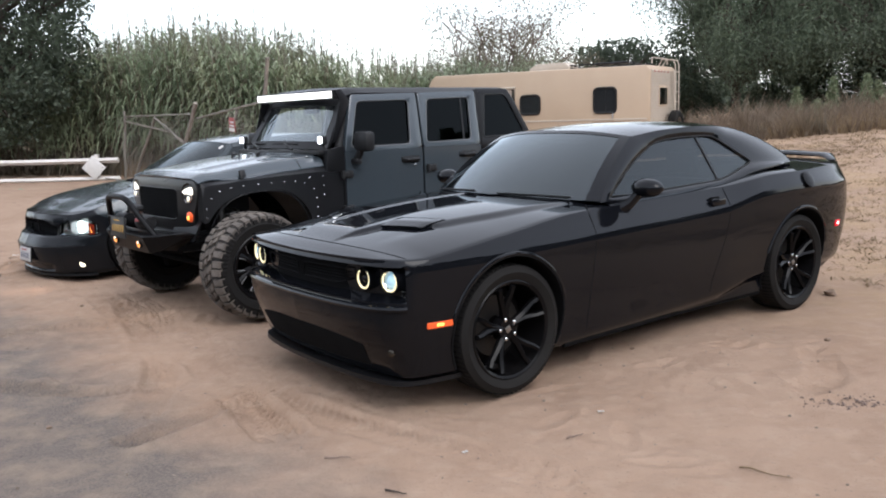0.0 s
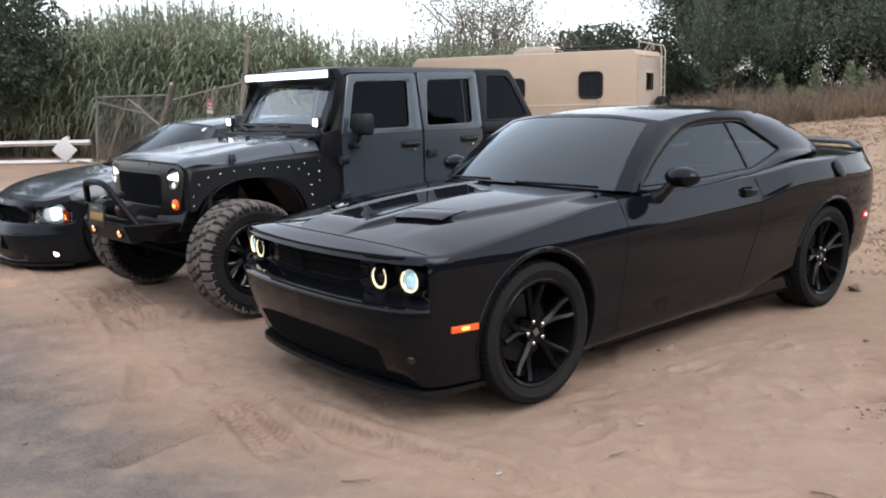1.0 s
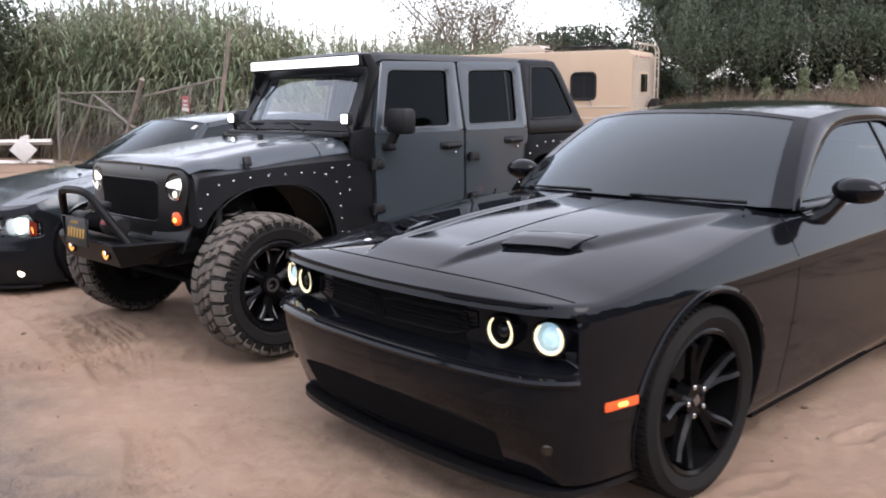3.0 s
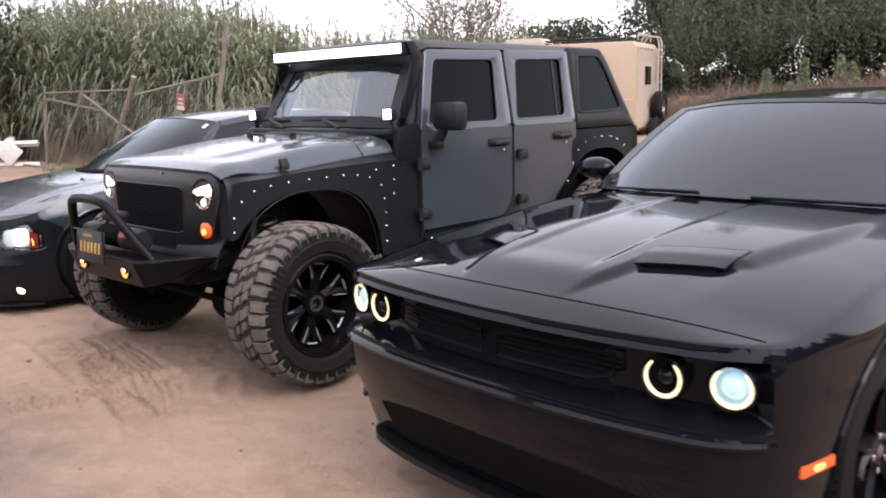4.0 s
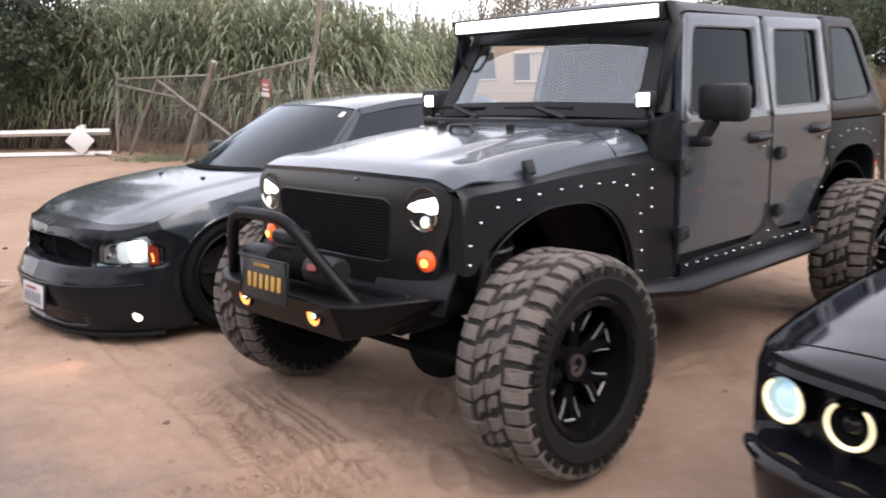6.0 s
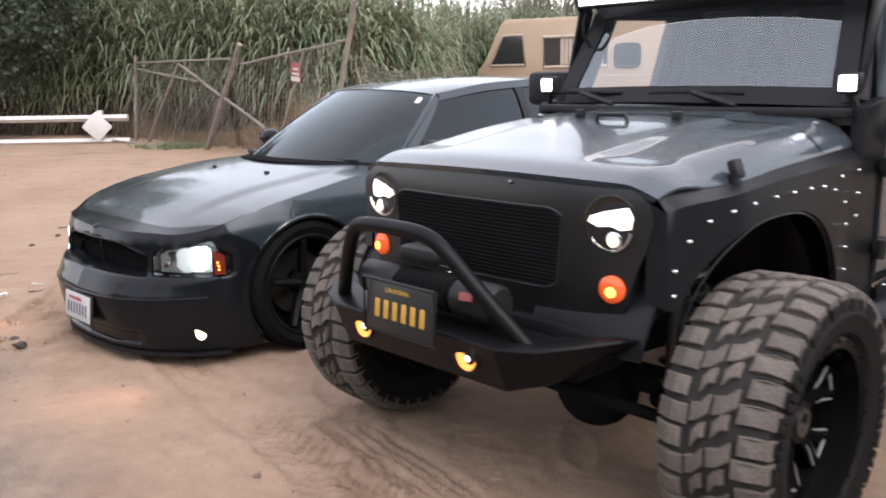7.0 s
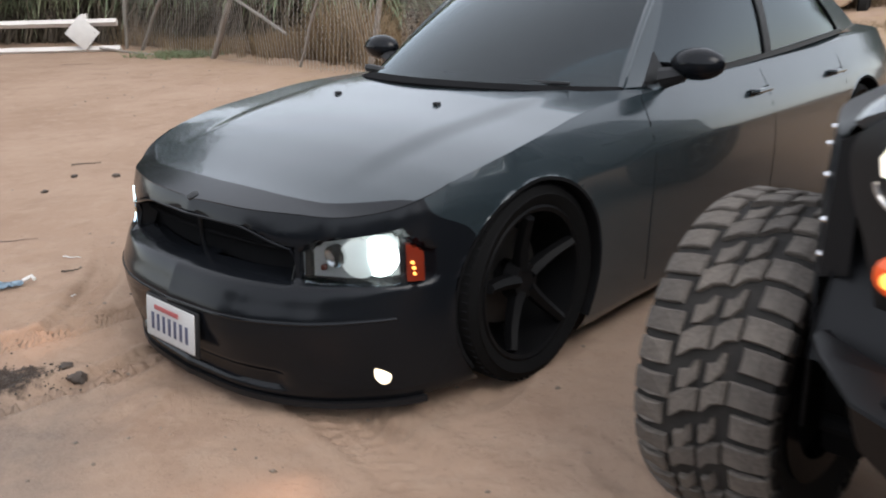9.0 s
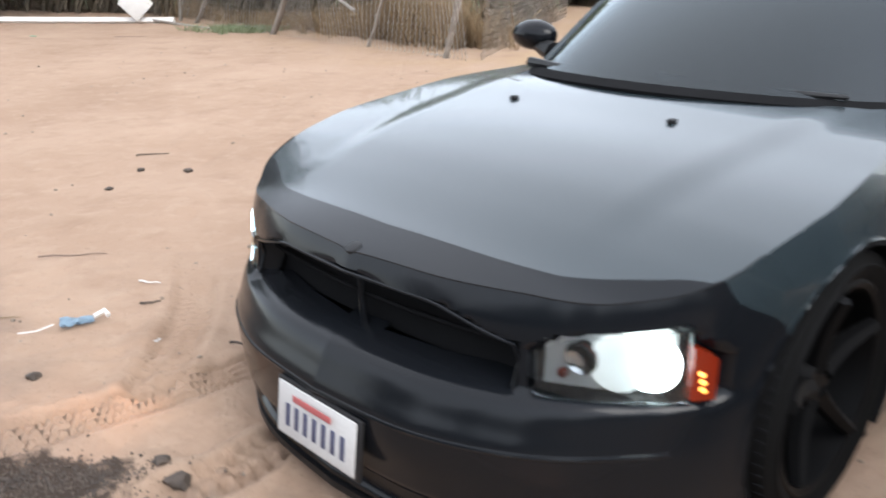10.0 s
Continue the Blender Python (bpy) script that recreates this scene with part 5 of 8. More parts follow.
    part("rear_window", bm, DARK_TINT, car, "dark tinted rear window", 60)
    for ends in ((0.0, 0.06), (0.94, 1.0)):
        bm = B()
        sheet(bm, RW, 2, 12, 0.012, 0.003, ends)
        part("rear_window_surround", bm, GLOSS_BLACK, car, "", 60)
    rail_l = line((-1.295, 0.622, 1.356), (-1.6, 0.628, 1.388), (-1.95, 0.622, 1.400), (-2.25, 0.595, 1.394), (-2.50, 0.545, 1.372))

    def roof(s, t):
        e = Vector(rail_l(t))
        a, b = Vector(wst(0.5)), Vector(rwt(0.5))
        zc = a.z + (b.z - a.z) * t + 0.040 * math.sin(math.pi * t)
        y = (2 * s - 1) * e.y
        u = abs(2 * s - 1)
        xc = a.x + (b.x - a.x) * t
        return Vector((xc + (e.x - xc) * u ** 2, y, zc + (e.z - zc) * u ** 2.6))
    bm = B()
    sheet(bm, roof, 28, 18, 0.02)
    part("roof", bm, GLOSS_BLACK, car, "glossy black roof", 60)
    belt = line((-0.815, 0.797, 0.972), (-1.2, 0.800, 0.977), (-1.75, 0.797, 0.990), (-2.05, 0.79, 1.005), (-2.45, 0.775, 1.045), (-2.9, 0.735, 1.085), (-3.20, 0.635, 1.09))
    # outline of the side glass: low front corner, swept pillar, flat top, pointed rear quarter
    glass_edge = [(-0.945, 1.003), (-1.04, 1.072), (-1.14, 1.135), (-1.25, 1.197), (-1.364, 1.252), (-1.45, 1.287), (-1.54, 1.311), (-1.65, 1.325), (-1.80, 1.332), (-2.05, 1.334), (-2.14, 1.328),
                  (-2.20, 1.306), (-2.28, 1.265), (-2.40, 1.200), (-2.49, 1.152), (-2.515, 1.134), (-2.49, 1.119), (-2.38, 1.092), (-2.26, 1.062), (-2.16, 1.042), (-2.06, 1.029), (-1.9, 1.023), (-1.6, 1.013), (-1.25, 1.004)]

    def glass_y(x, z):
        return 0.768 - 0.37 * (z - 1.0) - 0.14 * (z - 1.0) ** 2 - 0.02 * max(0.0, -2.0 - x)
    hub = (-1.76, 1.17)

    def meets(poly, ang):
        """Where the ray from the glass's middle at this angle crosses a closed line of (x, z, y)."""
        dx, dz = math.cos(ang), math.sin(ang)
        for p, q in zip(poly, poly[1:] + poly[:1]):
            ex, ez = q[0] - p[0], q[1] - p[1]
            det = dx * -ez + dz * ex
            if abs(det) < 1e-9:
                continue
            px, pz = p[0] - hub[0], p[1] - hub[1]
            k, u = (px * -ez + pz * ex) / det, (dx * pz - dz * px) / det
            if k > 0 and -1e-6 <= u <= 1 + 1e-6:
                return Vector((hub[0] + dx * k, p[2] + (q[2] - p[2]) * u, hub[1] + dz * k))
        return Vector((hub[0], 0.7, hub[1]))
    dlo = [(x, z, glass_y(x, z)) for x, z in glass_edge]
    rim = [belt(k / 40) for k in range(41)] + [Vector(rwb(0)).lerp(Vector(rwt(0)), k / 12) + Vector((-0.3, 0, 0.9)) * (0.035 * 4 * k / 12 * (1 - k / 12)) for k in range(1, 13)]
    rim += [rail_l(1 - k / 24) for k in range(1, 25)] + [Vector(wst(1)).lerp(Vector(wsb(1)), k / 14) + Vector((0.4, 0, 0.8)) * (0.028 * 4 * k / 14 * (1 - k / 14)) for k in range(1, 15)]
    rim = [(p.x, p.z, p.y) for p in rim]
    turns = sorted({round(math.atan2(z - hub[1], x - hub[0]), 4) for x, z, _ in dlo} | {round(-math.pi + 2 * math.pi * k / 110, 4) for k in range(110)})
    for sd in (1, -1):
        bm = B()
        rows = []
        for ang in turns:
            a, b = meets(dlo, ang), meets(rim, ang)
            row = [a + Vector((0, -0.014, 0)), a + Vector((0, 0.002, 0))]
            for k in (0.25, 0.5, 0.75, 1.0):
                p = a.lerp(b, k)
                row.append(p + Vector((0, 0.030 * 4 * k * (1 - k) * min(1.0, (b - a).length / 0.25), 0)) + Vector((0, 0.002, 0)) * (1 - k))
            rows.append([bm.verts.new((p.x, p.y * sd, p.z)) for p in row])
        for p, q in zip(rows, rows[1:] + rows[:1]):
            for k in range(5):
                bm.faces.new((p[k], p[k + 1], q[k + 1], q[k]))
        bmesh.ops.recalc_face_normals(bm, faces=bm.faces[:])
        part("cabin_side", bm, GLOSS_BLACK, car, "glossy black pillars round the side glass", 50)
        bm = B()
        rows = []
        for k in (0.03, 0.2, 0.4, 0.6, 0.8, 1.0):
            rows.append([])
            for ang in turns:
                a = meets(dlo, ang)
                x, z = hub[0] + (a.x - hub[0]) * k, hub[1] + (a.z - hub[1]) * k
                rows[-1].append(bm.verts.new((x, (glass_y(x, z) - 0.010) * sd, z)))
        for p, q in zip(rows, rows[1:]):
            for k in range(len(turns)):
                m = (k + 1) % len(turns)
                bm.faces.new((p[k], p[m], q[m], q[k]))
        bm.faces.new(rows[0])
        bmesh.ops.recalc_face_normals(bm, faces=bm.faces[:])
        part("side_window", bm, TINT, car, "tinted side glass", 60)
        bm = B()
        tube(bm, [(x, (y + 0.002) * sd, z) for x, z, y in dlo], 0.006, 6, closed=True)
        part("window_trim", bm, PLASTIC, car, "black window moulding")
        bm = B()
        ribbon(bm, [(x, (glass_y(x, z) - 0.008) * sd, z) for x, z in ((-2.065 + 0.095 * k / 6, 1.03 + 0.30 * k / 6) for k in range(7))], (0, sd, 0.35), 0.014, 0.005)
        part("window_divider", bm, PLASTIC, car)
        # mirror
        bm = B()
        tube(bm, [(-0.98, 0.82 * sd, 0.93), (-1.0, 0.87 * sd, 0.965), (-1.04, 0.91 * sd, 1.03)], [0.05, 0.03, 0.028], 8)
        mir = part("door_mirror", bm, GLOSS_BLACK, car, "black door mirror")
        bm = B()
        bmesh.ops.create_uvsphere(bm, u_segments=20, v_segments=12, radius=1, matrix=pose(-1.04, 0.968 * sd, 1.06) @ Matrix.Diagonal((0.075, 0.108, 0.058, 1)))
        for v in bm.verts:
            if v.co.x < -1.065:
                v.co.x = -1.065
        part("mirror_shell", bm, GLOSS_BLACK, mir)
        # door handle, seams, arch lip light
        bm = B()
        p = S.flank(-1.87, 0.90)
        box(bm, (0.15, 0.018, 0.045), (p.x, (p.y + 0.016) * sd, 0.90), 0.008, (0, 0, 0))
        h = part("door_handle", bm, GLOSS_BLACK, car)
        # solid dark block behind the handle, the cup's shade in its colour
        bm = B()
        box(bm, (0.10, 0.02, 0.06), (p.x + 0.02, (p.y - 0.004) * sd, 0.905), 0.008)
        part("handle_cup", bm, PIT, h)
        for x0, x1 in ((-0.60, -0.66), (-1.99, -1.83)):
            bm = B()
            pts = []
            for k in range(15):
                z = 0.24 + 0.74 * k / 14
                x = x1 + (x0 - x1) * step(0.3, 0.9, z) if x0 < -1 else x0 + (x1 - x0) * step(0.4, 0.95, z)
                q = S.flank(x, z)
                pts.append((q.x, q.y * sd, q.z))
            ribbon(bm, pts, (0, sd, 0.1), 0.007, 0.0006)
            part("door_seam", bm, PIT, car, "", 0)
    # lower sill strips
    for sd in (1, -1):
        bm = B()
        pts = [S.flank(-0.45 - 2.05 * k / 20, 0.20) for k in range(21)]
        tube(bm, [(q.x, (q.y - 0.03) * sd, q.z - 0.02) for q in pts], 0.022, 6)
        part("sill", bm, PIT, car)
    # front: grille, lamps, lip
    for a, b in ((-0.03, -0.44), (0.03, 0.44)):
        bm = B()
        ring = [(0.792 - 0.06 * (y / 0.6) ** 2, y, z) for y, z in [(a, 0.735)] + [(a + (b - a) * k / 6, 0.745) for k in range(1, 7)] + [(b, 0.685)] + [(b + (a - b) * k / 6, 0.665) for k in range(1, 7)]]
        tube(bm, ring, 0.006, 5, closed=True)
        grille = part("grille", bm, PIT, car, "thin black frame of a split grille")
        for k in range(3):
            bm = B()
            tube(bm, [(0.772 - 0.06 * (y / 0.6) ** 2, y, 0.688 + 0.016 * k) for y in (a + (b - a) * j / 8 for j in range(9))], 0.003, 4)
            part("grille_bar", bm, PIT, grille)
    bm = B()
    slab(bm, [(0.58, -0.76), (0.70, -0.58), (0.75, -0.3), (0.76, 0), (0.75, 0.3), (0.70, 0.58), (0.58, 0.76), (0.45, 0.76), (0.45, -0.76)], "z", 0.61, 0.785)
    part("grille_recess", bm, PIT, car)
    for sd in (1, -1):
        for y, x, face in ((0.752, 0.70, True), (0.582, 0.745, False)):
            ax = Vector((1, 0.18 * sd if face else 0.06 * sd, 0)).normalized()
            q = Vector((1, 0, 0)).rotation_difference(ax).to_matrix().to_4x4()
            mm = Matrix.Translation((x, y * sd, 0.708)) @ q
            bm = B()
            lathe(bm, [(0.059, -0.06), (0.063, 0.004), (0.059, 0.007), (0.055, -0.05)], 32)
            bm.transform(mm @ pose(0, 0, 0, 0, 0, -90))
            lamp = part("headlamp", bm, GLOSS_BLACK, car, "round ring headlamp")
            bm = B()
            bmesh.ops.create_cone(bm, cap_ends=False, segments=32, radius1=0.052, radius2=0.02, depth=0.05, matrix=mm @ pose(-0.03, 0, 0, 0, -90, 0))
            part("reflector", bm, REFLECTOR if face else PIT, lamp)
            bm = B()
            tube(bm, [(0.0, 0.0495 * math.sin(a), -0.0495 * math.cos(a)) for a in (radians(-142 + 284 * k / 30) for k in range(31))], [0.0028 + 0.0028 * math.sin(math.pi * k / 30) ** 0.5 for k in range(31)], 8)
            bm.transform(mm)
            part("halo_ring", bm, WARM_RING, lamp, "glowing warm halo ring")
            bm = B()
            disc(bm, mm @ Vector((-0.03, 0, 0)), 0.036 if face else 0.029, ax, 0.012, 24, 0.02)
            part("projector", bm, COOL_BEAM if face else GLOSS_BLACK, lamp, "bright white low beam" if face else "dark unlit projector")
        # amber front marker, red rear marker, fog hole, rear lamp
        for x, z, mat, hot, w, nm in ((0.49, 0.475, AMBER_LENS, AMBER_HOT, 0.15, "front_marker"), (-3.46, 0.60, RED_LENS, RED_HOT, 0.10, "rear_marker")):
            a, b = S.flank(x - w / 2, z), S.flank(x + w / 2, z)
            ang = math.degrees(math.atan2((b.y - a.y) * sd, b.x - a.x))
            c = (a + b) / 2
            bm = B()
            box(bm, (w, 0.016, 0.034 if x > 0 else 0.05), (c.x, c.y * sd, z), 0.006, (0, 0, ang))
            mk = part(nm, bm, mat, car, "lit amber side marker" if x > 0 else "lit red side marker")
            bm = B()
            box(bm, (0.045, 0.02, 0.018), (c.x, (c.y + 0.001) * sd, z), 0.005, (0, 0, ang))
            part("bulb", bm, hot, mk)
    # dark sheet laid on the bumper's face; its black gives the lower intake's shade
    bm = B()
    last = max(k for k in range(S.n // 2) if S.P[k].y < 0.60)

    def intake(s, t):
        k = round(abs(2 * s - 1) * last)
        x, y, z = S.ring(k, 0.235 + 0.165 * t - 0.04 * (k / last) ** 3 * t)
        return Vector((x + 0.003 * S.N[k].x, math.copysign(y, 2 * s - 1), z))
    sheet(bm, intake, 2 * last, 6, 0.02)
    bmesh.ops.recalc_face_normals(bm, faces=bm.faces[:])
    part("lower_intake", bm, PIT, car, "wide dark sheet for the lower intake, shade in its colour")
    bm = B()
    pts = []
    for i in list(range(0, 74)):
        p, q = S.P[i], S.N[i]
        pts.append((p.x - q.x * 0.085, p.y - q.y * 0.075))
    full = [(x, -y) for x, y in pts[::-1]] + pts[1:]
    slab(bm, full + [(0.3, 0.8), (0.3, -0.8)], "z", 0.15, 0.175)
    part("chin_spoiler", bm, SATIN_BLACK, car, "black chin lip under the front bumper")
    bm = B()
    rim_pts = []
    for i in [k for k in range(S.n) if S.P[k].x > 0.66]:
        x, y, z = S.ring(i, 0.575)
        rim_pts.append((x + S.N[i].x * 0.004, y + S.N[i].y * 0.004, 0.575))
    tube(bm, [(x, -y, z) for x, y, z in rim_pts[::-1]] + rim_pts[1:], 0.016, 8)
    part("bumper_edge", bm, GLOSS_BLACK, car, "rounded upper edge of the front bumper")
    for sd in (1, -1):
        i = min((k for k in range(S.n) if S.P[k].x > 0.3), key=lambda k: abs(S.ring(k, 0.335)[1] - 0.745))
        p, q = Vector(S.ring(i, 0.335)), S.N[i]
        bm = B()
        disc(bm, (p.x - 0.006 * q.x, (p.y - 0.006 * q.y) * sd, 0.335), 0.019, (q.x, q.y * sd, 0), 0.012, 16, 0.004)
        part("fog_lamp", bm, LAMP_BOWL, car, "small dark unlit fog lamp")
        # hood scoops: a solid block, coloured dark for the mouth's shade, under a lip that fairs back into the hood
        ya, yc = 0.285, 0.485
        bm = B()
        slab(bm, [(slot_x(ya) + 0.004, ya * sd), (slot_x(yc) + 0.004, yc * sd), (slot_x(yc) - 0.05, yc * sd), (slot_x(ya) - 0.05, ya * sd)], "z", height(0.35, 0.38) - 0.03, height(0.35, 0.38) + 0.05)
        for v in bm.verts:
            top = v.co.z > height(0.35, 0.38)
            v.co.z = height(v.co.x, v.co.y) + (0.009 if top else -0.02)
        sc = part("hood_scoop", bm, PIT, bonnet, "solid dark block with the scoop mouth's shade in its colour", 0)

        def lip(s, t, sd=sd):
            y = ya - 0.03 + (yc - ya + 0.055) * (s if sd > 0 else 1 - s)
            x = slot_x(y) + 0.016 - 0.20 * t
            e = step(0.0, 0.12, s) * step(1.0, 0.88, s)
            return Vector((x, y * sd, height(x, y) + 0.011 + 0.003 * e * (1 - t) + 0.011 * min(1.0, t * 2.5) - 0.012 * step(0.8, 1.0, t)))
        bm = B()
        sheet(bm, lip, 16, 10, 0.008)
        bmesh.ops.recalc_face_normals(bm, faces=bm.faces[:])
        part("scoop_lip", bm, GLOSS_BLACK, bonnet, "", 50)
        # wipers
        bm = B()
        y0 = 0.12 if sd > 0 else -0.60
        tube(bm, [W(0.5 + 0.5 * (y0 + d) / 0.793, 0.012 + 0.03 * d) + Vector((0.004, 0, 0.004)) for d in (0, 0.2, 0.4, 0.5)], 0.0055, 6)
        part("wiper", bm, PLASTIC, car)
    # rear: spoiler, lamps, fuel cap
    bm = B()
    tube(bm, [(-3.66, -0.73, 1.075), (-3.76, -0.62, 1.112), (-3.84, -0.3, 1.122), (-3.85, 0, 1.124), (-3.84, 0.3, 1.122), (-3.76, 0.62, 1.112), (-3.66, 0.73, 1.075)], [0.03, 0.06, 0.07, 0.07, 0.07, 0.06, 0.03], 10, flat=0.28)
    part("rear_spoiler", bm, GLOSS_BLACK, car, "black rear wing")
    bm = B()
    box(bm, (0.03, 0.9, 0.15), (-3.992, 0, 0.86), 0.012)
    part("tail_lamp", bm, RED_LENS, car, "red full-width tail lamp")
    p = S.flank(-2.95, 0.965)
    bm = B()
    disc(bm, (-2.93, p.y - 0.005, 0.975), 0.065, (0, 0.8, 0.45), 0.014, 24, 0.006)
    part("fuel_cap", bm, WHEEL_BLACK, car, "dark round fuel filler cap")
    # unseen slab, added to keep the tail lamp's red out of the cabin
    bm = B()
    box(bm, (1.25, 1.36, 0.04), (-3.15, 0, 0.97), 0.01)
    part("parcel_shelf", bm, PIT, car)
    # floor, seats, wheel
    bm = B()
    box(bm, (3.7, 1.3, 0.08), (-1.55, 0, 0.28))
    part("underbody", bm, PIT, car)
    bm = B()
    slab(bm, [(-0.85, 0.5), (-0.78, 0.93), (-1.0, 0.985), (-1.12, 0.92), (-1.15, 0.5)], "y", -0.72, 0.72, 0.02)
    part("dashboard", bm, INTERIOR, car)
    for y in (0.36, -0.36):
        bm = B()
        slab(bm, [(-1.55, 0.35), (-1.62, 0.52), (-1.95, 0.5), (-2.15, 1.02), (-2.25, 1.02), (-2.08, 0.36)], "y", y - 0.25, y + 0.25, 0.03)
        slab(bm, [(-2.13, 1.06), (-2.15, 1.22), (-2.23, 1.22), (-2.23, 1.06)], "y", y - 0.12, y + 0.12, 0.02)
        part("seat", bm, INTERIOR, car)
    bm = B()
    tube(bm, [(-1.27 + 0.06 * math.sin(a), 0.36 + 0.18 * math.cos(a), 0.95 + 0.17 * math.sin(a)) for a in (2 * math.pi * k / 24 for k in range(24))], 0.014, 6, closed=True)
    part("steering_wheel", bm, INTERIOR, car)
    bm = B()
    box(bm, (0.03, 0.24, 0.07), (-1.28, 0, 1.31), 0.012)
    part("rear_view_mirror", bm, PLASTIC, car)
    w = road_wheel(car, R, 0.25, 0.276, (AX, 0.785, R), 1, 5, 0.20, WHEEL_BLACK, 0.055)
    wheel_again(w, (AX, 0.785, R), -1)
    wheel_again(w, (AX - WB, 0.785, R), 1)
    wheel_again(w, (AX - WB, 0.785, R), -1)
    return car


coupe()


# ---- grey four-door off-roader ----
def off_roader():
    car = thing("off_roader", pose(-2.224, 7.734, 0, 0, 0, 224), "lifted grey four-door off-roader with black armour and lit light bar", "car", "parked cars")
    WB, R, YD = 2.92, 0.415, 0.735

    def y_side(z):
        """Half width of the cabin's side at a height."""
        return YD - 0.10 * max(0.0, (z - 1.24) / 0.52) ** 1.1

    # hood: crowned, with rounded sides
    hz = curve((-0.80, 1.262), (-0.3, 1.225), (0.1, 1.175), (0.30, 1.148), (0.385, 1.118))
    hw = curve((-0.80, 0.70), (-0.3, 0.675), (0.2, 0.64), (0.385, 0.625))

    def hood_s(s, t):
        x = 0.385 - 1.165 * t
        a = 2 * s - 1
        w = hw(x)
        u = abs(a)
        y = w * math.copysign(min(1.0, u * 1.06), a)
        z = hz(x) - 0.018 * u * u - (0.035 + 0.06 * min(1.0, t * 2.5)) * step(0.80, 1.0, u) - 0.012 * step(0.46, 0.52, u) * step(0.3, 0.1, x)
        return Vector((x - 0.06 * u ** 3 * (1 - t), y, z))
    bm = B()
    sheet(bm, hood_s, 48, 40, 0.02)
    hood = part("hood", bm, JEEP_PAINT, car, "dusty grey hood", 50)
    bm = B()
    ribbon(bm, [hood_s(k / 40, 0.80) + Vector((0, 0, 0.001)) for k in range(41)], [Vector((0, 2.0 * (k / 40 - 0.5), 1)) for k in range(41)], 0.006, 0.001)
    part("cowl_gap", bm, PIT, hood, "", 0)
    for sd in (1, -1):
        bm = B()
        p = hood_s(0.5 + 0.46 * sd, 0.33)
        box(bm, (0.05, 0.03, 0.06), (p.x, p.y + 0.022 * sd, p.z + 0.015), 0.008, (18 * sd, 0, 0))
        box(bm, (0.03, 0.02, 0.05), (p.x + 0.01, p.y + 0.030 * sd, p.z - 0.03), 0.005)
        part("hood_latch", bm, PLASTIC, car, "black rubber hood catch")
        bm = B()
        p = hood_s(0.5 + 0.15 * sd, 0.70)
        box(bm, (0.03, 0.035, 0.035), (p.x, p.y, p.z + 0.014), 0.006)
        part("washer_nozzle", bm, PLASTIC, car)
        bm = B()
        p = hood_s(0.5 + 0.42 * sd, 0.90)
        disc(bm, p, 0.012, (0, 0, 1), 0.008, 12, 0.003)
        part("hood_bolt", bm, CHROME, car)
    bm = B()
    p = hood_s(0.5, 0.62)
    tube(bm, [(p.x, -0.07, p.z), (p.x, -0.06, p.z + 0.025), (p.x, 0.06, p.z + 0.025), (p.x, 0.07, p.z)], 0.009, 6)
    part("hood_handle", bm, PLASTIC, car, "black footman loop on the hood")

    # grille shell: smooth, widest at the lamps, its top rolled back under the hood
    half = curve((0.58, 0.46), (0.70, 0.53), (0.85, 0.575), (0.95, 0.612), (1.01, 0.622), (1.045, 0.614), (1.07, 0.59), (1.09, 0.55), (1.10, 0.51), (1.11, 0.44))

    def face(y, z):
        return 0.388 - 0.045 * (abs(y) / 0.62) ** 2.5 - 0.022 * max(0.0, (z - 1.0) / 0.13) ** 2 - 0.02 * max(0.0, (0.80 - z) / 0.2)

    def shell_s(s, t):
        z = 0.58 + 0.530 * math.sin(t * math.pi / 2) ** 0.85
        y = half(z) * (2 * s - 1)
        return Vector((face(y, z), y, z))
    bm = B()
    sheet(bm, shell_s, 40, 36, 0.06)
    shell = part("grille_shell", bm, SHELL_BLACK, car, "smooth satin black angry-look grille shell", 50)

    def mouth(s, t):
        z = 0.775 + 0.245 * t
        corner = 0.05 * (max(0.0, abs(2 * t - 1) - 0.76) / 0.24) ** 2.4
        y = -0.035 + (0.355 + 0.02 * t - corner) * (2 * s - 1)
        return Vector((face(y, z), y, z))
    # no hole here: a near-black sheet on the shell gives the opening's shade
    bm = B()
    sheet(bm, mouth, 20, 44, 0.02, 0.002)
    part("grille_recess", bm, PIT, shell, "dark sheet on the shell with the mesh opening's shade in its colour", 60)
    for k in range(20):
        bm = B()
        t = (k + 0.5) / 20
        tube(bm, [mouth(0.01 + 0.98 * j / 8, t) + Vector((0.003, 0, 0)) for j in range(9)], 0.0024, 4)
        part("grille_slat", bm, PIT, shell)
    bm = B()
    tube(bm, [mouth(j / 10, 1) for j in range(11)] + [mouth(1, 1 - j / 40) for j in range(1, 41)] + [mouth(1 - j / 10, 0) for j in range(1, 11)] + [mouth(0, j / 40) for j in range(1, 40)], 0.004, 6, closed=True)
    part("grille_frame", bm, SHELL_BLACK, shell)
    bm = B()
    disc(bm, (face(0.14, 1.085), 0.14, 1.085), 0.007, (1, 0, 0), 0.008, 10, 0.003)
    part("grille_screw", bm, STEEL, shell)
    for sd in (1, -1):
        c = Vector((face(0.5, 0.985) - 0.006, 0.497 * sd, 0.985))
        turn = pose(0, 0, 0, 0, 0, 9 * sd)
        bm = B()
        lathe(bm, [(0.086, -0.03), (0.089, 0.004), (0.086, 0.006), (0.082, -0.03)], 36)
        bm.transform(Matrix.Translation(c) @ turn @ pose(0, 0, 0, 0, 0, -90))
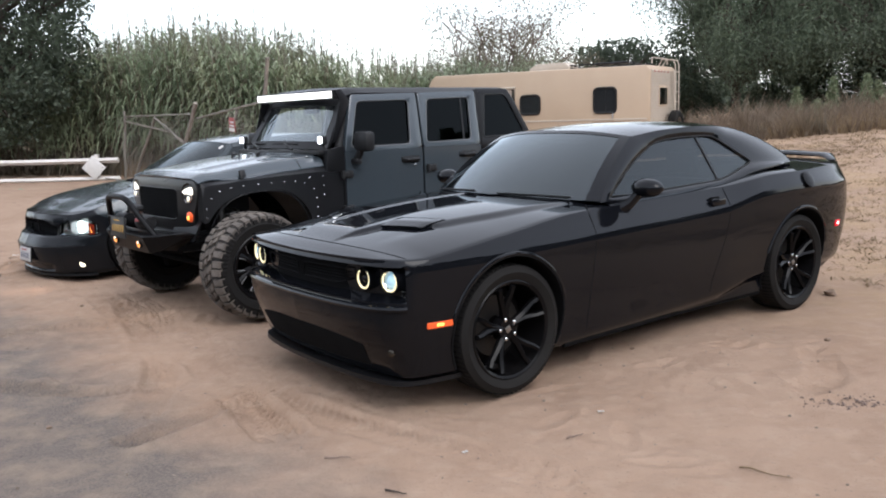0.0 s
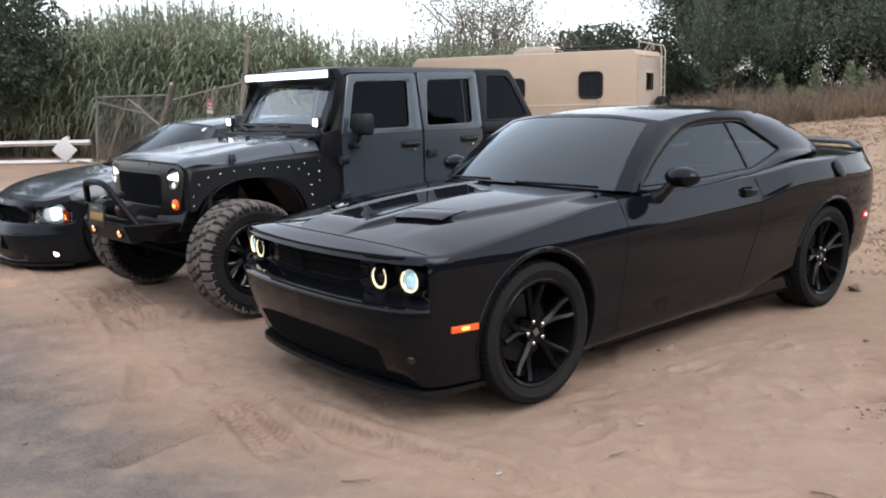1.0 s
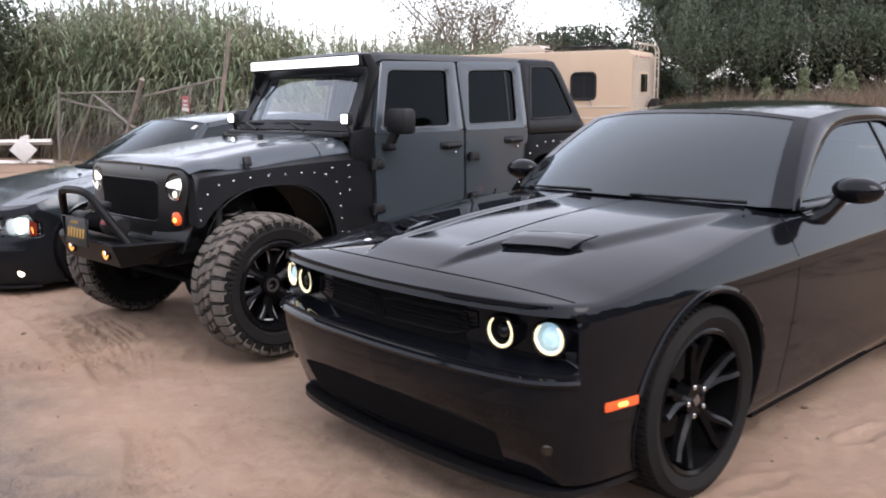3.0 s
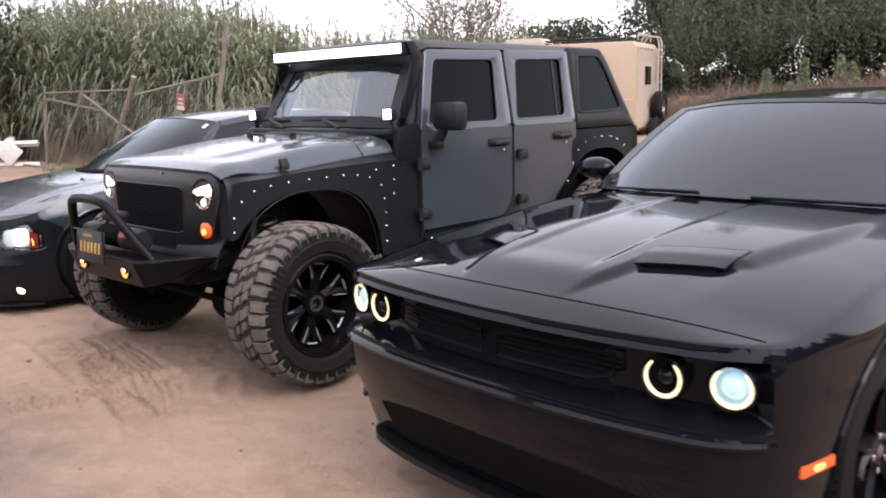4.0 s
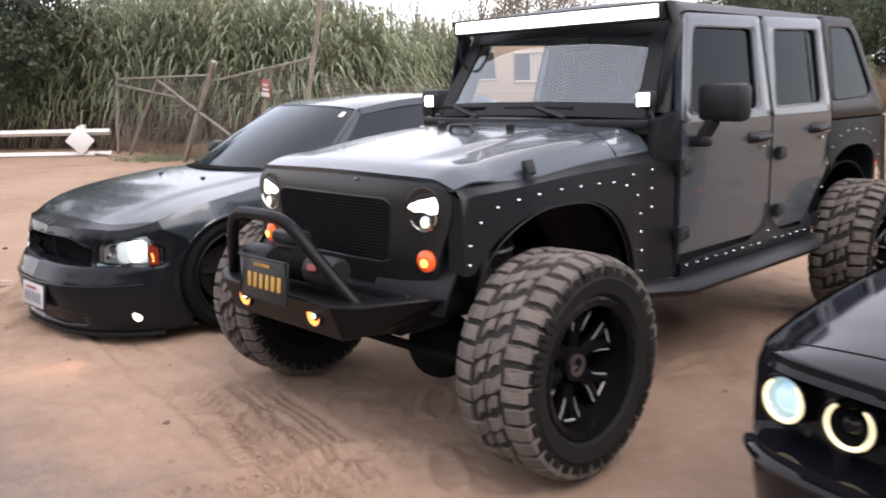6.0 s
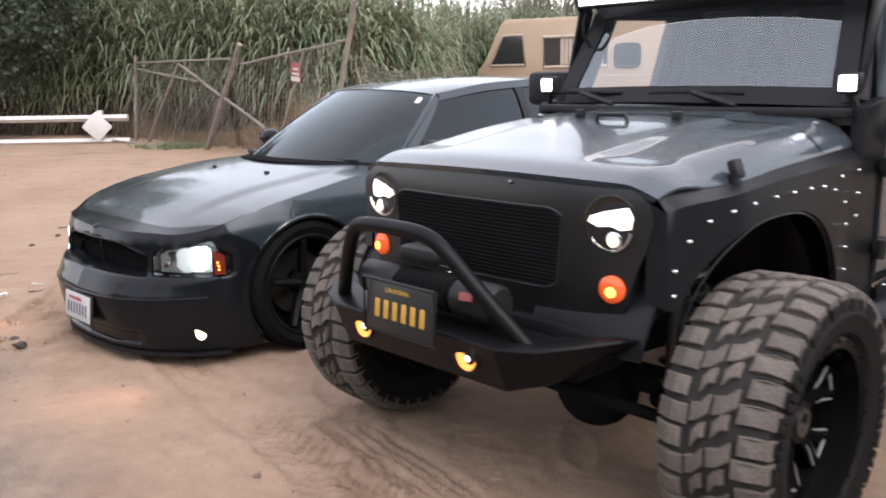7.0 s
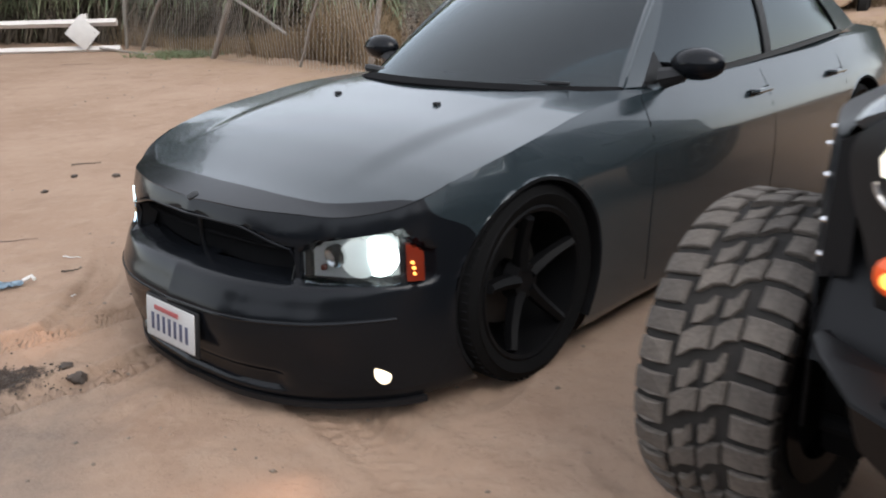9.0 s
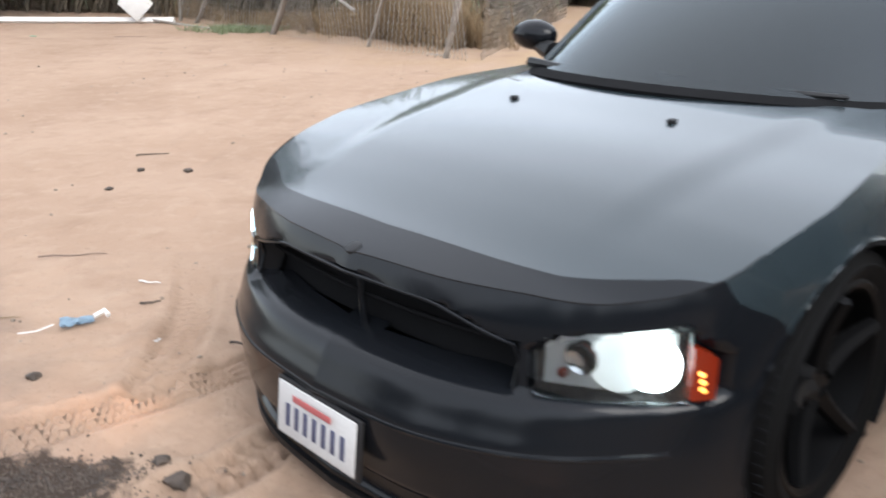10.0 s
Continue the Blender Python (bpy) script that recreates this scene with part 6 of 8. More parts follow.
        lamp = part("headlamp", bm, SHELL_BLACK, car, "round headlamp under a slanted brow")
        bm = B()
        disc(bm, c - Vector((0.004, 0, 0)), 0.086, (1, 0.16 * sd, 0), 0.008, 32, -0.002)
        part("bowl", bm, LAMP_BOWL, lamp, "dark glossy lamp bowl")
        bm = B()
        tube(bm, [c + Vector((0.009, 0.071 * math.cos(a) * sd, 0.071 * math.sin(a))) for a in (radians(200 + 150 * k / 14) for k in range(15))], 0.005, 6)
        part("chrome_arc", bm, REFLECTOR, lamp, "chrome arc along the lamp's lower edge")
        bm = B()
        slab(bm, [(dy * sd, dz) for dy, dz in ((-0.072, 0.010), (-0.062, 0.026), (-0.02, 0.040), (0.052, 0.056), (0.068, 0.030), (0.062, -0.004), (0.030, -0.010), (0.002, 0.000), (-0.04, -0.004))], "x", 0.004, 0.010, 0.002)
        bm.transform(Matrix.Translation(c) @ turn)
        part("beam_upper", bm, LAMP_WARM, lamp, "bright upper beam")
        bm = B()
        disc(bm, c + Vector((0.004, 0.014 * sd, -0.040)), 0.026, (1, 0.1 * sd, 0), 0.006, 20, 0.004)
        proj = part("projector", bm, REFLECTOR, lamp, "chrome projector ring")
        bm = B()
        disc(bm, c + Vector((0.011, 0.014 * sd, -0.040)), 0.018, (1, 0.1 * sd, 0), 0.006, 16, 0.004)
        part("beam_lower", bm, LAMP_PALE, lamp, "lower projector")
        bm = B()
        disc(bm, (face(0.51, 0.805) - 0.004, 0.508 * sd, 0.805), 0.040, (1, 0.12 * sd, 0), 0.014, 28, 0.012)
        sig = part("turn_signal", bm, AMBER_LENS, car, "lit round amber turn signal")
        bm = B()
        disc(bm, (face(0.51, 0.805) + 0.012, 0.514 * sd, 0.800), 0.016, (1, 0.1 * sd, 0), 0.012, 16, 0.004)
        part("bulb", bm, AMBER_HOT, sig)
    bm = B()
    box(bm, (0.22, 0.9, 0.16), (0.30, 0, 0.60), 0.02)
    box(bm, (0.5, 0.86, 0.30), (0.05, 0, 0.78))
    part("front_crossmember", bm, SATIN_BLACK, car)

    # flat fenders with bolted arches
    top = curve((-0.98, 1.098), (-0.3, 1.085), (0.25, 1.05), (0.40, 1.00))

    def yf(x):
        """Half width of the front fenders, drawn in towards the grille."""
        return YD - 0.075 * (max(0.0, x - 0.05) / 0.25) ** 1.6

    def arch(u):
        return max(0.0, 1 - abs(u) ** 2.7) ** (1 / 2.7)
    for sd in (1, -1):
        bm = B()
        cols = []
        xs = [0.32] + [0.31 - 0.95 * k / 40 for k in range(41)] + [-0.64 - 0.34 * k / 6 for k in range(1, 7)]
        for i, x in enumerate(xs):
            inside = i < 42
            lo = 0.42 + 0.56 * arch((x + 0.15) / 0.492) if inside else (0.74 if x > 0.2 else 0.56)
            lo = min(max(lo, 0.76) if x > 0.2 else lo, top(x) - 0.05)
            cols.append([(x, (yf(x) + 0.012 * (1 - t) * inside) * sd, lo + (top(x) - lo) * t) for t in (0, 0.35, 0.7, 1)])
        vv = [[bm.verts.new(c) for c in col] for col in cols]
        inner = [[bm.verts.new((c[0], c[1] - 0.02 * sd, c[2])) for c in col] for col in cols]
        for a, b in ((vv, 1), (inner, -1)):
            for p, q in zip(a, a[1:]):
                for k in range(3):
                    f = (p[k], p[k + 1], q[k + 1], q[k])
                    bm.faces.new(f if b * sd > 0 else f[::-1])
        for p, q, pi, qi in zip(vv, vv[1:], inner, inner[1:]):
            bm.faces.new((p[0], q[0], qi[0], pi[0]))
        # sloped top to the hood
        edge = [bm.verts.new((x, (hw(x) - 0.015) * sd, hz(x) - 0.024 - 0.035 - 0.06 * min(1.0, (0.385 - x) / 1.165 * 2.5))) for x in xs]
        for i in range(len(xs) - 1):
            f = (vv[i][3], edge[i], edge[i + 1], vv[i + 1][3])
            bm.faces.new(f)
        # front face, turned in to the grille shell
        col = [bm.verts.new((0.338, 0.60 * sd, z)) for z in (0.78, 0.88, 0.97, 1.06)]
        for k in range(3):
            bm.faces.new((vv[0][k], vv[0][k + 1], col[k + 1], col[k]))
        bmesh.ops.recalc_face_normals(bm, faces=bm.faces[:])
        fender = part("fender", bm, SATIN_BLACK, car, "flat black bolted front fender", 35)
        bm = B()
        tube(bm, [(-0.15 + 0.455 * math.sin(a), (yf(-0.15 + 0.455 * math.sin(a)) + 0.008) * sd, 0.42 + 0.555 * math.copysign(arch(math.sin(a)), 1)) for a in (radians(-90 + 180 * k / 30) for k in range(31))], 0.004, 6)
        part("fender_edge", bm, SATIN_BLACK, fender)
        pts = [(0.302, 0.80), (0.30, 0.87), (0.262, 0.95), (0.20, 1.0), (0.115, 1.02), (0.01, 1.03), (-0.12, 1.035), (-0.24, 1.035), (-0.36, 1.035), (-0.46, 1.03), (-0.55, 1.01), (-0.635, 0.96), (-0.66, 0.88), (-0.665, 0.80), (-0.67, 0.72), (-0.67, 0.63), (-0.74, 1.06), (-0.74, 0.98), (-0.74, 0.90), (-0.60, 1.05)]
        for i, (x, z) in enumerate(pts):
            bm = B()
            disc(bm, (x, (yf(x) + 0.006) * sd, z), 0.0065, (0, sd, 0), 0.008, 8, 0.003)
            part("bolt", bm, CHROME, fender)
        bm = B()
        arch_liner(bm, -0.15, 0.42, 0.60, lambda x, z: (YD - 0.10) * sd, 0.40, 0, 20, 160)
        part("wheel_well", bm, SATIN_BLACK, car, "dark wheel well")
        # spring and shock
        bm = B()
        tube(bm, [(0.04 + 0.064 * math.cos(a), (0.55 * sd) + 0.064 * math.sin(a), 0.40 + 0.46 * k / 90) for k, a in ((k, 2 * math.pi * 7 * k / 90) for k in range(91))], 0.011, 6)
        part("coil_spring", bm, DARK_STEEL, car, "grey suspension coil spring")
        bm = B()
        tube(bm, [(0.16, 0.60 * sd, 0.40), (0.12, 0.56 * sd, 1.0)], 0.028, 10)
        part("shock_absorber", bm, DARK_STEEL, car)
        bm = B()
        slab(bm, [(0.09, R - 0.16), (0.12, R), (0.08, R + 0.16), (-0.08, R + 0.16), (-0.12, R), (-0.08, R - 0.16)], "y", 0.60 * sd, 0.70 * sd, 0.02)
        part("steering_knuckle", bm, PIT, car)
        bm = B()
        tube(bm, [(0.0, 0.44 * sd, R - 0.07), (-0.40, 0.43 * sd, R + 0.02), (-0.85, 0.42 * sd, 0.50)], 0.032, 8)
        part("control_arm", bm, PIT, car)
        bm = B()
        disc(bm, (0.04, 0.55 * sd, 0.375), 0.085, (0, 0, 1), 0.03, 20)
        part("spring_seat", bm, PIT, car)
        # cowl side below the windshield
        bm = B()
        slab(bm, [(-0.78, 1.09), (-0.80, 1.27), (-0.97, 1.30), (-1.0, 0.64), (-0.95, 0.60), (-0.95, 1.08)], "y", (YD - 0.05) * sd, (YD + 0.006) * sd, 0.006)
        part("cowl_side", bm, SATIN_BLACK, car)

    # doors and cabin side
    def side(sd):
        def S(s, t):
            x = -0.9 - 2.7 * s
            z = 0.55 + 1.25 * t
            return Vector((x, y_side(z), z))
        return S if sd > 0 else mirror_y(S)

    def T(z):
        return (z - 0.55) / 1.25

    def sx(x):
        return (-0.9 - x) / 2.7
    for sd in (1, -1):
        Q = side(sd)

        def rng(a, b, sd=sd):
            """Span in s between two x, or two functions of t that give x."""
            fa = a if callable(a) else (lambda t, a=a: a)
            fb = b if callable(b) else (lambda t, b=b: b)
            if sd > 0:
                return (lambda t: sx(fa(t)), lambda t: sx(fb(t)))
            return (lambda t: 1 - sx(fb(t)), lambda t: 1 - sx(fa(t)))

        for nm, x0, x1, low in (("front_door", -0.975, -1.845, 0.655), ("rear_door", -1.868, -2.60, 0.655)):
            rear = nm == "rear_door"

            def back(t, x1=x1, rear=rear):
                z = 0.55 + 1.25 * t
                return x1 + (0.30 * step(1.0, 0.62, z) if rear else 0.0)
            bm = B()
            sheet(bm, Q, 20, 16, 0.04, 0.012, rng(x0, back), (T(low), T(1.245)))
            door = part(nm, bm, JEEP_PAINT, car, "grey door panel", 40)
            # window frame round the pane
            if rear:
                rim = [(-1.868, 1.245), (-1.885, 1.750), (-2.625, 1.762), (-2.60, 1.245)]
                hole = [(-1.905, 1.288), (-1.985, 1.690), (-2.525, 1.703), (-2.485, 1.296)]
            else:
                rim = [(-0.975, 1.245), (-1.125, 1.735), (-1.862, 1.748), (-1.845, 1.245)]
                hole = [(-1.045, 1.282), (-1.175, 1.678), (-1.760, 1.686), (-1.712, 1.284)]
            hole = loop_round(hole, 0.05)
            bm = B()
            ring_panel(bm, loop_round(rim, 0.03), hole, y_side, sd, 0.03, 0.012)
            part("window_frame", bm, JEEP_PAINT, door, "", 40)
            if not (sd < 0 and not rear):
                bm = B()
                slab(bm, hole, "y", -0.0025 * sd, 0.0025 * sd)
                for v in bm.verts:
                    v.co.y += (y_side(v.co.z) - 0.008) * sd
                part("window", bm, DOOR_TINT, door, "dark tinted door glass")
            bm = B()
            tube(bm, [(x, (y_side(z) + 0.007) * sd, z) for x, z in hole], 0.007, 6, closed=True)
            part("window_seal", bm, SEAL, door, "thin grey window seal")
            if rear:
                bm = B()
                ribbon(bm, [(x1 + 0.20 - 0.03 * (z - 1.29) / 0.4, (y_side(z) - 0.006) * sd, z) for z in (1.29, 1.4, 1.55, 1.70)], (0, sd, 0.18), 0.02, 0.004)
                part("window_divider", bm, PLASTIC, door)
            # handle
            hx, hzv = x1 + (0.185 if rear else 0.145), (1.160 if rear else 1.148)
            bm = B()
            tube(bm, [(hx - 0.09, (YD + 0.012) * sd, hzv), (hx - 0.07, (YD + 0.045) * sd, hzv), (hx + 0.07, (YD + 0.045) * sd, hzv - 0.004), (hx + 0.085, (YD + 0.012) * sd, hzv)], 0.015, 8)
            hd = part("door_handle", bm, PLASTIC, door, "black door handle")
            bm = B()
            box(bm, (0.21, 0.016, 0.055), (hx, (YD + 0.014) * sd, hzv), 0.012)
            part("handle_plate", bm, PLASTIC, hd)
            bm = B()
            disc(bm, (hx - 0.045, (YD + 0.02) * sd, hzv - 0.055), 0.010, (0, sd, 0), 0.004, 10, 0.002)
            part("lock", bm, CHROME, hd)
            for z in (1.055, 0.755):
                bm = B()
                x0 = -1.93 if rear else -0.965
                box(bm, (0.075, 0.035, 0.05), (x0 + 0.012, (YD + 0.026) * sd, z), 0.008)
                tube(bm, [(x0 + 0.035, (YD + 0.038) * sd, z - 0.035), (x0 + 0.035, (YD + 0.038) * sd, z + 0.035)], 0.017, 10)
                box(bm, (0.06, 0.02, 0.065), (x0 - 0.045, (YD + 0.022) * sd, z), 0.008)
                part("hinge", bm, PLASTIC, door, "black door hinge")
        # fixed body behind, sill and gaps
        bm = B()
        sheet(bm, Q, 40, 4, 0.05, -0.012, rng(-0.95, -2.60), (T(0.60), T(0.66)))
        sheet(bm, Q, 6, 16, 0.05, -0.014, rng(-1.80, -1.90), (T(0.62), T(1.76)))
        part("door_sill", bm, SATIN_BLACK, car)
        bm = B()
        slab(bm, [(-0.98, 0.545), (-0.98, 0.61), (-1.20, 0.622), (-1.62, 0.628), (-1.77, 0.68), (-1.85, 0.775), (-1.90, 0.70), (-2.0, 0.635), (-2.25, 0.63), (-2.33, 0.71), (-2.40, 0.59), (-2.38, 0.545)], "y", (YD + 0.010) * sd, (YD + 0.022) * sd, 0.003)
        armour = part("sill_armour", bm, SATIN_BLACK, car, "black bolted sill armour")
        for i in range(15):
            x = -1.03 - 1.25 * i / 14
            bm = B()
            disc(bm, (x, (YD + 0.02) * sd, 0.600 + 0.06 * math.exp(-((x + 1.85) / 0.05) ** 2)), 0.0065, (0, sd, 0), 0.007, 8, 0.003)
            part("bolt", bm, CHROME, armour)
        bm = B()
        tube(bm, [(-0.74, 0.70 * sd, 0.53), (-0.90, 0.80 * sd, 0.525), (-2.25, 0.80 * sd, 0.525), (-2.40, 0.70 * sd, 0.53)], 0.075, 10, flat=0.55)
        stp = part("side_step", bm, SATIN_BLACK, car, "black tubular side step")
        for x in (-1.1, -1.65, -2.15):
            bm = B()
            tube(bm, [(x, 0.80 * sd, 0.52), (x, 0.58 * sd, 0.56)], 0.03, 8)
            part("step_bracket", bm, SATIN_BLACK, stp)
        # rear quarter: bolted flare
        bm = B()
        cols = []
        for k in range(37):
            x = -2.56 - 0.92 * k / 36
            u = (x + WB) / 0.47
            lo = 0.44 + 0.60 * arch(u) if abs(u) < 1 else 0.62
            hi = 1.19
            cols.append([(x, (YD + 0.035 * (1 - t) + 0.004) * sd, min(lo, hi - 0.06) + (hi - min(lo, hi - 0.06)) * t) for t in (0, 0.5, 1)])
        vv = [[bm.verts.new(c) for c in col] for col in cols]
        for p, q in zip(vv, vv[1:]):
            for k in range(2):
                f = (p[k], p[k + 1], q[k + 1], q[k])
                bm.faces.new(f if sd > 0 else f[::-1])
        bmesh.ops.solidify(bm, geom=bm.faces[:], thickness=0.03)
        quarter = part("rear_quarter", bm, SATIN_BLACK, car, "black rear quarter with bolted arch", 35)
        for k in range(13):
            a = radians(-80 + 160 * k / 12)
            bm = B()
            disc(bm, (-WB + 0.49 * math.sin(a), (YD + 0.026) * sd, min(1.13, 0.44 + 0.66 * arch(math.sin(a)) * 1.04)), 0.008, (0, sd, 0), 0.008, 8, 0.003)
            part("bolt", bm, CHROME, quarter)
        bm = B()
        arch_liner(bm, -WB, 0.44, 0.5, lambda x, z: (YD - 0.02) * sd, 0.42, 0, 0, 180)
        part("wheel_well", bm, PIT, car)
        # slant-back top side with its window
        rim = loop_round([(-2.615, 1.20), (-2.635, 1.785), (-3.09, 1.785), (-3.16, 1.70), (-3.40, 1.24), (-3.42, 1.20)], 0.03)
        hole = loop_round([(-2.665, 1.310), (-2.755, 1.728), (-3.03, 1.732), (-3.09, 1.68), (-3.255, 1.350), (-3.20, 1.322)], 0.035)
        bm = B()
        ring_panel(bm, rim, hole, y_side, sd, 0.02, 0.004)
        cap = part("slant_top_side", bm, SATIN_BLACK, car, "black slant-back top side", 40)
        bm = B()
        slab(bm, hole, "y", -0.003 * sd, 0.003 * sd)
        for v in bm.verts:
            v.co.y += (y_side(v.co.z) - 0.006) * sd
        part("quarter_window", bm, DOOR_TINT, cap, "dark quarter window")
        bm = B()
        tube(bm, [(x, (y_side(z) + 0.002) * sd, z) for x, z in hole], 0.008, 6, closed=True)
        part("window_seal", bm, PLASTIC, cap)
        # mirror
        bm = B()
        box(bm, (0.06, 0.10, 0.05), (-1.06, (YD + 0.055) * sd, 1.165), 0.015)
        tube(bm, [(-1.06, (YD + 0.06) * sd, 1.17), (-1.07, (YD + 0.11) * sd, 1.26)], 0.032, 8)
        mir = part("door_mirror", bm, PLASTIC, car, "square black door mirror")
        bm = B()
        box(bm, (0.10, 0.23, 0.165), (-1.075, (YD + 0.155) * sd, 1.335), 0.03, (0, 0, -8 * sd))
        part("mirror_shell", bm, PLASTIC, mir)
        # cube lamp on the windshield hinge
        bm = B()
        box(bm, (0.05, 0.076, 0.076), (-0.80, 0.672 * sd, 1.355), 0.012)
        tube(bm, [(-0.80, 0.672 * sd, 1.32), (-0.83, 0.70 * sd, 1.25)], 0.014, 6)
        cube = part("cube_lamp", bm, PLASTIC, car, "small square auxiliary lamp, lit")
        bm = B()
        box(bm, (0.012, 0.056, 0.056), (-0.774, 0.672 * sd, 1.355), 0.005)
        part("lens", bm, CUBE_WHITE, cube, "bright white lens")

    # windshield frame and pane
    wb_ = line((-0.86, -0.67, 1.275), (-0.80, -0.35, 1.285), (-0.79, 0, 1.288), (-0.80, 0.35, 1.285), (-0.86, 0.67, 1.275))
    wt_ = line((-1.10, -0.60, 1.70), (-1.06, -0.3, 1.71), (-1.05, 0, 1.713), (-1.06, 0.3, 1.71), (-1.10, 0.60, 1.70))
    W = ruled(wb_, wt_)
    bm = B()
    sheet(bm, W, 16, 8, 0.0, 0.0, (0.04, 0.96), (0.06, 0.92))
    part("windshield", bm, CLEAR, car, "clear flat windshield with a pale sky sheen in its colour", 60)
    bm = B()
    for row in ([W(k / 16, 0.05) for k in range(17)], [W(k / 16, 0.94) for k in range(17)]):
        ribbon(bm, row, (0.85, 0, 0.5), 0.075, 0.012)
    for s in (0.03, 0.97):
        ribbon(bm, [W(s, k / 8) for k in range(9)], (0.85, 0, 0.5), 0.085, 0.014)
    part("windshield_frame", bm, SATIN_BLACK, car, "black windshield frame")
    bm = B()
    slab(bm, [(-0.74, -0.68), (-0.70, 0), (-0.74, 0.68), (-0.90, 0.70), (-0.90, -0.70)], "z", 1.235, 1.268, 0.006)
    part("cowl_panel", bm, PLASTIC, car, "black cowl panel")
    for y0 in (-0.40, 0.16):
        bm = B()
        a, b = Vector((-0.775, y0 - 0.12, 1.30)), Vector((-0.85, y0 + 0.02, 1.355))
        tube(bm, [(-0.74, y0 + 0.12, 1.275), (-0.775, y0 - 0.02, 1.305), (-0.80, y0 - 0.10, 1.322)], 0.012, 6)
        wip = part("wiper", bm, PLASTIC, car, "black wiper")
        bm = B()
        tube(bm, [(-0.80, y0 - 0.30, 1.318), (-0.80, y0 - 0.1, 1.322), (-0.80, y0 + 0.12, 1.318)], 0.009, 6)
        part("blade", bm, RUBBER, wip)

    # light bar and its brackets
    bm = B()
    box(bm, (0.07, 1.30, 0.082), (-0.985, 0, 1.737), 0.012)
    bar = part("light_bar", bm, PLASTIC, car, "long straight roof light bar, lit white")
    bm = B()
    box(bm, (0.012, 1.25, 0.058), (-0.950, 0, 1.737), 0.004)
    part("lens", bm, BAR_WHITE, bar, "glowing white lens")
    for sd in (1, -1):
        bm = B()
        slab(bm, [(-0.90, 1.33), (-0.94, 1.33), (-1.10, 1.68), (-1.02, 1.78), (-0.95, 1.775), (-1.0, 1.68)], "y", 0.655 * sd, 0.668 * sd, 0.002)
        part("bracket", bm, SATIN_BLACK, bar, "black steel bracket")
    bm = B()
    tube(bm, [(-0.99, -0.60, 1.70), (-0.96, -0.61, 1.64), (-0.95, -0.60, 1.58), (-0.98, -0.58, 1.52)], 0.008, 6)
    part("cable", bm, RUBBER, bar)

    # roof and rear
    bm = B()

    def roof(s, t):
        x = -1.07 - 2.02 * t
        u = 2 * s - 1
        w = 0.635 + 0.012 * math.sin(math.pi * t)
        return Vector((x, w * u, 1.795 + 0.018 * (1 - u * u) - 0.045 * step(0.86, 1.0, abs(u)) - 0.03 * step(0.05, 0.0, t)))
    sheet(bm, roof, 30, 24, 0.045)
    part("roof_panel", bm, SATIN_BLACK, car, "black removable roof panel", 50)
    bm = B()

    def slant(s, t):
        u = 2 * s - 1
        return Vector((-3.07 - 0.38 * t, 0.640 * u + 0.095 * u * t, 1.795 - 0.57 * t - 0.03 * step(0.9, 1.0, abs(u))))
    sheet(bm, slant, 20, 12, 0.03)
    part("slant_back", bm, SATIN_BLACK, car, "black sloping rear top", 50)
    bm = B()
    box(bm, (0.05, 1.40, 0.66), (-3.47, 0, 0.90), 0.02)
    part("tailgate", bm, JEEP_PAINT, car)
    bm = B()
    box(bm, (0.10, 1.5, 0.16), (-3.58, 0, 0.60), 0.03)
    part("rear_bumper", bm, SATIN_BLACK, car)
    for sd in (1, -1):
        bm = B()
        box(bm, (0.05, 0.09, 0.20), (-3.50, 0.66 * sd, 0.98), 0.012)
        part("tail_lamp", bm, RED_LENS, car, "red tail lamp")

    # front bumper, hoop, winch, plate
    bm = B()
    slab(bm, [(0.70, -0.36), (0.70, 0.36), (0.65, 0.47), (0.54, 0.565), (0.46, 0.61), (0.42, 0.61), (0.47, 0.50), (0.50, 0.42), (0.50, -0.42), (0.47, -0.50), (0.42, -0.61), (0.46, -0.61), (0.54, -0.565), (0.65, -0.47)], "z", 0.535, 0.68, 0.010)
    for v in bm.verts:
        a = abs(v.co.y)
        if v.co.z < 0.6:
            v.co.x -= 0.05 + 0.05 * step(0.4, 0.65, a)
            v.co.z += 0.125 * step(0.40, 0.60, a)
        else:
            v.co.z += 0.02 * step(0.40, 0.62, a)
    bump = part("front_bumper", bm, BUMPER_BLACK, car, "angular black steel front bumper", 25)
    bm = B()
    tube(bm, spline([(0.61, -0.43, 0.65), (0.665, -0.33, 0.80), (0.712, -0.225, 0.935), (0.720, -0.16, 0.966), (0.722, 0, 0.972), (0.720, 0.10, 0.966), (0.708, 0.17, 0.935), (0.66, 0.29, 0.80), (0.60, 0.42, 0.65)], 40), 0.0235, 12)
    part("hoop", bm, BUMPER_BLACK, bump, "black tubular bumper hoop")
    # winch: drum, motor, gearbox and a control pack, each its own piece
    bm = B()
    tube(bm, [(0.60, -0.12, 0.765), (0.60, 0.12, 0.765)], 0.045, 18)
    winch = part("winch", bm, PIT, car, "black bumper winch with a wound rope drum and red tag")
    for y, r in ((-0.215, 0.055), (0.215, 0.06)):
        bm = B()
        tube(bm, [(0.60, y - 0.085, 0.765), (0.60, y - 0.07, 0.765), (0.60, y + 0.07, 0.765), (0.60, y + 0.085, 0.765)], [r * 0.8, r, r, r * 0.8], 18)
        part("winch_motor" if y < 0 else "winch_gearbox", bm, PLASTIC, winch)
    bm = B()
    box(bm, (0.09, 0.17, 0.055), (0.56, -0.06, 0.86), 0.02)
    part("control_pack", bm, PLASTIC, winch)
    for k in range(9):
        bm = B()
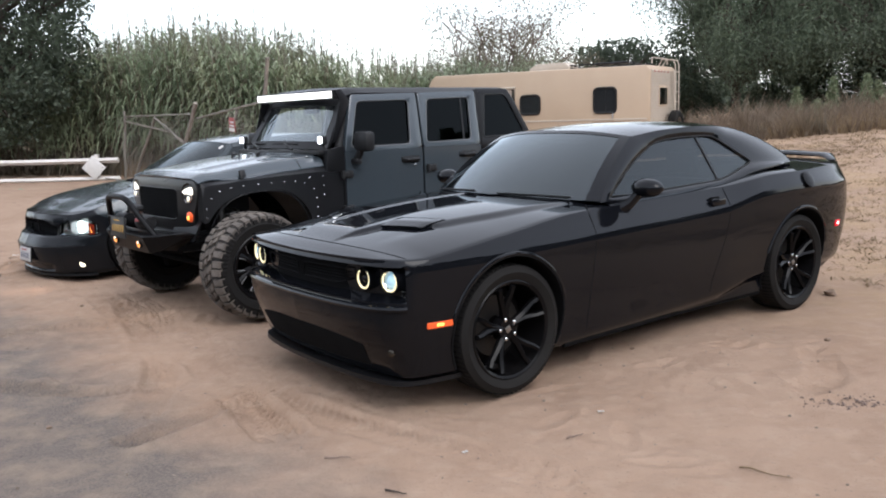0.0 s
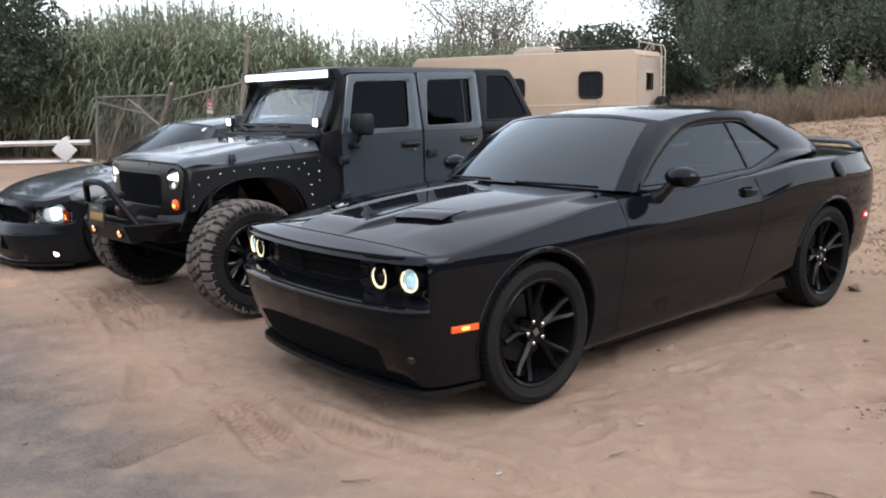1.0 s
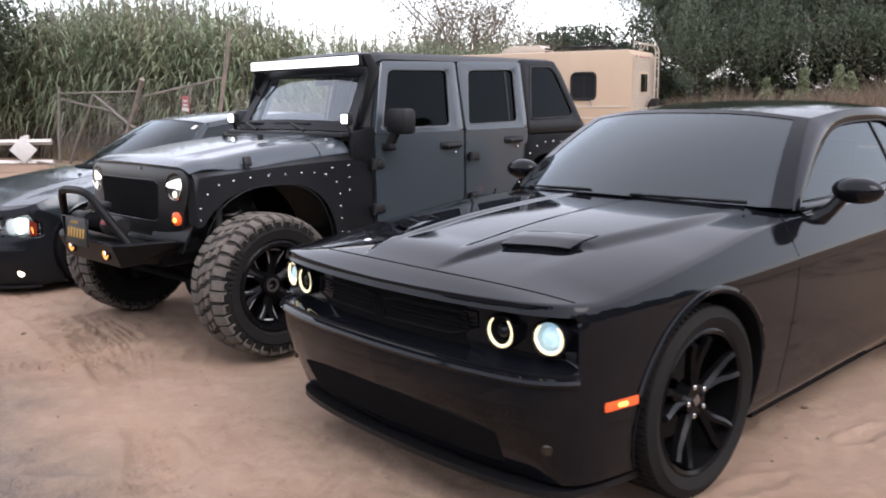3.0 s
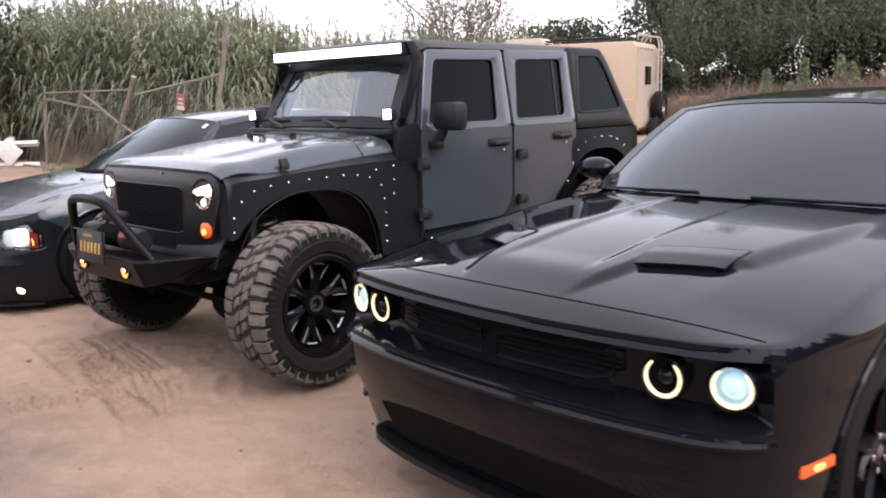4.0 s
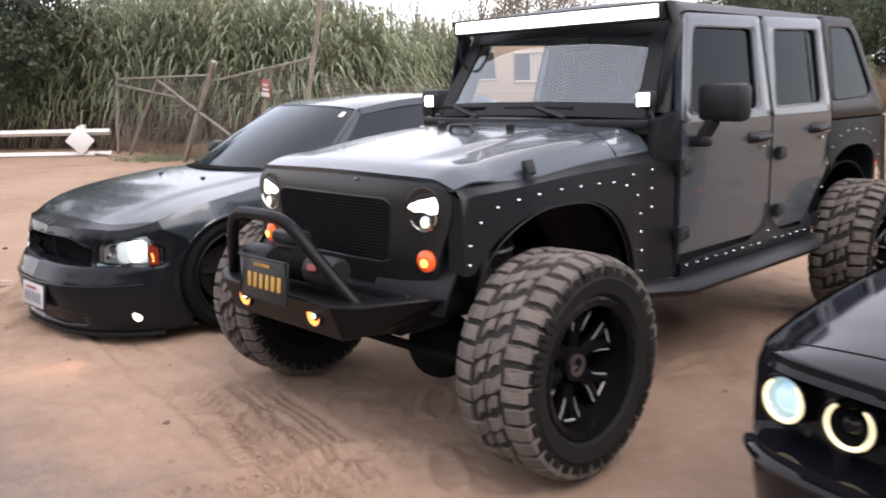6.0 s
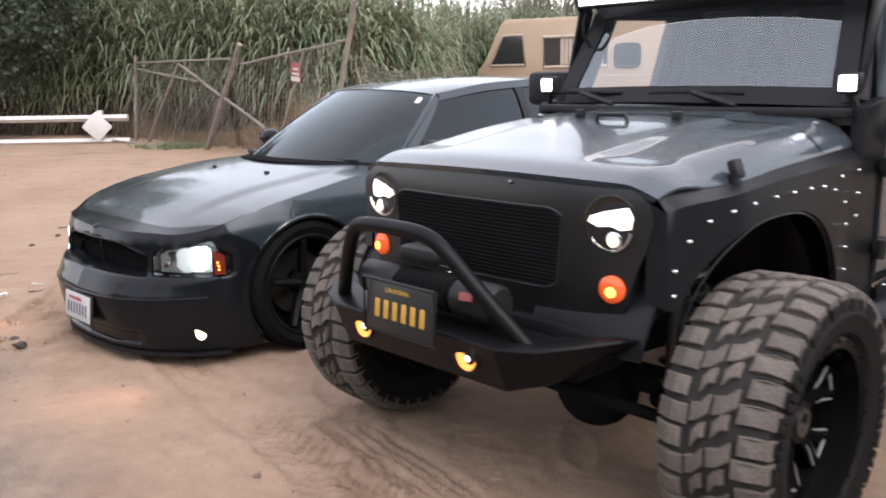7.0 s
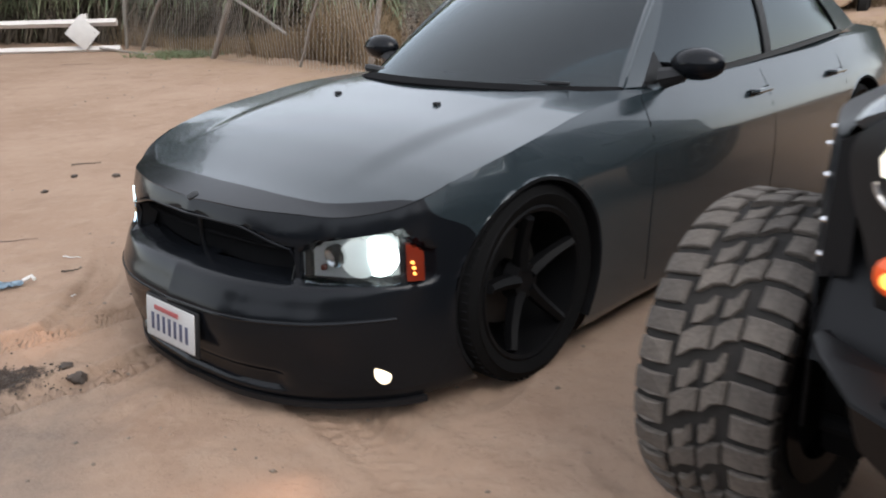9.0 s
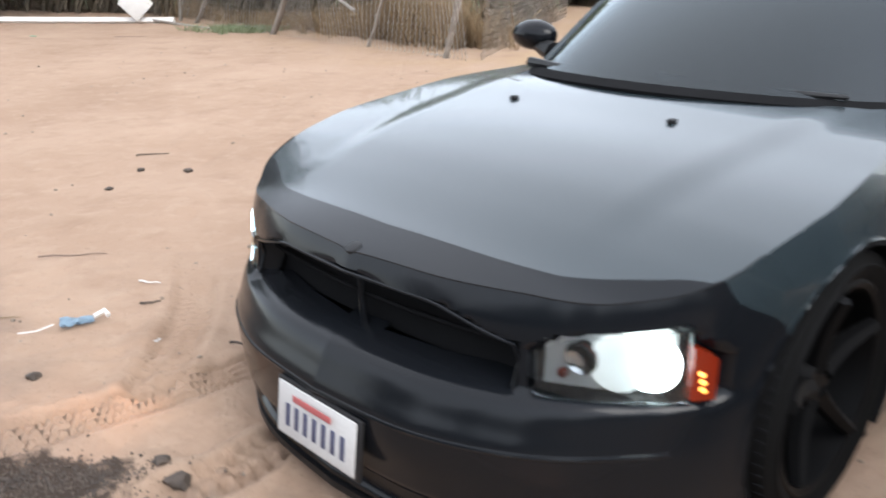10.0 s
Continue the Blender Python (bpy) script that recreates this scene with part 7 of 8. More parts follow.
        y = -0.10 + 0.025 * k
        tube(bm, [(0.60 + 0.048 * math.cos(a), y, 0.765 + 0.048 * math.sin(a)) for a in (2 * math.pi * j / 16 for j in range(16))], 0.010, 5, closed=True)
        part("rope_turn", bm, PIT, winch)
    bm = B()
    box(bm, (0.012, 0.045, 0.025), (0.675, 0.235, 0.795), 0.003, (0, -20, 12))
    part("tag", bm, RED_SIGN, winch)
    bm = B()
    tube(bm, [(0.66, 0.14, 0.85), (0.68, 0.20, 0.862), (0.69, 0.245, 0.85), (0.69, 0.25, 0.83)], [0.004, 0.006, 0.006, 0.003], 6)
    part("hook", bm, CHROME, winch, "chrome winch hook")
    for sd in (1, -1):
        bm = B()
        lathe(bm, [(0.046, 0.0), (0.048, 0.02), (0.040, 0.02), (0.038, 0.0)], 24)
        bm.transform(Matrix.Translation((0.662, 0.235 * sd, 0.618)) @ pose(0, 0, 0, 0, 0, -90))
        fog = part("fog_lamp", bm, PLASTIC, car, "warm lit fog lamp in the bumper")
        bm = B()
        disc(bm, (0.672, 0.235 * sd, 0.618), 0.042, (1, 0, 0), 0.008, 20, 0.004)
        part("lens", bm, AMBER_SOFT, fog, "glowing amber lens")
        bm = B()
        disc(bm, (0.680, 0.235 * sd + 0.018, 0.622), 0.021, (1, 0, 0), 0.006, 14, 0.004)
        part("bulb_cover", bm, PLASTIC, fog)
        bm = B()
        disc(bm, (0.684, 0.235 * sd + 0.016, 0.620), 0.010, (1, 0, 0), 0.008, 12, 0.003)
        part("bulb", bm, LAMP_WARM, fog, "bright warm bulb")
    bm = B()
    box(bm, (0.008, 0.305, 0.155), (0.752, 0.036, 0.737), 0.003, (0, -6, 0))
    plate = part("number_plate", bm, PLATE_BLACK, car, "black plate with yellow print")
    bm = B()
    for k in range(6):
        box(bm, (0.003, 0.021, 0.056), (0.7565, -0.064 + 0.04 * k, 0.727), 0.001, (0, -6, 0))
    part("plate_print", bm, PLATE_YELLOW, plate, "yellow bars in place of the characters")
    words = bpy.data.curves.new("plate_heading", "FONT")
    words.body, words.size, words.align_x, words.align_y, words.extrude = "CALIFORNIA", 0.019, "CENTER", "CENTER", 0.0008
    words.materials.append(PLATE_YELLOW)
    heading = new("plate_heading", words)
    heading.parent = plate
    heading.matrix_basis = pose(0.7625, 0.036, 0.790, 84, 0, 90)
    bm = B()
    ring = [(0.76, y, z) for y, z in ((-0.122, 0.657), (-0.122, 0.817), (0.194, 0.817), (0.194, 0.657))]
    tube(bm, ring, 0.006, 5, closed=True)
    part("plate_frame", bm, PLASTIC, plate)

    # chassis, axle, interior
    bm = B()
    tube(bm, [(0.0, -0.75, R), (0.0, 0.75, R)], 0.05, 12)
    bmesh.ops.create_uvsphere(bm, u_segments=16, v_segments=10, radius=0.145, matrix=pose(0.02, 0.22, R - 0.06))
    part("front_axle", bm, PIT, car)
    bm = B()
    tube(bm, [(0.19, -0.66, R - 0.03), (0.19, 0.66, R - 0.03)], 0.022, 8)
    part("tie_rod", bm, PIT, car)
    bm = B()
    slab(bm, [(0.40, 0.50), (0.44, 0.62), (-0.55, 0.62), (-0.50, 0.50)], "y", -0.36, 0.36, 0.03)
    part("engine_underside", bm, PIT, car)
    bm = B()
    tube(bm, [(-WB, -0.75, R), (-WB, 0.75, R)], 0.05, 12)
    bmesh.ops.create_uvsphere(bm, u_segments=16, v_segments=10, radius=0.15, matrix=pose(-WB, 0, R))
    part("rear_axle", bm, PIT, car)
    bm = B()
    for y in (-0.42, 0.42):
        tube(bm, [(0.45, y, 0.58), (0.2, y, 0.60), (-0.6, y, 0.54), (-2.4, y, 0.54), (-2.9, y, 0.64), (-3.5, y, 0.60)], 0.06, 6)
    box(bm, (2.3, 1.35, 0.06), (-1.85, 0, 0.60))
    part("chassis", bm, PIT, car)
    bm = B()
    slab(bm, [(-0.95, 0.85), (-0.92, 1.20), (-1.05, 1.25), (-1.20, 1.20), (-1.22, 0.85)], "y", -0.66, 0.66, 0.02)
    part("dashboard", bm, INTERIOR, car)
    bm = B()
    tube(bm, [(-1.34 + 0.05 * math.sin(a), 0.35 + 0.18 * math.cos(a), 1.20 + 0.17 * math.sin(a)) for a in (2 * math.pi * k / 24 for k in range(24))], 0.014, 6, closed=True)
    part("steering_wheel", bm, INTERIOR, car)
    for x, y in ((-1.75, 0.35), (-1.75, -0.35), (-2.5, 0.0)):
        bm = B()
        w = 0.24 if x > -2 else 0.58
        slab(bm, [(x + 0.25, 0.75), (x + 0.22, 0.92), (x - 0.15, 0.9), (x - 0.30, 1.40), (x - 0.40, 1.40), (x - 0.3, 0.75)], "y", y - w, y + w, 0.03)
        part("seat", bm, INTERIOR, car)
    bm = B()
    for y in (0.56, -0.56):
        tube(bm, [(-0.98, y * 1.14, 1.28), (-1.17, y * 1.06, 1.68), (-2.8, y, 1.72), (-3.3, y, 1.25)], 0.035, 8)
    tube(bm, [(-1.85, 0.56, 1.71), (-1.85, -0.56, 1.71)], 0.035, 8)
    part("roll_bar", bm, INTERIOR, car, "padded black roll bar")
    bm = B()
    box(bm, (0.03, 0.22, 0.07), (-1.16, 0, 1.62), 0.012)
    part("rear_view_mirror", bm, PLASTIC, car)

    w = mud_wheel(car, R, 0.32, 0.268, (0.01, 0.85, R), 1)
    again(w, pose(0.01, -0.85, R, 0, 47, 180))
    again(w, pose(-WB, 0.85, R, 0, 70, 0))
    again(w, pose(-WB, -0.85, R, 0, 5, 180))
    again(w, pose(-3.70, 0.05, 1.0, 0, 0, 90))
    return car


off_roader()


# ---- dark grey lowered sedan with a black nose cover ----
def sedan():
    car = thing("sedan", pose(-4.005, 9.652, 0, 0, 0, 225.5), "lowered gunmetal four-door sedan with black nose cover, headlamps lit", "car", "parked cars")
    AX, WB, R = -0.085, 3.05, 0.345
    hc = curve((-4.2, 0.93), (-4.05, 0.975), (-3.3, 0.99), (-2.5, 0.965), (-0.9, 0.925), (-0.5, 0.905), (-0.21, 0.868), (0.0, 0.838), (0.2, 0.796), (0.35, 0.755), (0.50, 0.708), (0.58, 0.686), (0.655, 0.663), (0.72, 0.635))
    drop = curve((-4.2, 0.06), (-2.6, 0.05), (-0.9, 0.045), (-0.27, 0.03), (0.0, 0.03), (0.2, 0.032), (0.35, 0.048), (0.50, 0.075), (0.72, 0.03))

    def height(x, y):
        return hc(x) - drop(x) * (abs(y) / 0.85) ** 2.4
    front = curve((0.05, 0.07), (0.10, 0.04), (0.22, 0.015), (0.30, 0.002), (0.345, 0.0), (0.40, 0.022), (0.45, 0.050), (0.475, 0.088), (0.52, 0.094), (0.60, 0.104), (0.64, 0.118), (0.70, 0.15))
    side = curve((0.06, 0.055), (0.12, 0.025), (0.25, 0.012), (0.40, 0.006), (0.55, 0.0), (0.66, 0.004), (0.74, 0.025), (0.82, 0.06), (0.89, 0.10), (0.97, 0.15))
    rear = curve((0.1, 0.15), (0.3, 0.04), (0.5, 0.0), (0.75, 0.03), (0.97, 0.08))
    bottom = curve((-4.2, 0.18), (-3.5, 0.10), (-0.6, 0.085), (0.4, 0.075), (0.77, 0.07))

    def lamp_top(y):
        return 0.582 + 0.17 * (y - 0.5) - 0.024 * step(0.56, 0.51, y) - 0.085 * min(1, max(0, (y - 0.745) / 0.07))

    def lamp_zone(x, y, z):
        lo, hi = 0.468, lamp_top(y)
        return step(0.505, 0.52, y) * step(lo - 0.006, lo + 0.006, z) * step(hi + 0.006, hi - 0.006, z) * step(0.33, 0.36, x)

    def dents(x, y, z):
        if x < 0.25:
            return 0
        gtop = 0.618 - 0.05 * step(0.25, 0.50, y)
        k = 0.10 * step(0.458, 0.472, z) * step(gtop, gtop - 0.014, z) * step(0.485, 0.465, y)
        k += 0.05 * lamp_zone(x, y, z)
        k += 0.022 * step(0.10, 0.12, z) * step(0.19, 0.16, z) * step(0.50, 0.42, y)
        return k
    S = Shell([(0.790, 0), (0.762, 0.3), (0.675, 0.53), (0.55, 0.685), (0.39, 0.80), (0.14, 0.872), (-0.1, 0.895), (-0.8, 0.89), (-1.6, 0.89), (-2.4, 0.90), (-3.1, 0.905), (-3.6, 0.875), (-3.95, 0.78), (-4.12, 0.5), (-4.15, 0)],
              front, side, rear, bottom, height, n=320, dents=dents)
    arches = ((AX, R, 0.368), (AX - WB, R + 0.01, 0.378))
    cut = S.near(0.26)
    edge = curve((0.05, 0.20), (0.56, 0.20), (0.711, 0.346), (0.9, 0.40))

    def slant(i, z):
        """Leans the cover's rear edge from the lamp's upper corner down to the wheel arch."""
        pitch = (S.P[cut - 6].x - S.P[cut + 6].x) / 12
        return i + (S.P[cut].x - edge(z)) / pitch * max(0, 1 - abs(i - cut) / 16)

    def mouth(x, y, z):
        return x > 0.3 and 0.468 < z < 0.606 - 0.05 * step(0.25, 0.50, abs(y)) and abs(y) < 0.468
    for sd in (1, -1):
        bm = B()
        S.wall(bm, 64, arches, sd, 0, cut, mouth, slant)
        part("nose_cover", bm, NOSE_VINYL, car, "black vinyl over the bumper and lamp surrounds", 50)
        bm = B()
        S.wall(bm, 64, arches, sd, cut, None, None, slant)
        part("body_side", bm, GUNMETAL, car, "", 50)
        for ax, az, r in arches:
            bm = B()
            arch_liner(bm, ax, az, r, lambda x, z: S.flank(x, z).y * sd, 0.40, 0.004, -35, 215)
            part("wheel_arch", bm, PIT, car, "dark wheel arch")
    ih, idk = S.near(-0.95), S.near(-3.35)

    def hood(x, y, edge):
        a = abs(y)
        w = 0.50 + 0.10 * step(0.5, -0.8, x)
        return 0.010 * step(w + 0.05, w - 0.06, a) * step(0.50, 0.15, x)
    bm = B()
    S.lid(bm, 64, 0, ih, hood)
    part("hood", bm, GUNMETAL, car, "gunmetal hood with raised middle", 50)
    bm = B()
    S.lid(bm, 40, idk, S.n - 1)
    part("trunk_lid", bm, GUNMETAL, car, "", 50)
    # vinyl over the hood's leading edge
    nose = [p for p in S.top[: S.near(0.27) + 1]]

    def x_at(y):
        y = min(abs(y), nose[-1][1])
        for a, b in zip(nose, nose[1:]):
            if a[1] <= y <= b[1]:
                return a[0] + (b[0] - a[0]) * (y - a[1]) / max(1e-6, b[1] - a[1])
        return nose[-1][0]

    back = curve((0.0, 0.542), (0.30, 0.530), (0.49, 0.502), (0.51, 0.494), (0.56, 0.470), (0.60, 0.448), (0.66, 0.415), (0.72, 0.383), (0.78, 0.363), (0.83, 0.346))

    def seam(y):
        return back(abs(y))
    ymax = nose[-1][1]

    def cover(s, t):
        y = ymax * (2 * s - 1)
        xf = x_at(y)
        xs = min(seam(y), xf - 0.002)
        x = xf + (xs - xf) * t
        return Vector((x, y, height(x, y) + hood(x, y, 1)))
    bm = B()
    sheet(bm, cover, 110, 10, 0.008, 0.003)
    part("hood_edge_cover", bm, NOSE_VINYL, car, "black vinyl along the hood's leading edge", 50)
    bm = B()
    disc(bm, (0.648, 0, height(0.648, 0) - 0.003), 0.020, (0.45, 0, 1.0), 0.008, 20, 0.003)
    part("nose_badge", bm, PLASTIC, car, "small dark round emblem")
    for sd in (1, -1):
        bm = B()
        rows = []
        for i in range(ih, idk + 1):
            x, y, z = S.top[i]
            rows.append([bm.verts.new(c) for c in ((x, y * sd, z), (x, (y - 0.03) * sd, z + 0.012), (x, (y - 0.075) * sd, z + 0.016), (x, (y - 0.13) * sd, z - 0.03))])
        for a, b in zip(rows, rows[1:]):
            for k in range(3):
                bm.faces.new((a[k], a[k + 1], b[k + 1], b[k]))
        bmesh.ops.recalc_face_normals(bm, faces=bm.faces[:])
        part("belt_shelf", bm, GUNMETAL, car, "", 60)
    # greenhouse
    wsb = line((-0.88, -0.70, 0.892), (-0.60, -0.45, 0.915), (-0.50, 0, 0.922), (-0.60, 0.45, 0.915), (-0.88, 0.70, 0.892))
    wst = line((-1.36, -0.565, 1.285), (-1.26, -0.3, 1.318), (-1.23, 0, 1.326), (-1.26, 0.3, 1.318), (-1.36, 0.565, 1.285))
    W = ruled(wsb, wst, 0.022, (0.4, 0, 0.8))
    bm = B()
    sheet(bm, W, 24, 12, 0.006, 0.0, (0.014, 0.986), (0.0, 0.98))
    part("windshield", bm, SEDAN_SCREEN, car, "tinted windshield with a small sticker", 60)
    bm = B()
    sheet(bm, W, 2, 2, 0.002, 0.003, (0.905, 0.932), (0.83, 0.92))
    part("sticker", bm, PAPER, car, "small white windshield sticker")
    rwb = line((-3.46, 0.66, 0.985), (-3.66, 0.3, 1.01), (-3.69, 0, 1.015), (-3.66, -0.3, 1.01), (-3.46, -0.66, 0.985))
    rwt = line((-2.90, 0.55, 1.305), (-2.97, 0.3, 1.345), (-2.98, 0, 1.35), (-2.97, -0.3, 1.345), (-2.90, -0.55, 1.305))
    RW = ruled(rwb, rwt, 0.02, (-0.3, 0, 0.9))
    bm = B()
    sheet(bm, RW, 20, 10, 0.006)
    part("rear_window", bm, DARK_TINT, car, "dark rear window", 60)
    rail_l = line((-1.36, 0.565, 1.285), (-1.75, 0.60, 1.338), (-2.25, 0.605, 1.358), (-2.60, 0.585, 1.345), (-2.90, 0.55, 1.305))

    def roof(s, t):
        e = Vector(rail_l(t))
        a, b = Vector(wst(0.5)), Vector(rwt(0.5))
        zc = a.z + (b.z - a.z) * t + 0.055 * math.sin(math.pi * t)
        u = abs(2 * s - 1)
        xc = a.x + (b.x - a.x) * t
        return Vector((xc + (e.x - xc) * u ** 2, (2 * s - 1) * e.y, zc + (e.z - zc) * u ** 2.6))
    bm = B()
    sheet(bm, roof, 28, 18, 0.02)
    part("roof", bm, GUNMETAL, car, "gunmetal roof", 60)
    belt = line((-0.90, 0.735, 0.895), (-1.4, 0.755, 0.905), (-2.2, 0.76, 0.93), (-2.9, 0.745, 0.965), (-3.46, 0.68, 0.985))
    G = ruled(belt, rail_l, 0.02, (0, 1, 0.2))
    for sd in (1, -1):
        Q = G if sd > 0 else mirror_y(G)
        bm = B()
        sheet(bm, Q, 26, 10, 0.005, -0.006, (0.012, 0.86) if sd > 0 else (0.14, 0.988))
        part("side_window", bm, DARK_TINT, car, "dark tinted side glass", 60)
        bm = B()
        sheet(bm, Q, 8, 10, 0.012, 0.004, (0.85, 1.0) if sd > 0 else (0.0, 0.15))
        part("rear_pillar", bm, GUNMETAL, car, "", 60)
        bm = B()
        topr = [Vector(G(0.0 + 0.86 * k / 24, 0.965)) for k in range(25)]
        ribbon(bm, [(p.x, p.y * sd, p.z) for p in topr], (0, sd, 0.3), 0.05, 0.010)
        part("roof_rail", bm, GUNMETAL, car)
        bm = B()
        low = [Vector(G(0.02 + 0.84 * k / 24, 0.015)) for k in range(25)]
        ribbon(bm, [(p.x, p.y * sd, p.z) for p in low], (0, sd, 0.25), 0.022, 0.010)
        part("window_trim", bm, PLASTIC, car, "black window moulding")
        bm = B()
        ribbon(bm, [(p.x, p.y * sd, p.z) for p in (Vector(G(0.455, k / 6)) for k in range(7))], (0, sd, 0.2), 0.07, 0.004)
        part("door_pillar", bm, PLASTIC, car)
        bm = B()
        tube(bm, [(p.x, p.y * sd, p.z) for p in (Vector(wsb(0.988)).lerp(Vector(wst(0.988)), k / 10) + Vector((0.2, 0, 0.4)) * (0.022 * 4 * k / 10 * (1 - k / 10)) for k in range(11))], 0.017, 8)
        part("windshield_pillar", bm, GUNMETAL, car)
        bm = B()
        gap = ruled(lambda u: Vector(wsb(0.986)).lerp(Vector(wst(0.986)), u), lambda u: Vector(G(0.014, u)))
        sheet(bm, gap if sd > 0 else mirror_y(gap), 12, 3, 0.012, 0.004)
        bmesh.ops.recalc_face_normals(bm, faces=bm.faces[:])
        part("pillar_panel", bm, GUNMETAL, car, "", 60)
        bm = B()
        sail = ruled(lambda u: Vector(G(0.014 + 0.075 * u, 0.0)), lambda u: Vector(G(0.014 + 0.075 * u, 0.02 + 0.30 * (1 - u))))
        sheet(bm, sail if sd > 0 else mirror_y(sail), 6, 6, 0.006, 0.004)
        bmesh.ops.recalc_face_normals(bm, faces=bm.faces[:])
        part("mirror_sail", bm, PLASTIC, car, "black corner piece at the mirror foot", 60)
        # mirror
        bm = B()
        tube(bm, [(-1.03, 0.77 * sd, 0.925), (-1.05, 0.86 * sd, 0.945)], [0.045, 0.03], 8)
        mir = part("door_mirror", bm, PLASTIC, car, "dark door mirror")
        bm = B()
        bmesh.ops.create_uvsphere(bm, u_segments=20, v_segments=12, radius=1, matrix=pose(-1.07, 0.905 * sd, 0.985) @ Matrix.Diagonal((0.075, 0.112, 0.064, 1)))
        for v in bm.verts:
            v.co.x = max(v.co.x, -1.09)
        part("mirror_shell", bm, NOSE_VINYL, mir)
        # doors
        for hx, nm in ((-1.80, "front"), (-2.72, "rear")):
            p = S.flank(hx, 0.80)
            bm = B()
            tube(bm, [(hx - 0.09, (p.y + 0.004) * sd, 0.80), (hx - 0.07, (p.y + 0.03) * sd, 0.80), (hx + 0.07, (p.y + 0.03) * sd, 0.80), (hx + 0.09, (p.y + 0.004) * sd, 0.80)], 0.013, 8)
            part("door_handle", bm, GUNMETAL, car)
        for x0 in (-0.80, -1.93, -2.86):
            bm = B()
            pts = []
            for k in range(15):
                z = 0.16 + 0.72 * k / 14
                q = S.flank(x0 - (0.03 if x0 > -1 else -0.03) * step(0.4, 0.9, z), z)
                pts.append((q.x, q.y * sd, q.z))
            ribbon(bm, pts, (0, sd, 0.1), 0.006, 0.0006)
            part("door_seam", bm, PIT, car, "", 0)
        # headlamp
        i0 = min(range(S.n), key=lambda i: abs(S.ring(i, 0.55)[1] - 0.515) + (9 if S.P[i].x < 0.3 else 0))
        i1 = S.near(0.365)

        def lens(s, t, i0=i0, i1=i1):
            k = i0 + (i1 - i0) * (s if sd > 0 else 1 - s)
            a, f = int(k), k - int(k)
            y = S.ring(a, 0.55)[1]
            z0, z1 = 0.468, lamp_top(y)
            z = z0 + (z1 - z0) * t
            p = Vector(S.ring(a, z)).lerp(Vector(S.ring(min(a + 1, S.n - 1), z)), f)
            return Vector((p.x, p.y * sd, p.z))
        # the outline runs front to side, so the first corner is inboard
        bm = B()
        sheet(bm, lens, 24, 8, 0.004, 0.002, (0.0, 0.84) if sd > 0 else (0.16, 1.0))
        lamp = part("headlamp", bm, LENS, car, "clear headlamp, low beam lit", 60)
        bm = B()
        sheet(bm, lens, 8, 8, 0.03, 0.001, (0.86, 1.0) if sd > 0 else (0.0, 0.14), (0.02, 0.86))
        amb = part("side_marker", bm, AMBER_DARK, lamp, "red-amber corner marker", 60)

        def inside(frac, z, back):
            p = lens(frac if sd > 0 else 1 - frac, z)
            return Vector((p.x - back, p.y, p.z))
        bm = B()
        sheet(bm, lens, 24, 8, 0.004, -0.046, (0.02, 0.80) if sd > 0 else (0.20, 0.98), (0.04, 0.96))
        part("reflector", bm, BOWL_GREY, lamp, "pale grey lamp bowl", 60)
        nrm = Vector((0.88, 0.45 * sd, 0.02))
        # the bowl is no lamp: its glow stands in for the reflected beam
        bm = B()
        disc(bm, inside(0.40, 0.52, 0.044), 0.062, nrm, 0.012, 28, 0.010)
        part("lit_bowl", bm, BOWL_GLARE, lamp, "inner bowl that glows in place of the beam's reflection")
        bm = B()
        disc(bm, inside(0.58, 0.54, 0.034), 0.060, nrm, 0.018, 28, 0.012)
        part("low_beam", bm, LAMP_WHITE, lamp, "bright white low beam")
        bm = B()
        disc(bm, inside(0.20, 0.62, 0.046), 0.036, (0.95, 0.25 * sd, 0), 0.016, 24, -0.008)
        part("high_beam", bm, REFLECTOR, lamp)
        bm = B()
        disc(bm, inside(0.10, 0.35, 0.04), 0.010, (0.95, 0.2 * sd, 0), 0.012, 14, 0.006)
        part("turn_bulb", bm, AMBER_DARK, lamp)
        for fr, zz in ((0.92, 0.22), (0.915, 0.36), (0.905, 0.50)):
            bm = B()
            disc(bm, inside(fr, zz, 0.0), 0.0055, (0.5, 0.85 * sd, 0), 0.006, 8, 0.003)
            part("marker_bulb", bm, AMBER_HOT, amb)
        # fog lamp
        i = min(range(S.n), key=lambda k: abs(S.ring(k, 0.175)[1] - 0.708) + (9 if S.P[k].x < 0.3 else 0))
        p = Vector(S.ring(i, 0.178))
        bm = B()
        disc(bm, (p.x - 0.012, p.y * sd, 0.178), 0.030, (S.N[i].x, S.N[i].y * sd, 0), 0.014, 20, 0.004)
        for v in bm.verts:
            u, w = v.co.y - p.y * sd, v.co.z - 0.178
            v.co.y, v.co.z = p.y * sd + u * 0.62 - w * 0.35 * sd, 0.178 + w
        fog = part("fog_lamp", bm, FOG_WHITE, car, "small lit fog lamp")
    # grille: cross bars in a dark mouth
    bm = B()
    slab(bm, [(0.54, -0.50), (0.575, -0.25), (0.585, 0), (0.575, 0.25), (0.54, 0.50), (0.40, 0.50), (0.40, -0.50)], "z", 0.455, 0.60)
    part("grille_recess", bm, PIT, car)
    bm = B()
    tube(bm, [(0.625, 0, 0.455), (0.632, 0, 0.54), (0.63, 0, 0.615)], [0.010, 0.008, 0.014], 8)
    part("grille_post", bm, NOSE_VINYL, car, "upright bar of the cross grille")
    bm = B()
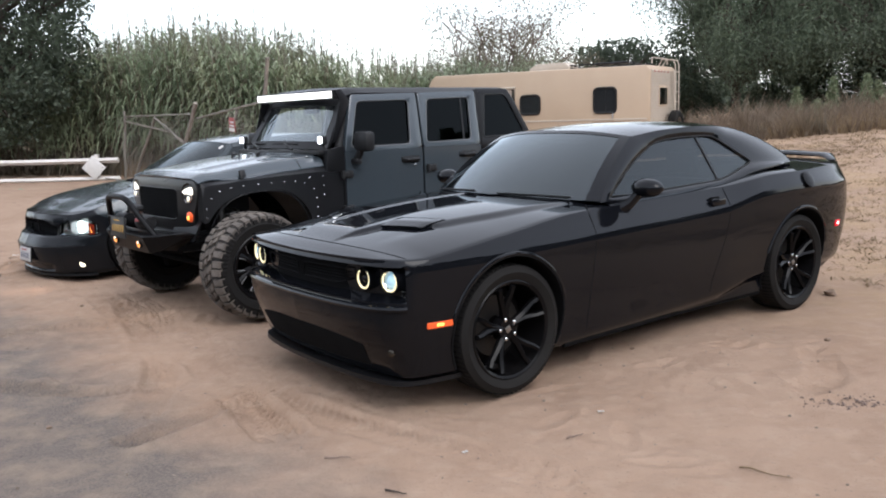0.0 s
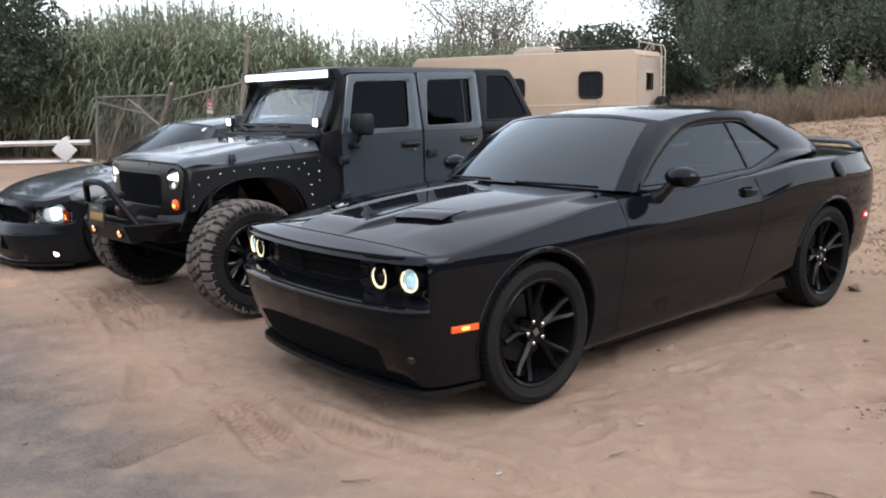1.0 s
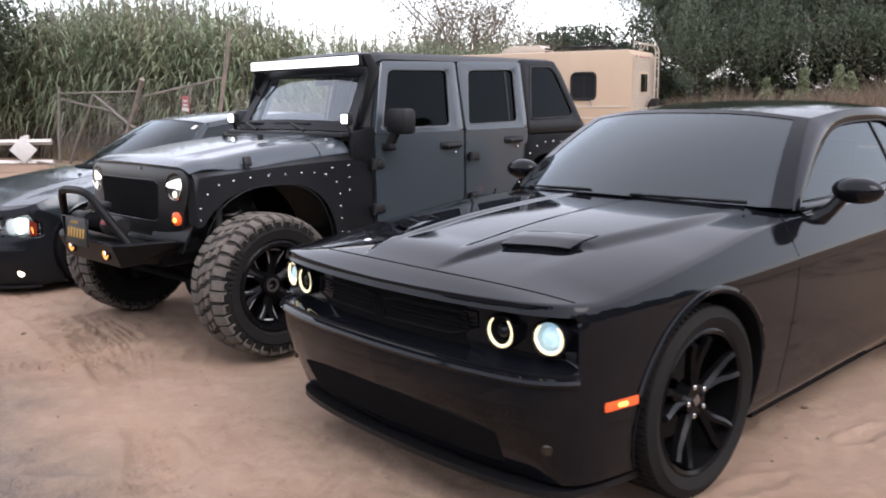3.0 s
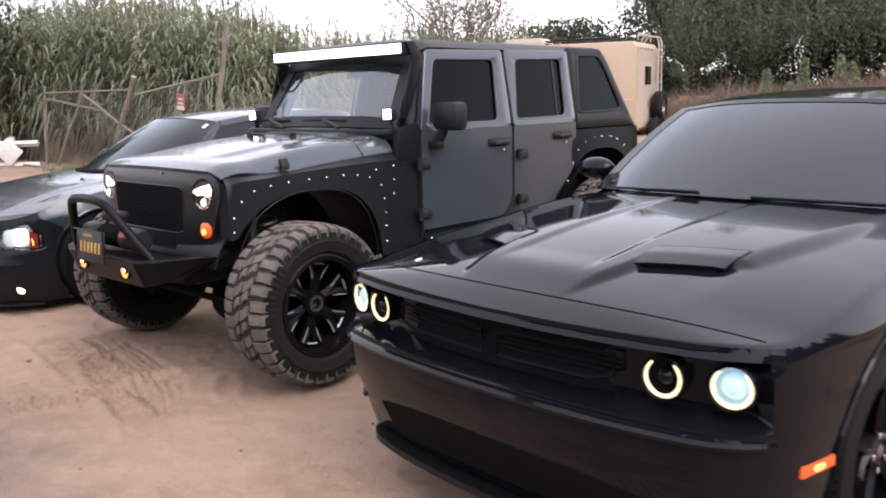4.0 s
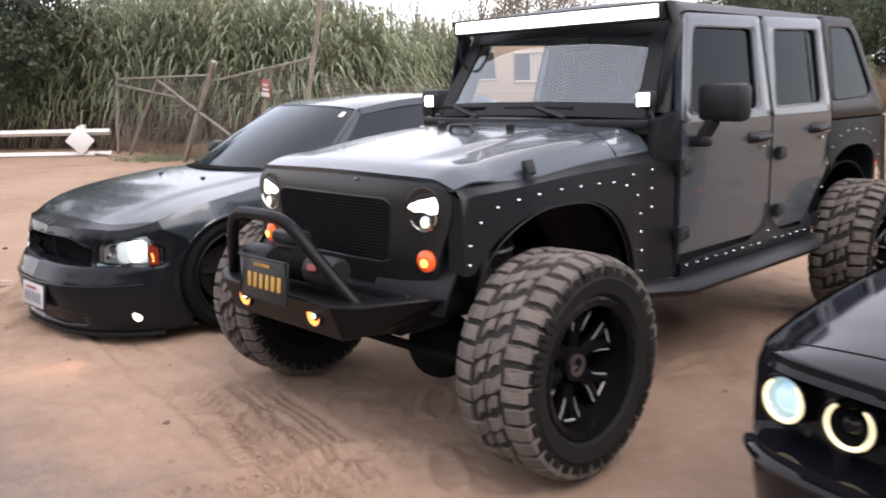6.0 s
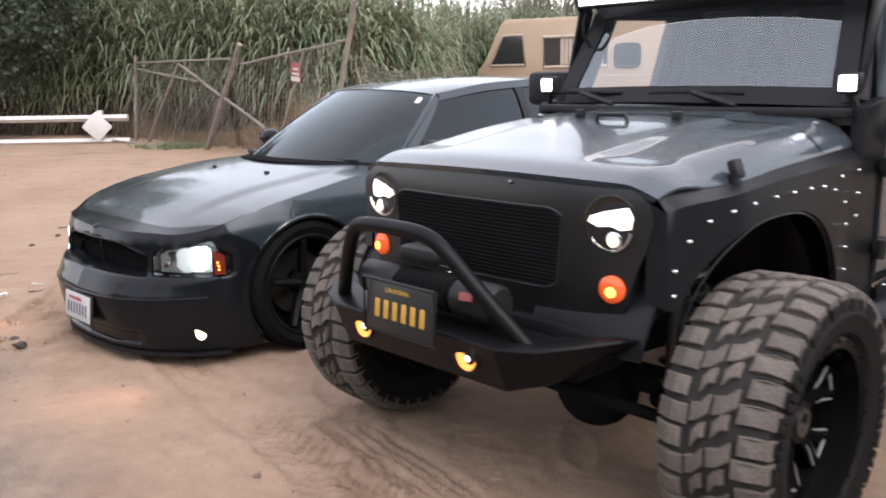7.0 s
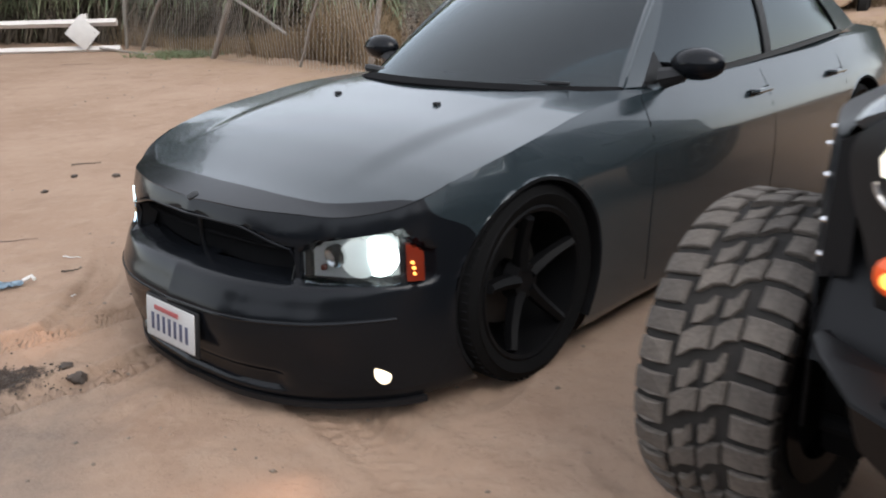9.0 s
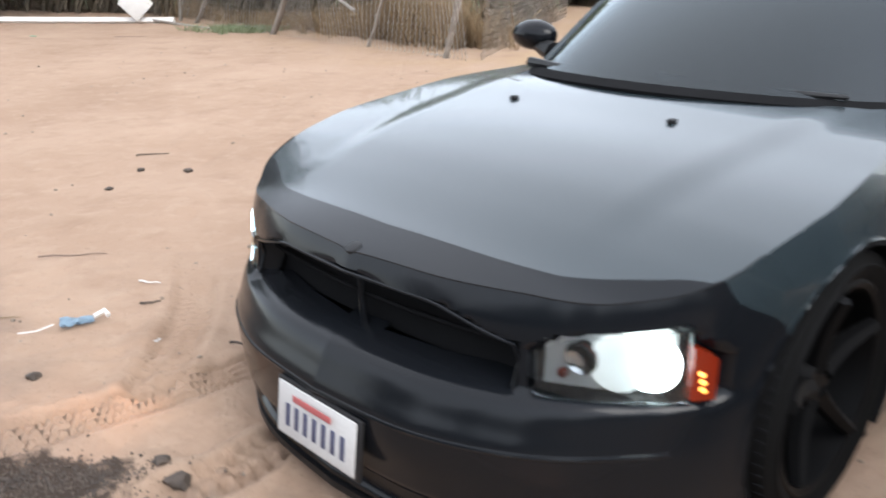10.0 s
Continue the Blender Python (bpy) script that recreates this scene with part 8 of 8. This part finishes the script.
    tube(bm, [(0.62 - 0.05 * (y / 0.47) ** 2, y, 0.543) for y in (-0.46, -0.3, -0.15, 0, 0.15, 0.3, 0.46)], 0.006, 6)
    part("grille_crossbar", bm, PIT, car)
    # soft rim over the mouth
    bm = B()
    rim_ = []
    for i in range(S.n):
        x, y, z = S.ring(i, 0.60)
        if y > 0.475 or S.P[i].x < 0.3:
            break
        zt = 0.613 - 0.05 * step(0.25, 0.50, y)
        x, y, z = S.ring(i, zt)
        rim_.append((x - 0.004, y, zt))
    rim_.append((rim_[-1][0] - 0.015, 0.476, 0.52))
    rim_.append((rim_[-2][0] + 0.005, 0.476, 0.468))
    tube(bm, [(x, -y, z) for x, y, z in rim_[::-1]] + rim_[1:], 0.005, 8)
    part("mouth_rim", bm, NOSE_VINYL, car)
    # bumper ledge and chin
    bm = B()
    rows = []
    for i in range(0, S.near(0.45)):
        x, y, z = S.ring(i, 0.345 + 0.03 * S.P[i].y ** 2)
        rows.append((x - S.N[i].x * 0.003, y - S.N[i].y * 0.003, z))
    tube(bm, [(x, -y, z) for x, y, z in rows[::-1]] + rows[1:], 0.007, 8)
    part("bumper_ledge", bm, NOSE_VINYL, car)
    bm = B()
    pts = [(S.P[i].x - 0.04 * S.N[i].x, S.P[i].y - 0.03 * S.N[i].y) for i in range(0, S.near(0.36))]
    slab(bm, [(x, -y) for x, y in pts[::-1]] + pts[1:], "z", 0.055, 0.075)
    part("chin_lip", bm, SATIN_BLACK, car)
    # plate
    bm = B()
    box(bm, (0.010, 0.33, 0.155), (0.793, 0.02, 0.255), 0.004, (0, -6, 0))
    holder = part("plate_holder", bm, PLASTIC, car)
    bm = B()
    box(bm, (0.006, 0.305, 0.138), (0.802, 0.02, 0.258), 0.004, (0, -6, 0))
    plate = part("number_plate", bm, PLATE_WHITE, car, "white plate with dark print")
    bm = B()
    for k in range(7):
        box(bm, (0.003, 0.018, 0.060), (0.806, -0.088 + 0.036 * k, 0.247), 0.001, (0, -6, 0))
    part("plate_print", bm, PLATE_BLUE, plate, "dark bars in place of the characters")
    bm = B()
    box(bm, (0.003, 0.15, 0.016), (0.8105, 0.02, 0.306), 0.001, (0, -6, 0))
    part("plate_heading", bm, RED_SIGN, plate, "thin red bar along the top")
    # hood nozzles, wipers, cowl
    for y in (0.285, -0.285):
        bm = B()
        box(bm, (0.028, 0.022, 0.014), (-0.236, y, height(-0.236, y) + hood(-0.236, y, 1) + 0.004), 0.005)
        part("washer_nozzle", bm, PLASTIC, car)
    for y0 in (-0.62, 0.02):
        bm = B()
        tube(bm, [(-0.57 - 0.40 * abs(y0 + d) ** 2.2, y0 + d, 0.945 - 0.03 * abs(y0 + d)) for d in (0, 0.2, 0.4, 0.55)], [0.02, 0.014, 0.010, 0.008], 6)
        part("wiper", bm, PLASTIC, car, "black wiper at the glass foot")
    bm = B()

    def cowl(s, t):
        p = Vector(wsb(s)) + Vector((0.075 - 0.08 * t, 0, 0.006 - 0.012 * (1 - t)))
        return p
    sheet(bm, cowl, 24, 2, 0.01, 0.004)
    part("cowl_panel", bm, PIT, car)
    # inside
    bm = B()
    box(bm, (3.9, 1.3, 0.06), (-1.75, 0, 0.16))
    part("underbody", bm, PIT, car)
    bm = B()
    slab(bm, [(-0.85, 0.5), (-0.80, 0.86), (-1.0, 0.93), (-1.15, 0.88), (-1.18, 0.5)], "y", -0.70, 0.70, 0.02)
    part("dashboard", bm, INTERIOR, car)
    for x, y, w in ((-1.75, 0.36, 0.25), (-1.75, -0.36, 0.25), (-2.7, 0, 0.6)):
        bm = B()
        slab(bm, [(x + 0.25, 0.28), (x + 0.2, 0.45), (x - 0.2, 0.43), (x - 0.35, 0.98), (x - 0.45, 0.98), (x - 0.35, 0.28)], "y", y - w, y + w, 0.03)
        slab(bm, [(x - 0.36, 1.0), (x - 0.38, 1.17), (x - 0.46, 1.17), (x - 0.46, 1.0)], "y", y - 0.12, y + 0.12, 0.02)
        part("seat", bm, INTERIOR, car)
    bm = B()
    tube(bm, [(-1.27 + 0.06 * math.sin(a), 0.36 + 0.18 * math.cos(a), 0.90 + 0.17 * math.sin(a)) for a in (2 * math.pi * k / 24 for k in range(24))], 0.014, 6, closed=True)
    part("steering_wheel", bm, INTERIOR, car)
    bm = B()
    box(bm, (0.03, 0.24, 0.07), (-1.32, 0, 1.24), 0.012)
    part("rear_view_mirror", bm, PLASTIC, car)
    w = road_wheel(car, R, 0.245, 0.27, (AX, 0.750, R), 1, 5, 0.0, MATTE_WHEEL, 0.06, nuts=False, tyre_mat=DARK_TYRE)
    wheel_again(w, (AX, 0.750, R), -1)
    wheel_again(w, (AX - WB, 0.745, R), 1)
    wheel_again(w, (AX - WB, 0.745, R), -1)
    return car


sedan()

# light of the lowered car's fog lamps on the sand
for sd in (1, -1):
    lamp = new("fog_light", bpy.data.lights.new("fog_light", "SPOT"))
    lamp.data.energy, lamp.data.color, lamp.data.spot_size, lamp.data.spot_blend, lamp.data.shadow_soft_size = 6.5, (1.0, 0.56, 0.34), radians(80), 1.0, 0.05
    lamp.matrix_world = pose(-4.005, 9.652, 0, 0, 0, 225.5) @ look((0.66, 0.74 * sd, 0.20), (1.5, 0.9 * sd, 0.0))


# ---- cream camper behind the cars ----
def camper():
    rv = thing("camper", pose(4.85, 23.93, 0.05, 0, 0, 149.3), "old cream motorhome with roof rack and rear ladder", "camper")
    bm = B()
    slab(bm, [(0.0, 0.55), (0.02, 2.55), (0.12, 2.68), (6.9, 2.72), (7.05, 2.62), (7.55, 1.65), (7.75, 1.45), (7.80, 0.65), (7.6, 0.45), (0.1, 0.45)], "y", -2.25, 0.0, 0.05)
    body = part("body", bm, RV_CREAM, rv, "cream painted metal body", 40)
    bm = B()
    for z in (1.25, 0.95):
        box(bm, (7.2, 0.012, 0.05), (3.7, 0.004, z), 0.004)
    part("side_moulding", bm, RV_LIGHT, rv)
    def window(x0, x1, z0, z1, name="window", split=True):
        def rounded(r):
            cs = ((x1 - r, z1 - r, 0), (x0 + r, z1 - r, 90), (x0 + r, z0 + r, 180), (x1 - r, z0 + r, 270))
            return [(cx + r * math.cos(radians(a + 15 * k)), cz + r * math.sin(radians(a + 15 * k))) for cx, cz, a in cs for k in range(7)]
        bm = B()
        tube(bm, [(x, 0.012, z) for x, z in rounded(0.12)], 0.032, 8, closed=True)
        w = part(name, bm, PLASTIC, rv, "dark framed side window with rounded corners")
        bm = B()
        slab(bm, rounded(0.12), "y", 0.0, 0.012)
        part("pane", bm, material("camper_pane", (0.02, 0.022, 0.024), 0.08, var=0.3), w)
        if split:
            bm = B()
            box(bm, (0.03, 0.02, z1 - z0), ((x0 + x1) / 2 - 0.02, 0.014, (z0 + z1) / 2))
            part("divider", bm, PLASTIC, w)
    window(0.97, 1.62, 1.44, 2.12)
    window(3.30, 3.92, 1.46, 2.0, split=False)
    bm = B()
    tube(bm, [(5.80, 0.012, 1.50), (5.80, 0.012, 2.24), (4.10, 0.012, 2.24), (4.10, 0.012, 1.50)], 0.04, 8, closed=True)
    w = part("window", bm, RV_LIGHT, rv, "wide side window with pale curtains")
    bm = B()
    box(bm, (1.68, 0.012, 0.72), (4.95, 0.006, 1.87))
    part("pane", bm, material("camper_wide_pane", (0.06, 0.055, 0.05), 0.12, var=0.3), w)
    for x, wd in ((5.1, 0.5), (4.42, 0.42)):
        bm = B()
        n = 14
        vs = [[bm.verts.new((x - wd / 2 + wd * i / n, 0.016 + 0.006 * math.sin(i * 2.2), z)) for z in (1.55, 2.2)] for i in range(n + 1)]
        for a, b in zip(vs, vs[1:]):
            bm.faces.new((a[0], a[1], b[1], b[0]))
        part("curtain", bm, RV_LIGHT, w, "pale gathered curtain")
    # cab side window and windshield
    bm = B()
    slab(bm, [(7.30, 1.60), (6.95, 2.28), (6.42, 2.28), (6.36, 1.60)], "y", 0.0, 0.012, 0.004)
    cab = part("cab_window", bm, material("camper_cab_pane", (0.03, 0.033, 0.034), 0.08, var=0.3), rv, "dark cab side window")
    bm = B()
    tube(bm, [(x, 0.014, z) for x, z in ((7.34, 1.57), (6.97, 2.32), (6.39, 2.32), (6.32, 1.57))], 0.03, 8, closed=True)
    part("frame", bm, RV_LIGHT, cab)
    bm = B()
    slab(bm, [(-0.1, 1.68), (-0.1, 2.5), (-2.15, 2.5), (-2.15, 1.68)], "x", 0, 0.012)
    for v in bm.verts:
        v.co.x += 7.54 - (v.co.z - 1.66) * 0.515
    part("windshield", bm, DARK_TINT, rv, "dark windshield")
    # spare wheel on the back
    bm = B()
    lathe(bm, [(0.20, 0.10), (0.23, 0.13), (0.34, 0.135), (0.395, 0.09), (0.40, 0.0), (0.395, -0.09), (0.34, -0.12), (0.20, -0.12)], 40)
    bm.transform(pose(-0.20, -1.55, 1.05, 0, 0, 90))
    spare = part("spare_tyre", bm, RUBBER, rv, "black spare tyre on the back wall")
    bm = B()
    lathe(bm, [(0.20, 0.09), (0.215, 0.115), (0.185, 0.11), (0.15, 0.03), (0.06, 0.02), (0.02, 0.05), (0.02, -0.05), (0.2, -0.05)], 32)
    bm.transform(pose(-0.20, -1.55, 1.05, 0, 0, 90))
    part("spare_rim", bm, STEEL, spare, "pale steel rim")
    # rear: ribbed skin, window, ladder
    for k in range(30):
        bm = B()
        box(bm, (0.012, 2.15, 0.05), (-0.006, -1.12, 0.62 + 0.066 * k), 0.004)
        part("rear_rib", bm, RV_LIGHT, rv)
    bm = B()
    box(bm, (0.02, 0.75, 0.58), (-0.014, -1.0, 1.85), 0.006)
    rw = part("rear_window", bm, RV_CREAM, rv, "rear window")
    bm = B()
    box(bm, (0.012, 0.62, 0.46), (-0.024, -1.0, 1.85), 0.004)
    part("pane", bm, DARK_TINT, rw)
    for k, y in enumerate((-0.30, -0.62, -0.85, -1.08, -1.4)):
        bm = B()
        disc(bm, (0.0, y, 2.52), 0.03, (-1, 0, 0), 0.02, 10, 0.01)
        part("marker_lamp", bm, RED_SIGN, rv)
    bm = B()
    for y in (-1.72, -2.05):
        tube(bm, [(-0.12, y, 0.7), (-0.12, y, 2.72), (-0.06, y, 2.86), (0.25, y, 2.90), (0.36, y, 2.72)], 0.018, 8)
    for k in range(7):
        tube(bm, [(-0.12, -1.72, 0.85 + 0.28 * k), (-0.12, -2.05, 0.85 + 0.28 * k)], 0.014, 6)
    part("ladder", bm, RV_LIGHT, rv, "pale tubular rear ladder")
    bm = B()
    tube(bm, [(0.05, -0.25, 2.72), (0.05, -0.25, 2.88), (0.05, -1.5, 2.88), (0.05, -1.5, 2.72)], 0.018, 8)
    part("rear_hoop", bm, RV_LIGHT, rv)
    # roof: air conditioner, rack
    bm = B()
    slab(bm, [(2.75, 2.70), (2.70, 2.80), (2.85, 2.93), (3.75, 2.93), (4.0, 2.80), (4.02, 2.70)], "y", -1.45, -0.75, 0.03)
    ac = part("roof_air_unit", bm, RV_LIGHT, rv, "cream roof air conditioner")
    bm = B()
    box(bm, (0.02, 0.5, 0.12), (2.72, -1.1, 2.80), 0.004)
    part("vent", bm, PIT, ac)
    for z, yy in ((2.80, -0.25), (2.80, -1.9)):
        bm = B()
        tube(bm, [(2.2, yy, 2.70), (2.15, yy, 2.80), (0.6, yy, 2.80), (0.5, yy, 2.70)], 0.016, 8)
        part("roof_rail", bm, SATIN_BLACK, rv, "dark roof rail")
    for x in (0.8, 1.3, 1.8):
        bm = B()
        tube(bm, [(x, -0.25, 2.79), (x, -1.9, 2.79)], 0.012, 6)
        part("rack_bar", bm, SATIN_BLACK, rv)
    bm = B()
    box(bm, (0.9, 0.6, 0.06), (1.4, -1.0, 2.83), 0.02)
    part("roof_hatch", bm, PLASTIC, rv)
    bm = B()
    tube(bm, [(1.05, 0.02, 1.42), (1.05, 0.07, 1.36), (1.05, 0.07, 1.28)], 0.02, 8)
    part("spout", bm, STEEL, rv)
    for x in (1.9, 6.6):
        for y in (-0.15, -2.1):
            bm = B()
            lathe(bm, [(0.22, 0.10), (0.34, 0.11), (0.38, 0.07), (0.38, -0.07), (0.34, -0.11), (0.22, -0.10)], 32)
            wh = part("wheel", bm, RUBBER, rv, "black tyre", 30, pose(x, y, 0.33))
            bm = B()
            lathe(bm, [(0.22, 0.09), (0.20, 0.05), (0.06, 0.08), (0.01, 0.08), (0.01, 0.0), (0.22, -0.05)], 24)
            part("rim", bm, STEEL, wh)
    return rv


camper()

# spare wheel leaning behind the camper's tail
spare = thing("spare_tyre", pose(5.55, 24.7, 0.05, 0, 0, 60), "black tyre standing behind the camper", "tyre")
bm = B()
lathe(bm, [(0.22, 0.10), (0.34, 0.11), (0.39, 0.07), (0.39, -0.07), (0.34, -0.11), (0.22, -0.10)], 32)
bm.transform(Matrix.Translation((0, 0, 0.39)))
part("casing", bm, RUBBER, spare, "", 30)


# ---- litter, stones, twigs ----
def ground_z(x, y):
    i, j = int(np.argmin(np.abs(gy - y))), int(np.argmin(np.abs(gx - x)))
    return float(Zg[i, j])


def crumpled(name, x, y, size, mat, label, category, seed, turn=0, flat=0.25):
    rng = random.Random(seed)
    t = thing(name, pose(x, y, ground_z(x, y) + 0.004, 0, 0, turn), label, category)
    bm = B()
    n = 8
    v = [[bm.verts.new((size[0] * (i / n - 0.5) + rng.uniform(-0.06, 0.06) * size[0] / 4, size[1] * (j / n - 0.5) * (1 - 0.5 * (i / n)), 0.004 + rng.uniform(0, flat) * size[1])) for j in range(n + 1)] for i in range(n + 1)]
    for i in range(n):
        for j in range(n):
            bm.faces.new((v[i][j], v[i + 1][j], v[i + 1][j + 1], v[i][j + 1]))
    bmesh.ops.solidify(bm, geom=bm.faces[:], thickness=0.002)
    part("sheet", bm, mat, t, "", 60)
    return t


mask = crumpled("face_mask", -5.64, 10.17, (0.12, 0.075), CLOTH_BLUE, "crumpled pale blue disposable mask on the dirt", "litter", 3, 25)
bm = B()
tube(bm, [(-0.08, 0.0, 0.012), (-0.14, -0.03, 0.008), (-0.20, -0.02, 0.006)], 0.0025, 5)
part("ear_loop", bm, PAPER, mask, "white ear loop")
bm = B()
tube(bm, [(0.06, 0.0, 0.02), (0.10, 0.02, 0.03), (0.11, -0.01, 0.02)], 0.010, 5)
part("ear_loop", bm, PAPER, mask, "white ear loop")
crumpled("paper_scrap", 0.72, 4.78, (0.035, 0.025), PAPER, "small scrap of white paper on the dirt", "litter", 5)
crumpled("paper_scrap", 0.03, 4.29, (0.03, 0.02), PAPER, "small scrap of white paper on the dirt", "litter", 6, 40)
crumpled("paper_scrap", -5.30, 10.05, (0.035, 0.02), PAPER, "small scrap of white paper on the dirt", "litter", 7, 70)
crumpled("green_scrap", -10.8, 20.5, (0.09, 0.06), material("green_plastic", (0.05, 0.32, 0.20), 0.5), "small green plastic scrap far off", "litter", 8)


def twig(x, y, length, turn, seed, r=0.005, mat=TWIG, label="thin dry twig lying on the dirt"):
    rng = random.Random(seed)
    t = thing("twig", pose(x, y, ground_z(x, y) + 0.006, 0, 0, turn), label, "twig", "twigs on the dirt")
    bm = B()
    tube(bm, [(length * (k / 5 - 0.5), rng.uniform(-0.1, 0.1) * length * 0.4, 0.003 + rng.uniform(0, 0.006)) for k in range(6)], [r * (1 - 0.12 * k) for k in range(6)], 5)
    part("stick", bm, mat, t)
    return t


DARK_TWIG = material("dark_twig", (0.045, 0.033, 0.026), 0.9, var=0.4)
for k, (x, y, ln, tn, mat) in enumerate(((-6.35, 13.01, 0.22, 15, DARK_TWIG), (1.29, 4.0, 0.22, -35, STRAW), (-0.25, 3.89, 0.10, -25, DARK_TWIG), (-5.52, 10.6, 0.10, -10, PAPER), (-5.44, 10.38, 0.08, 20, DARK_TWIG), (-4.97, 10.0, 0.12, -12, DARK_TWIG),
                                        (-0.55, 4.25, 0.12, 5, TWIG), (0.55, 4.45, 0.10, 30, TWIG), (-6.0, 10.95, 0.3, 12, TWIG), (-5.95, 10.2, 0.16, 8, STRAW), (-9.3, 20.5, 0.5, 10, TWIG))):
    twig(x, y, ln, tn, 100 + k, 0.006 if mat is DARK_TWIG else 0.0045, mat)


def clod(x, y, r, seed, mat=SAND_CLOD, group="clods of dirt"):
    rng = random.Random(seed)
    t = thing("dirt_clod", pose(x, y, ground_z(x, y), 0, 0, rng.uniform(0, 360)), "rough clod of dirt on the ground", "clod", group)
    bm = B()
    bmesh.ops.create_icosphere(bm, subdivisions=2, radius=r)
    for v in bm.verts:
        v.co *= 0.75 + 0.5 * noise.noise(v.co * (1.5 / r) + Vector((seed, 0, 0)))
        v.co.z = v.co.z * 0.6 + r * 0.25
    part("lump", bm, mat, t, "", 60)


for k, (x, y, r) in enumerate(((2.95, 7.43, 0.06), (2.36, 6.03, 0.025), (-4.95, 9.2, 0.045), (-5.02, 9.27, 0.03), (-4.86, 9.28, 0.025), (-6.28, 12.58, 0.03), (-5.97, 12.58, 0.035), (-6.3, 12.12, 0.03), (-2.13, 4.72, 0.02), (-3.3, 7.6, 0.02), (-5.6, 9.75, 0.03), (1.1, 6.0, 0.02), (-5.15, 9.75, 0.02))):
    clod(x, y, r, 200 + k, OIL if r in (0.045, 0.03, 0.035) else SAND_CLOD)


def crumbs(name, n, spot, r0, r1, mat, seed, label, category):
    """Many tiny stones or crumbs in one mesh."""
    rng = np.random.RandomState(seed)
    base = np.array([(1, 0, 0), (0, 1, 0), (-1, 0, 0), (0, -1, 0), (0, 0, 0.8), (0, 0, -0.8)])
    tri = np.array([(0, 1, 4), (1, 2, 4), (2, 3, 4), (3, 0, 4), (1, 0, 5), (2, 1, 5), (3, 2, 5), (0, 3, 5)])
    V, F = [], []
    for k in range(n):
        x, y = spot(rng)
        r = rng.uniform(r0, r1) * rng.uniform(0.5, 1)
        v = base * r * rng.uniform(0.6, 1.3, (6, 3))
        a = rng.uniform(0, 6.3)
        c, s = math.cos(a), math.sin(a)
        v = np.column_stack([v[:, 0] * c - v[:, 1] * s, v[:, 0] * s + v[:, 1] * c, v[:, 2]]) + np.array([x, y, ground_z(x, y) + r * 0.2])
        F.append(tri + 6 * k)
        V.append(v)
    return tagged(quick_mesh(name, np.concatenate(V), np.concatenate(F), mat), label, category, kind="stuff")


crumbs("gravel", 900, lambda r: (r.uniform(-6.2, 2.4), r.uniform(3.3, 10.6)), 0.004, 0.013, STONE, 301, "small scattered stones on the sand", "gravel")
crumbs("gravel", 350, lambda r: (r.uniform(-11, 6), r.uniform(10, 19)), 0.008, 0.022, STONE, 302, "scattered stones farther back on the dirt", "gravel")
crumbs("oil_soaked_dirt", 1100, lambda r: (-5.30 + r.normal(0, 0.14), 9.18 + r.normal(0, 0.06)), 0.003, 0.009, OIL, 303, "dark oil-soaked crumbs of dirt in a patch", "stain")
crumbs("dry_leaf_clump", 110, lambda r: (2.0 + r.normal(0, 0.12), 4.87 + r.normal(0, 0.05)), 0.005, 0.015, TWIG, 304, "clump of dry brown leaves on the dirt", "leaves")
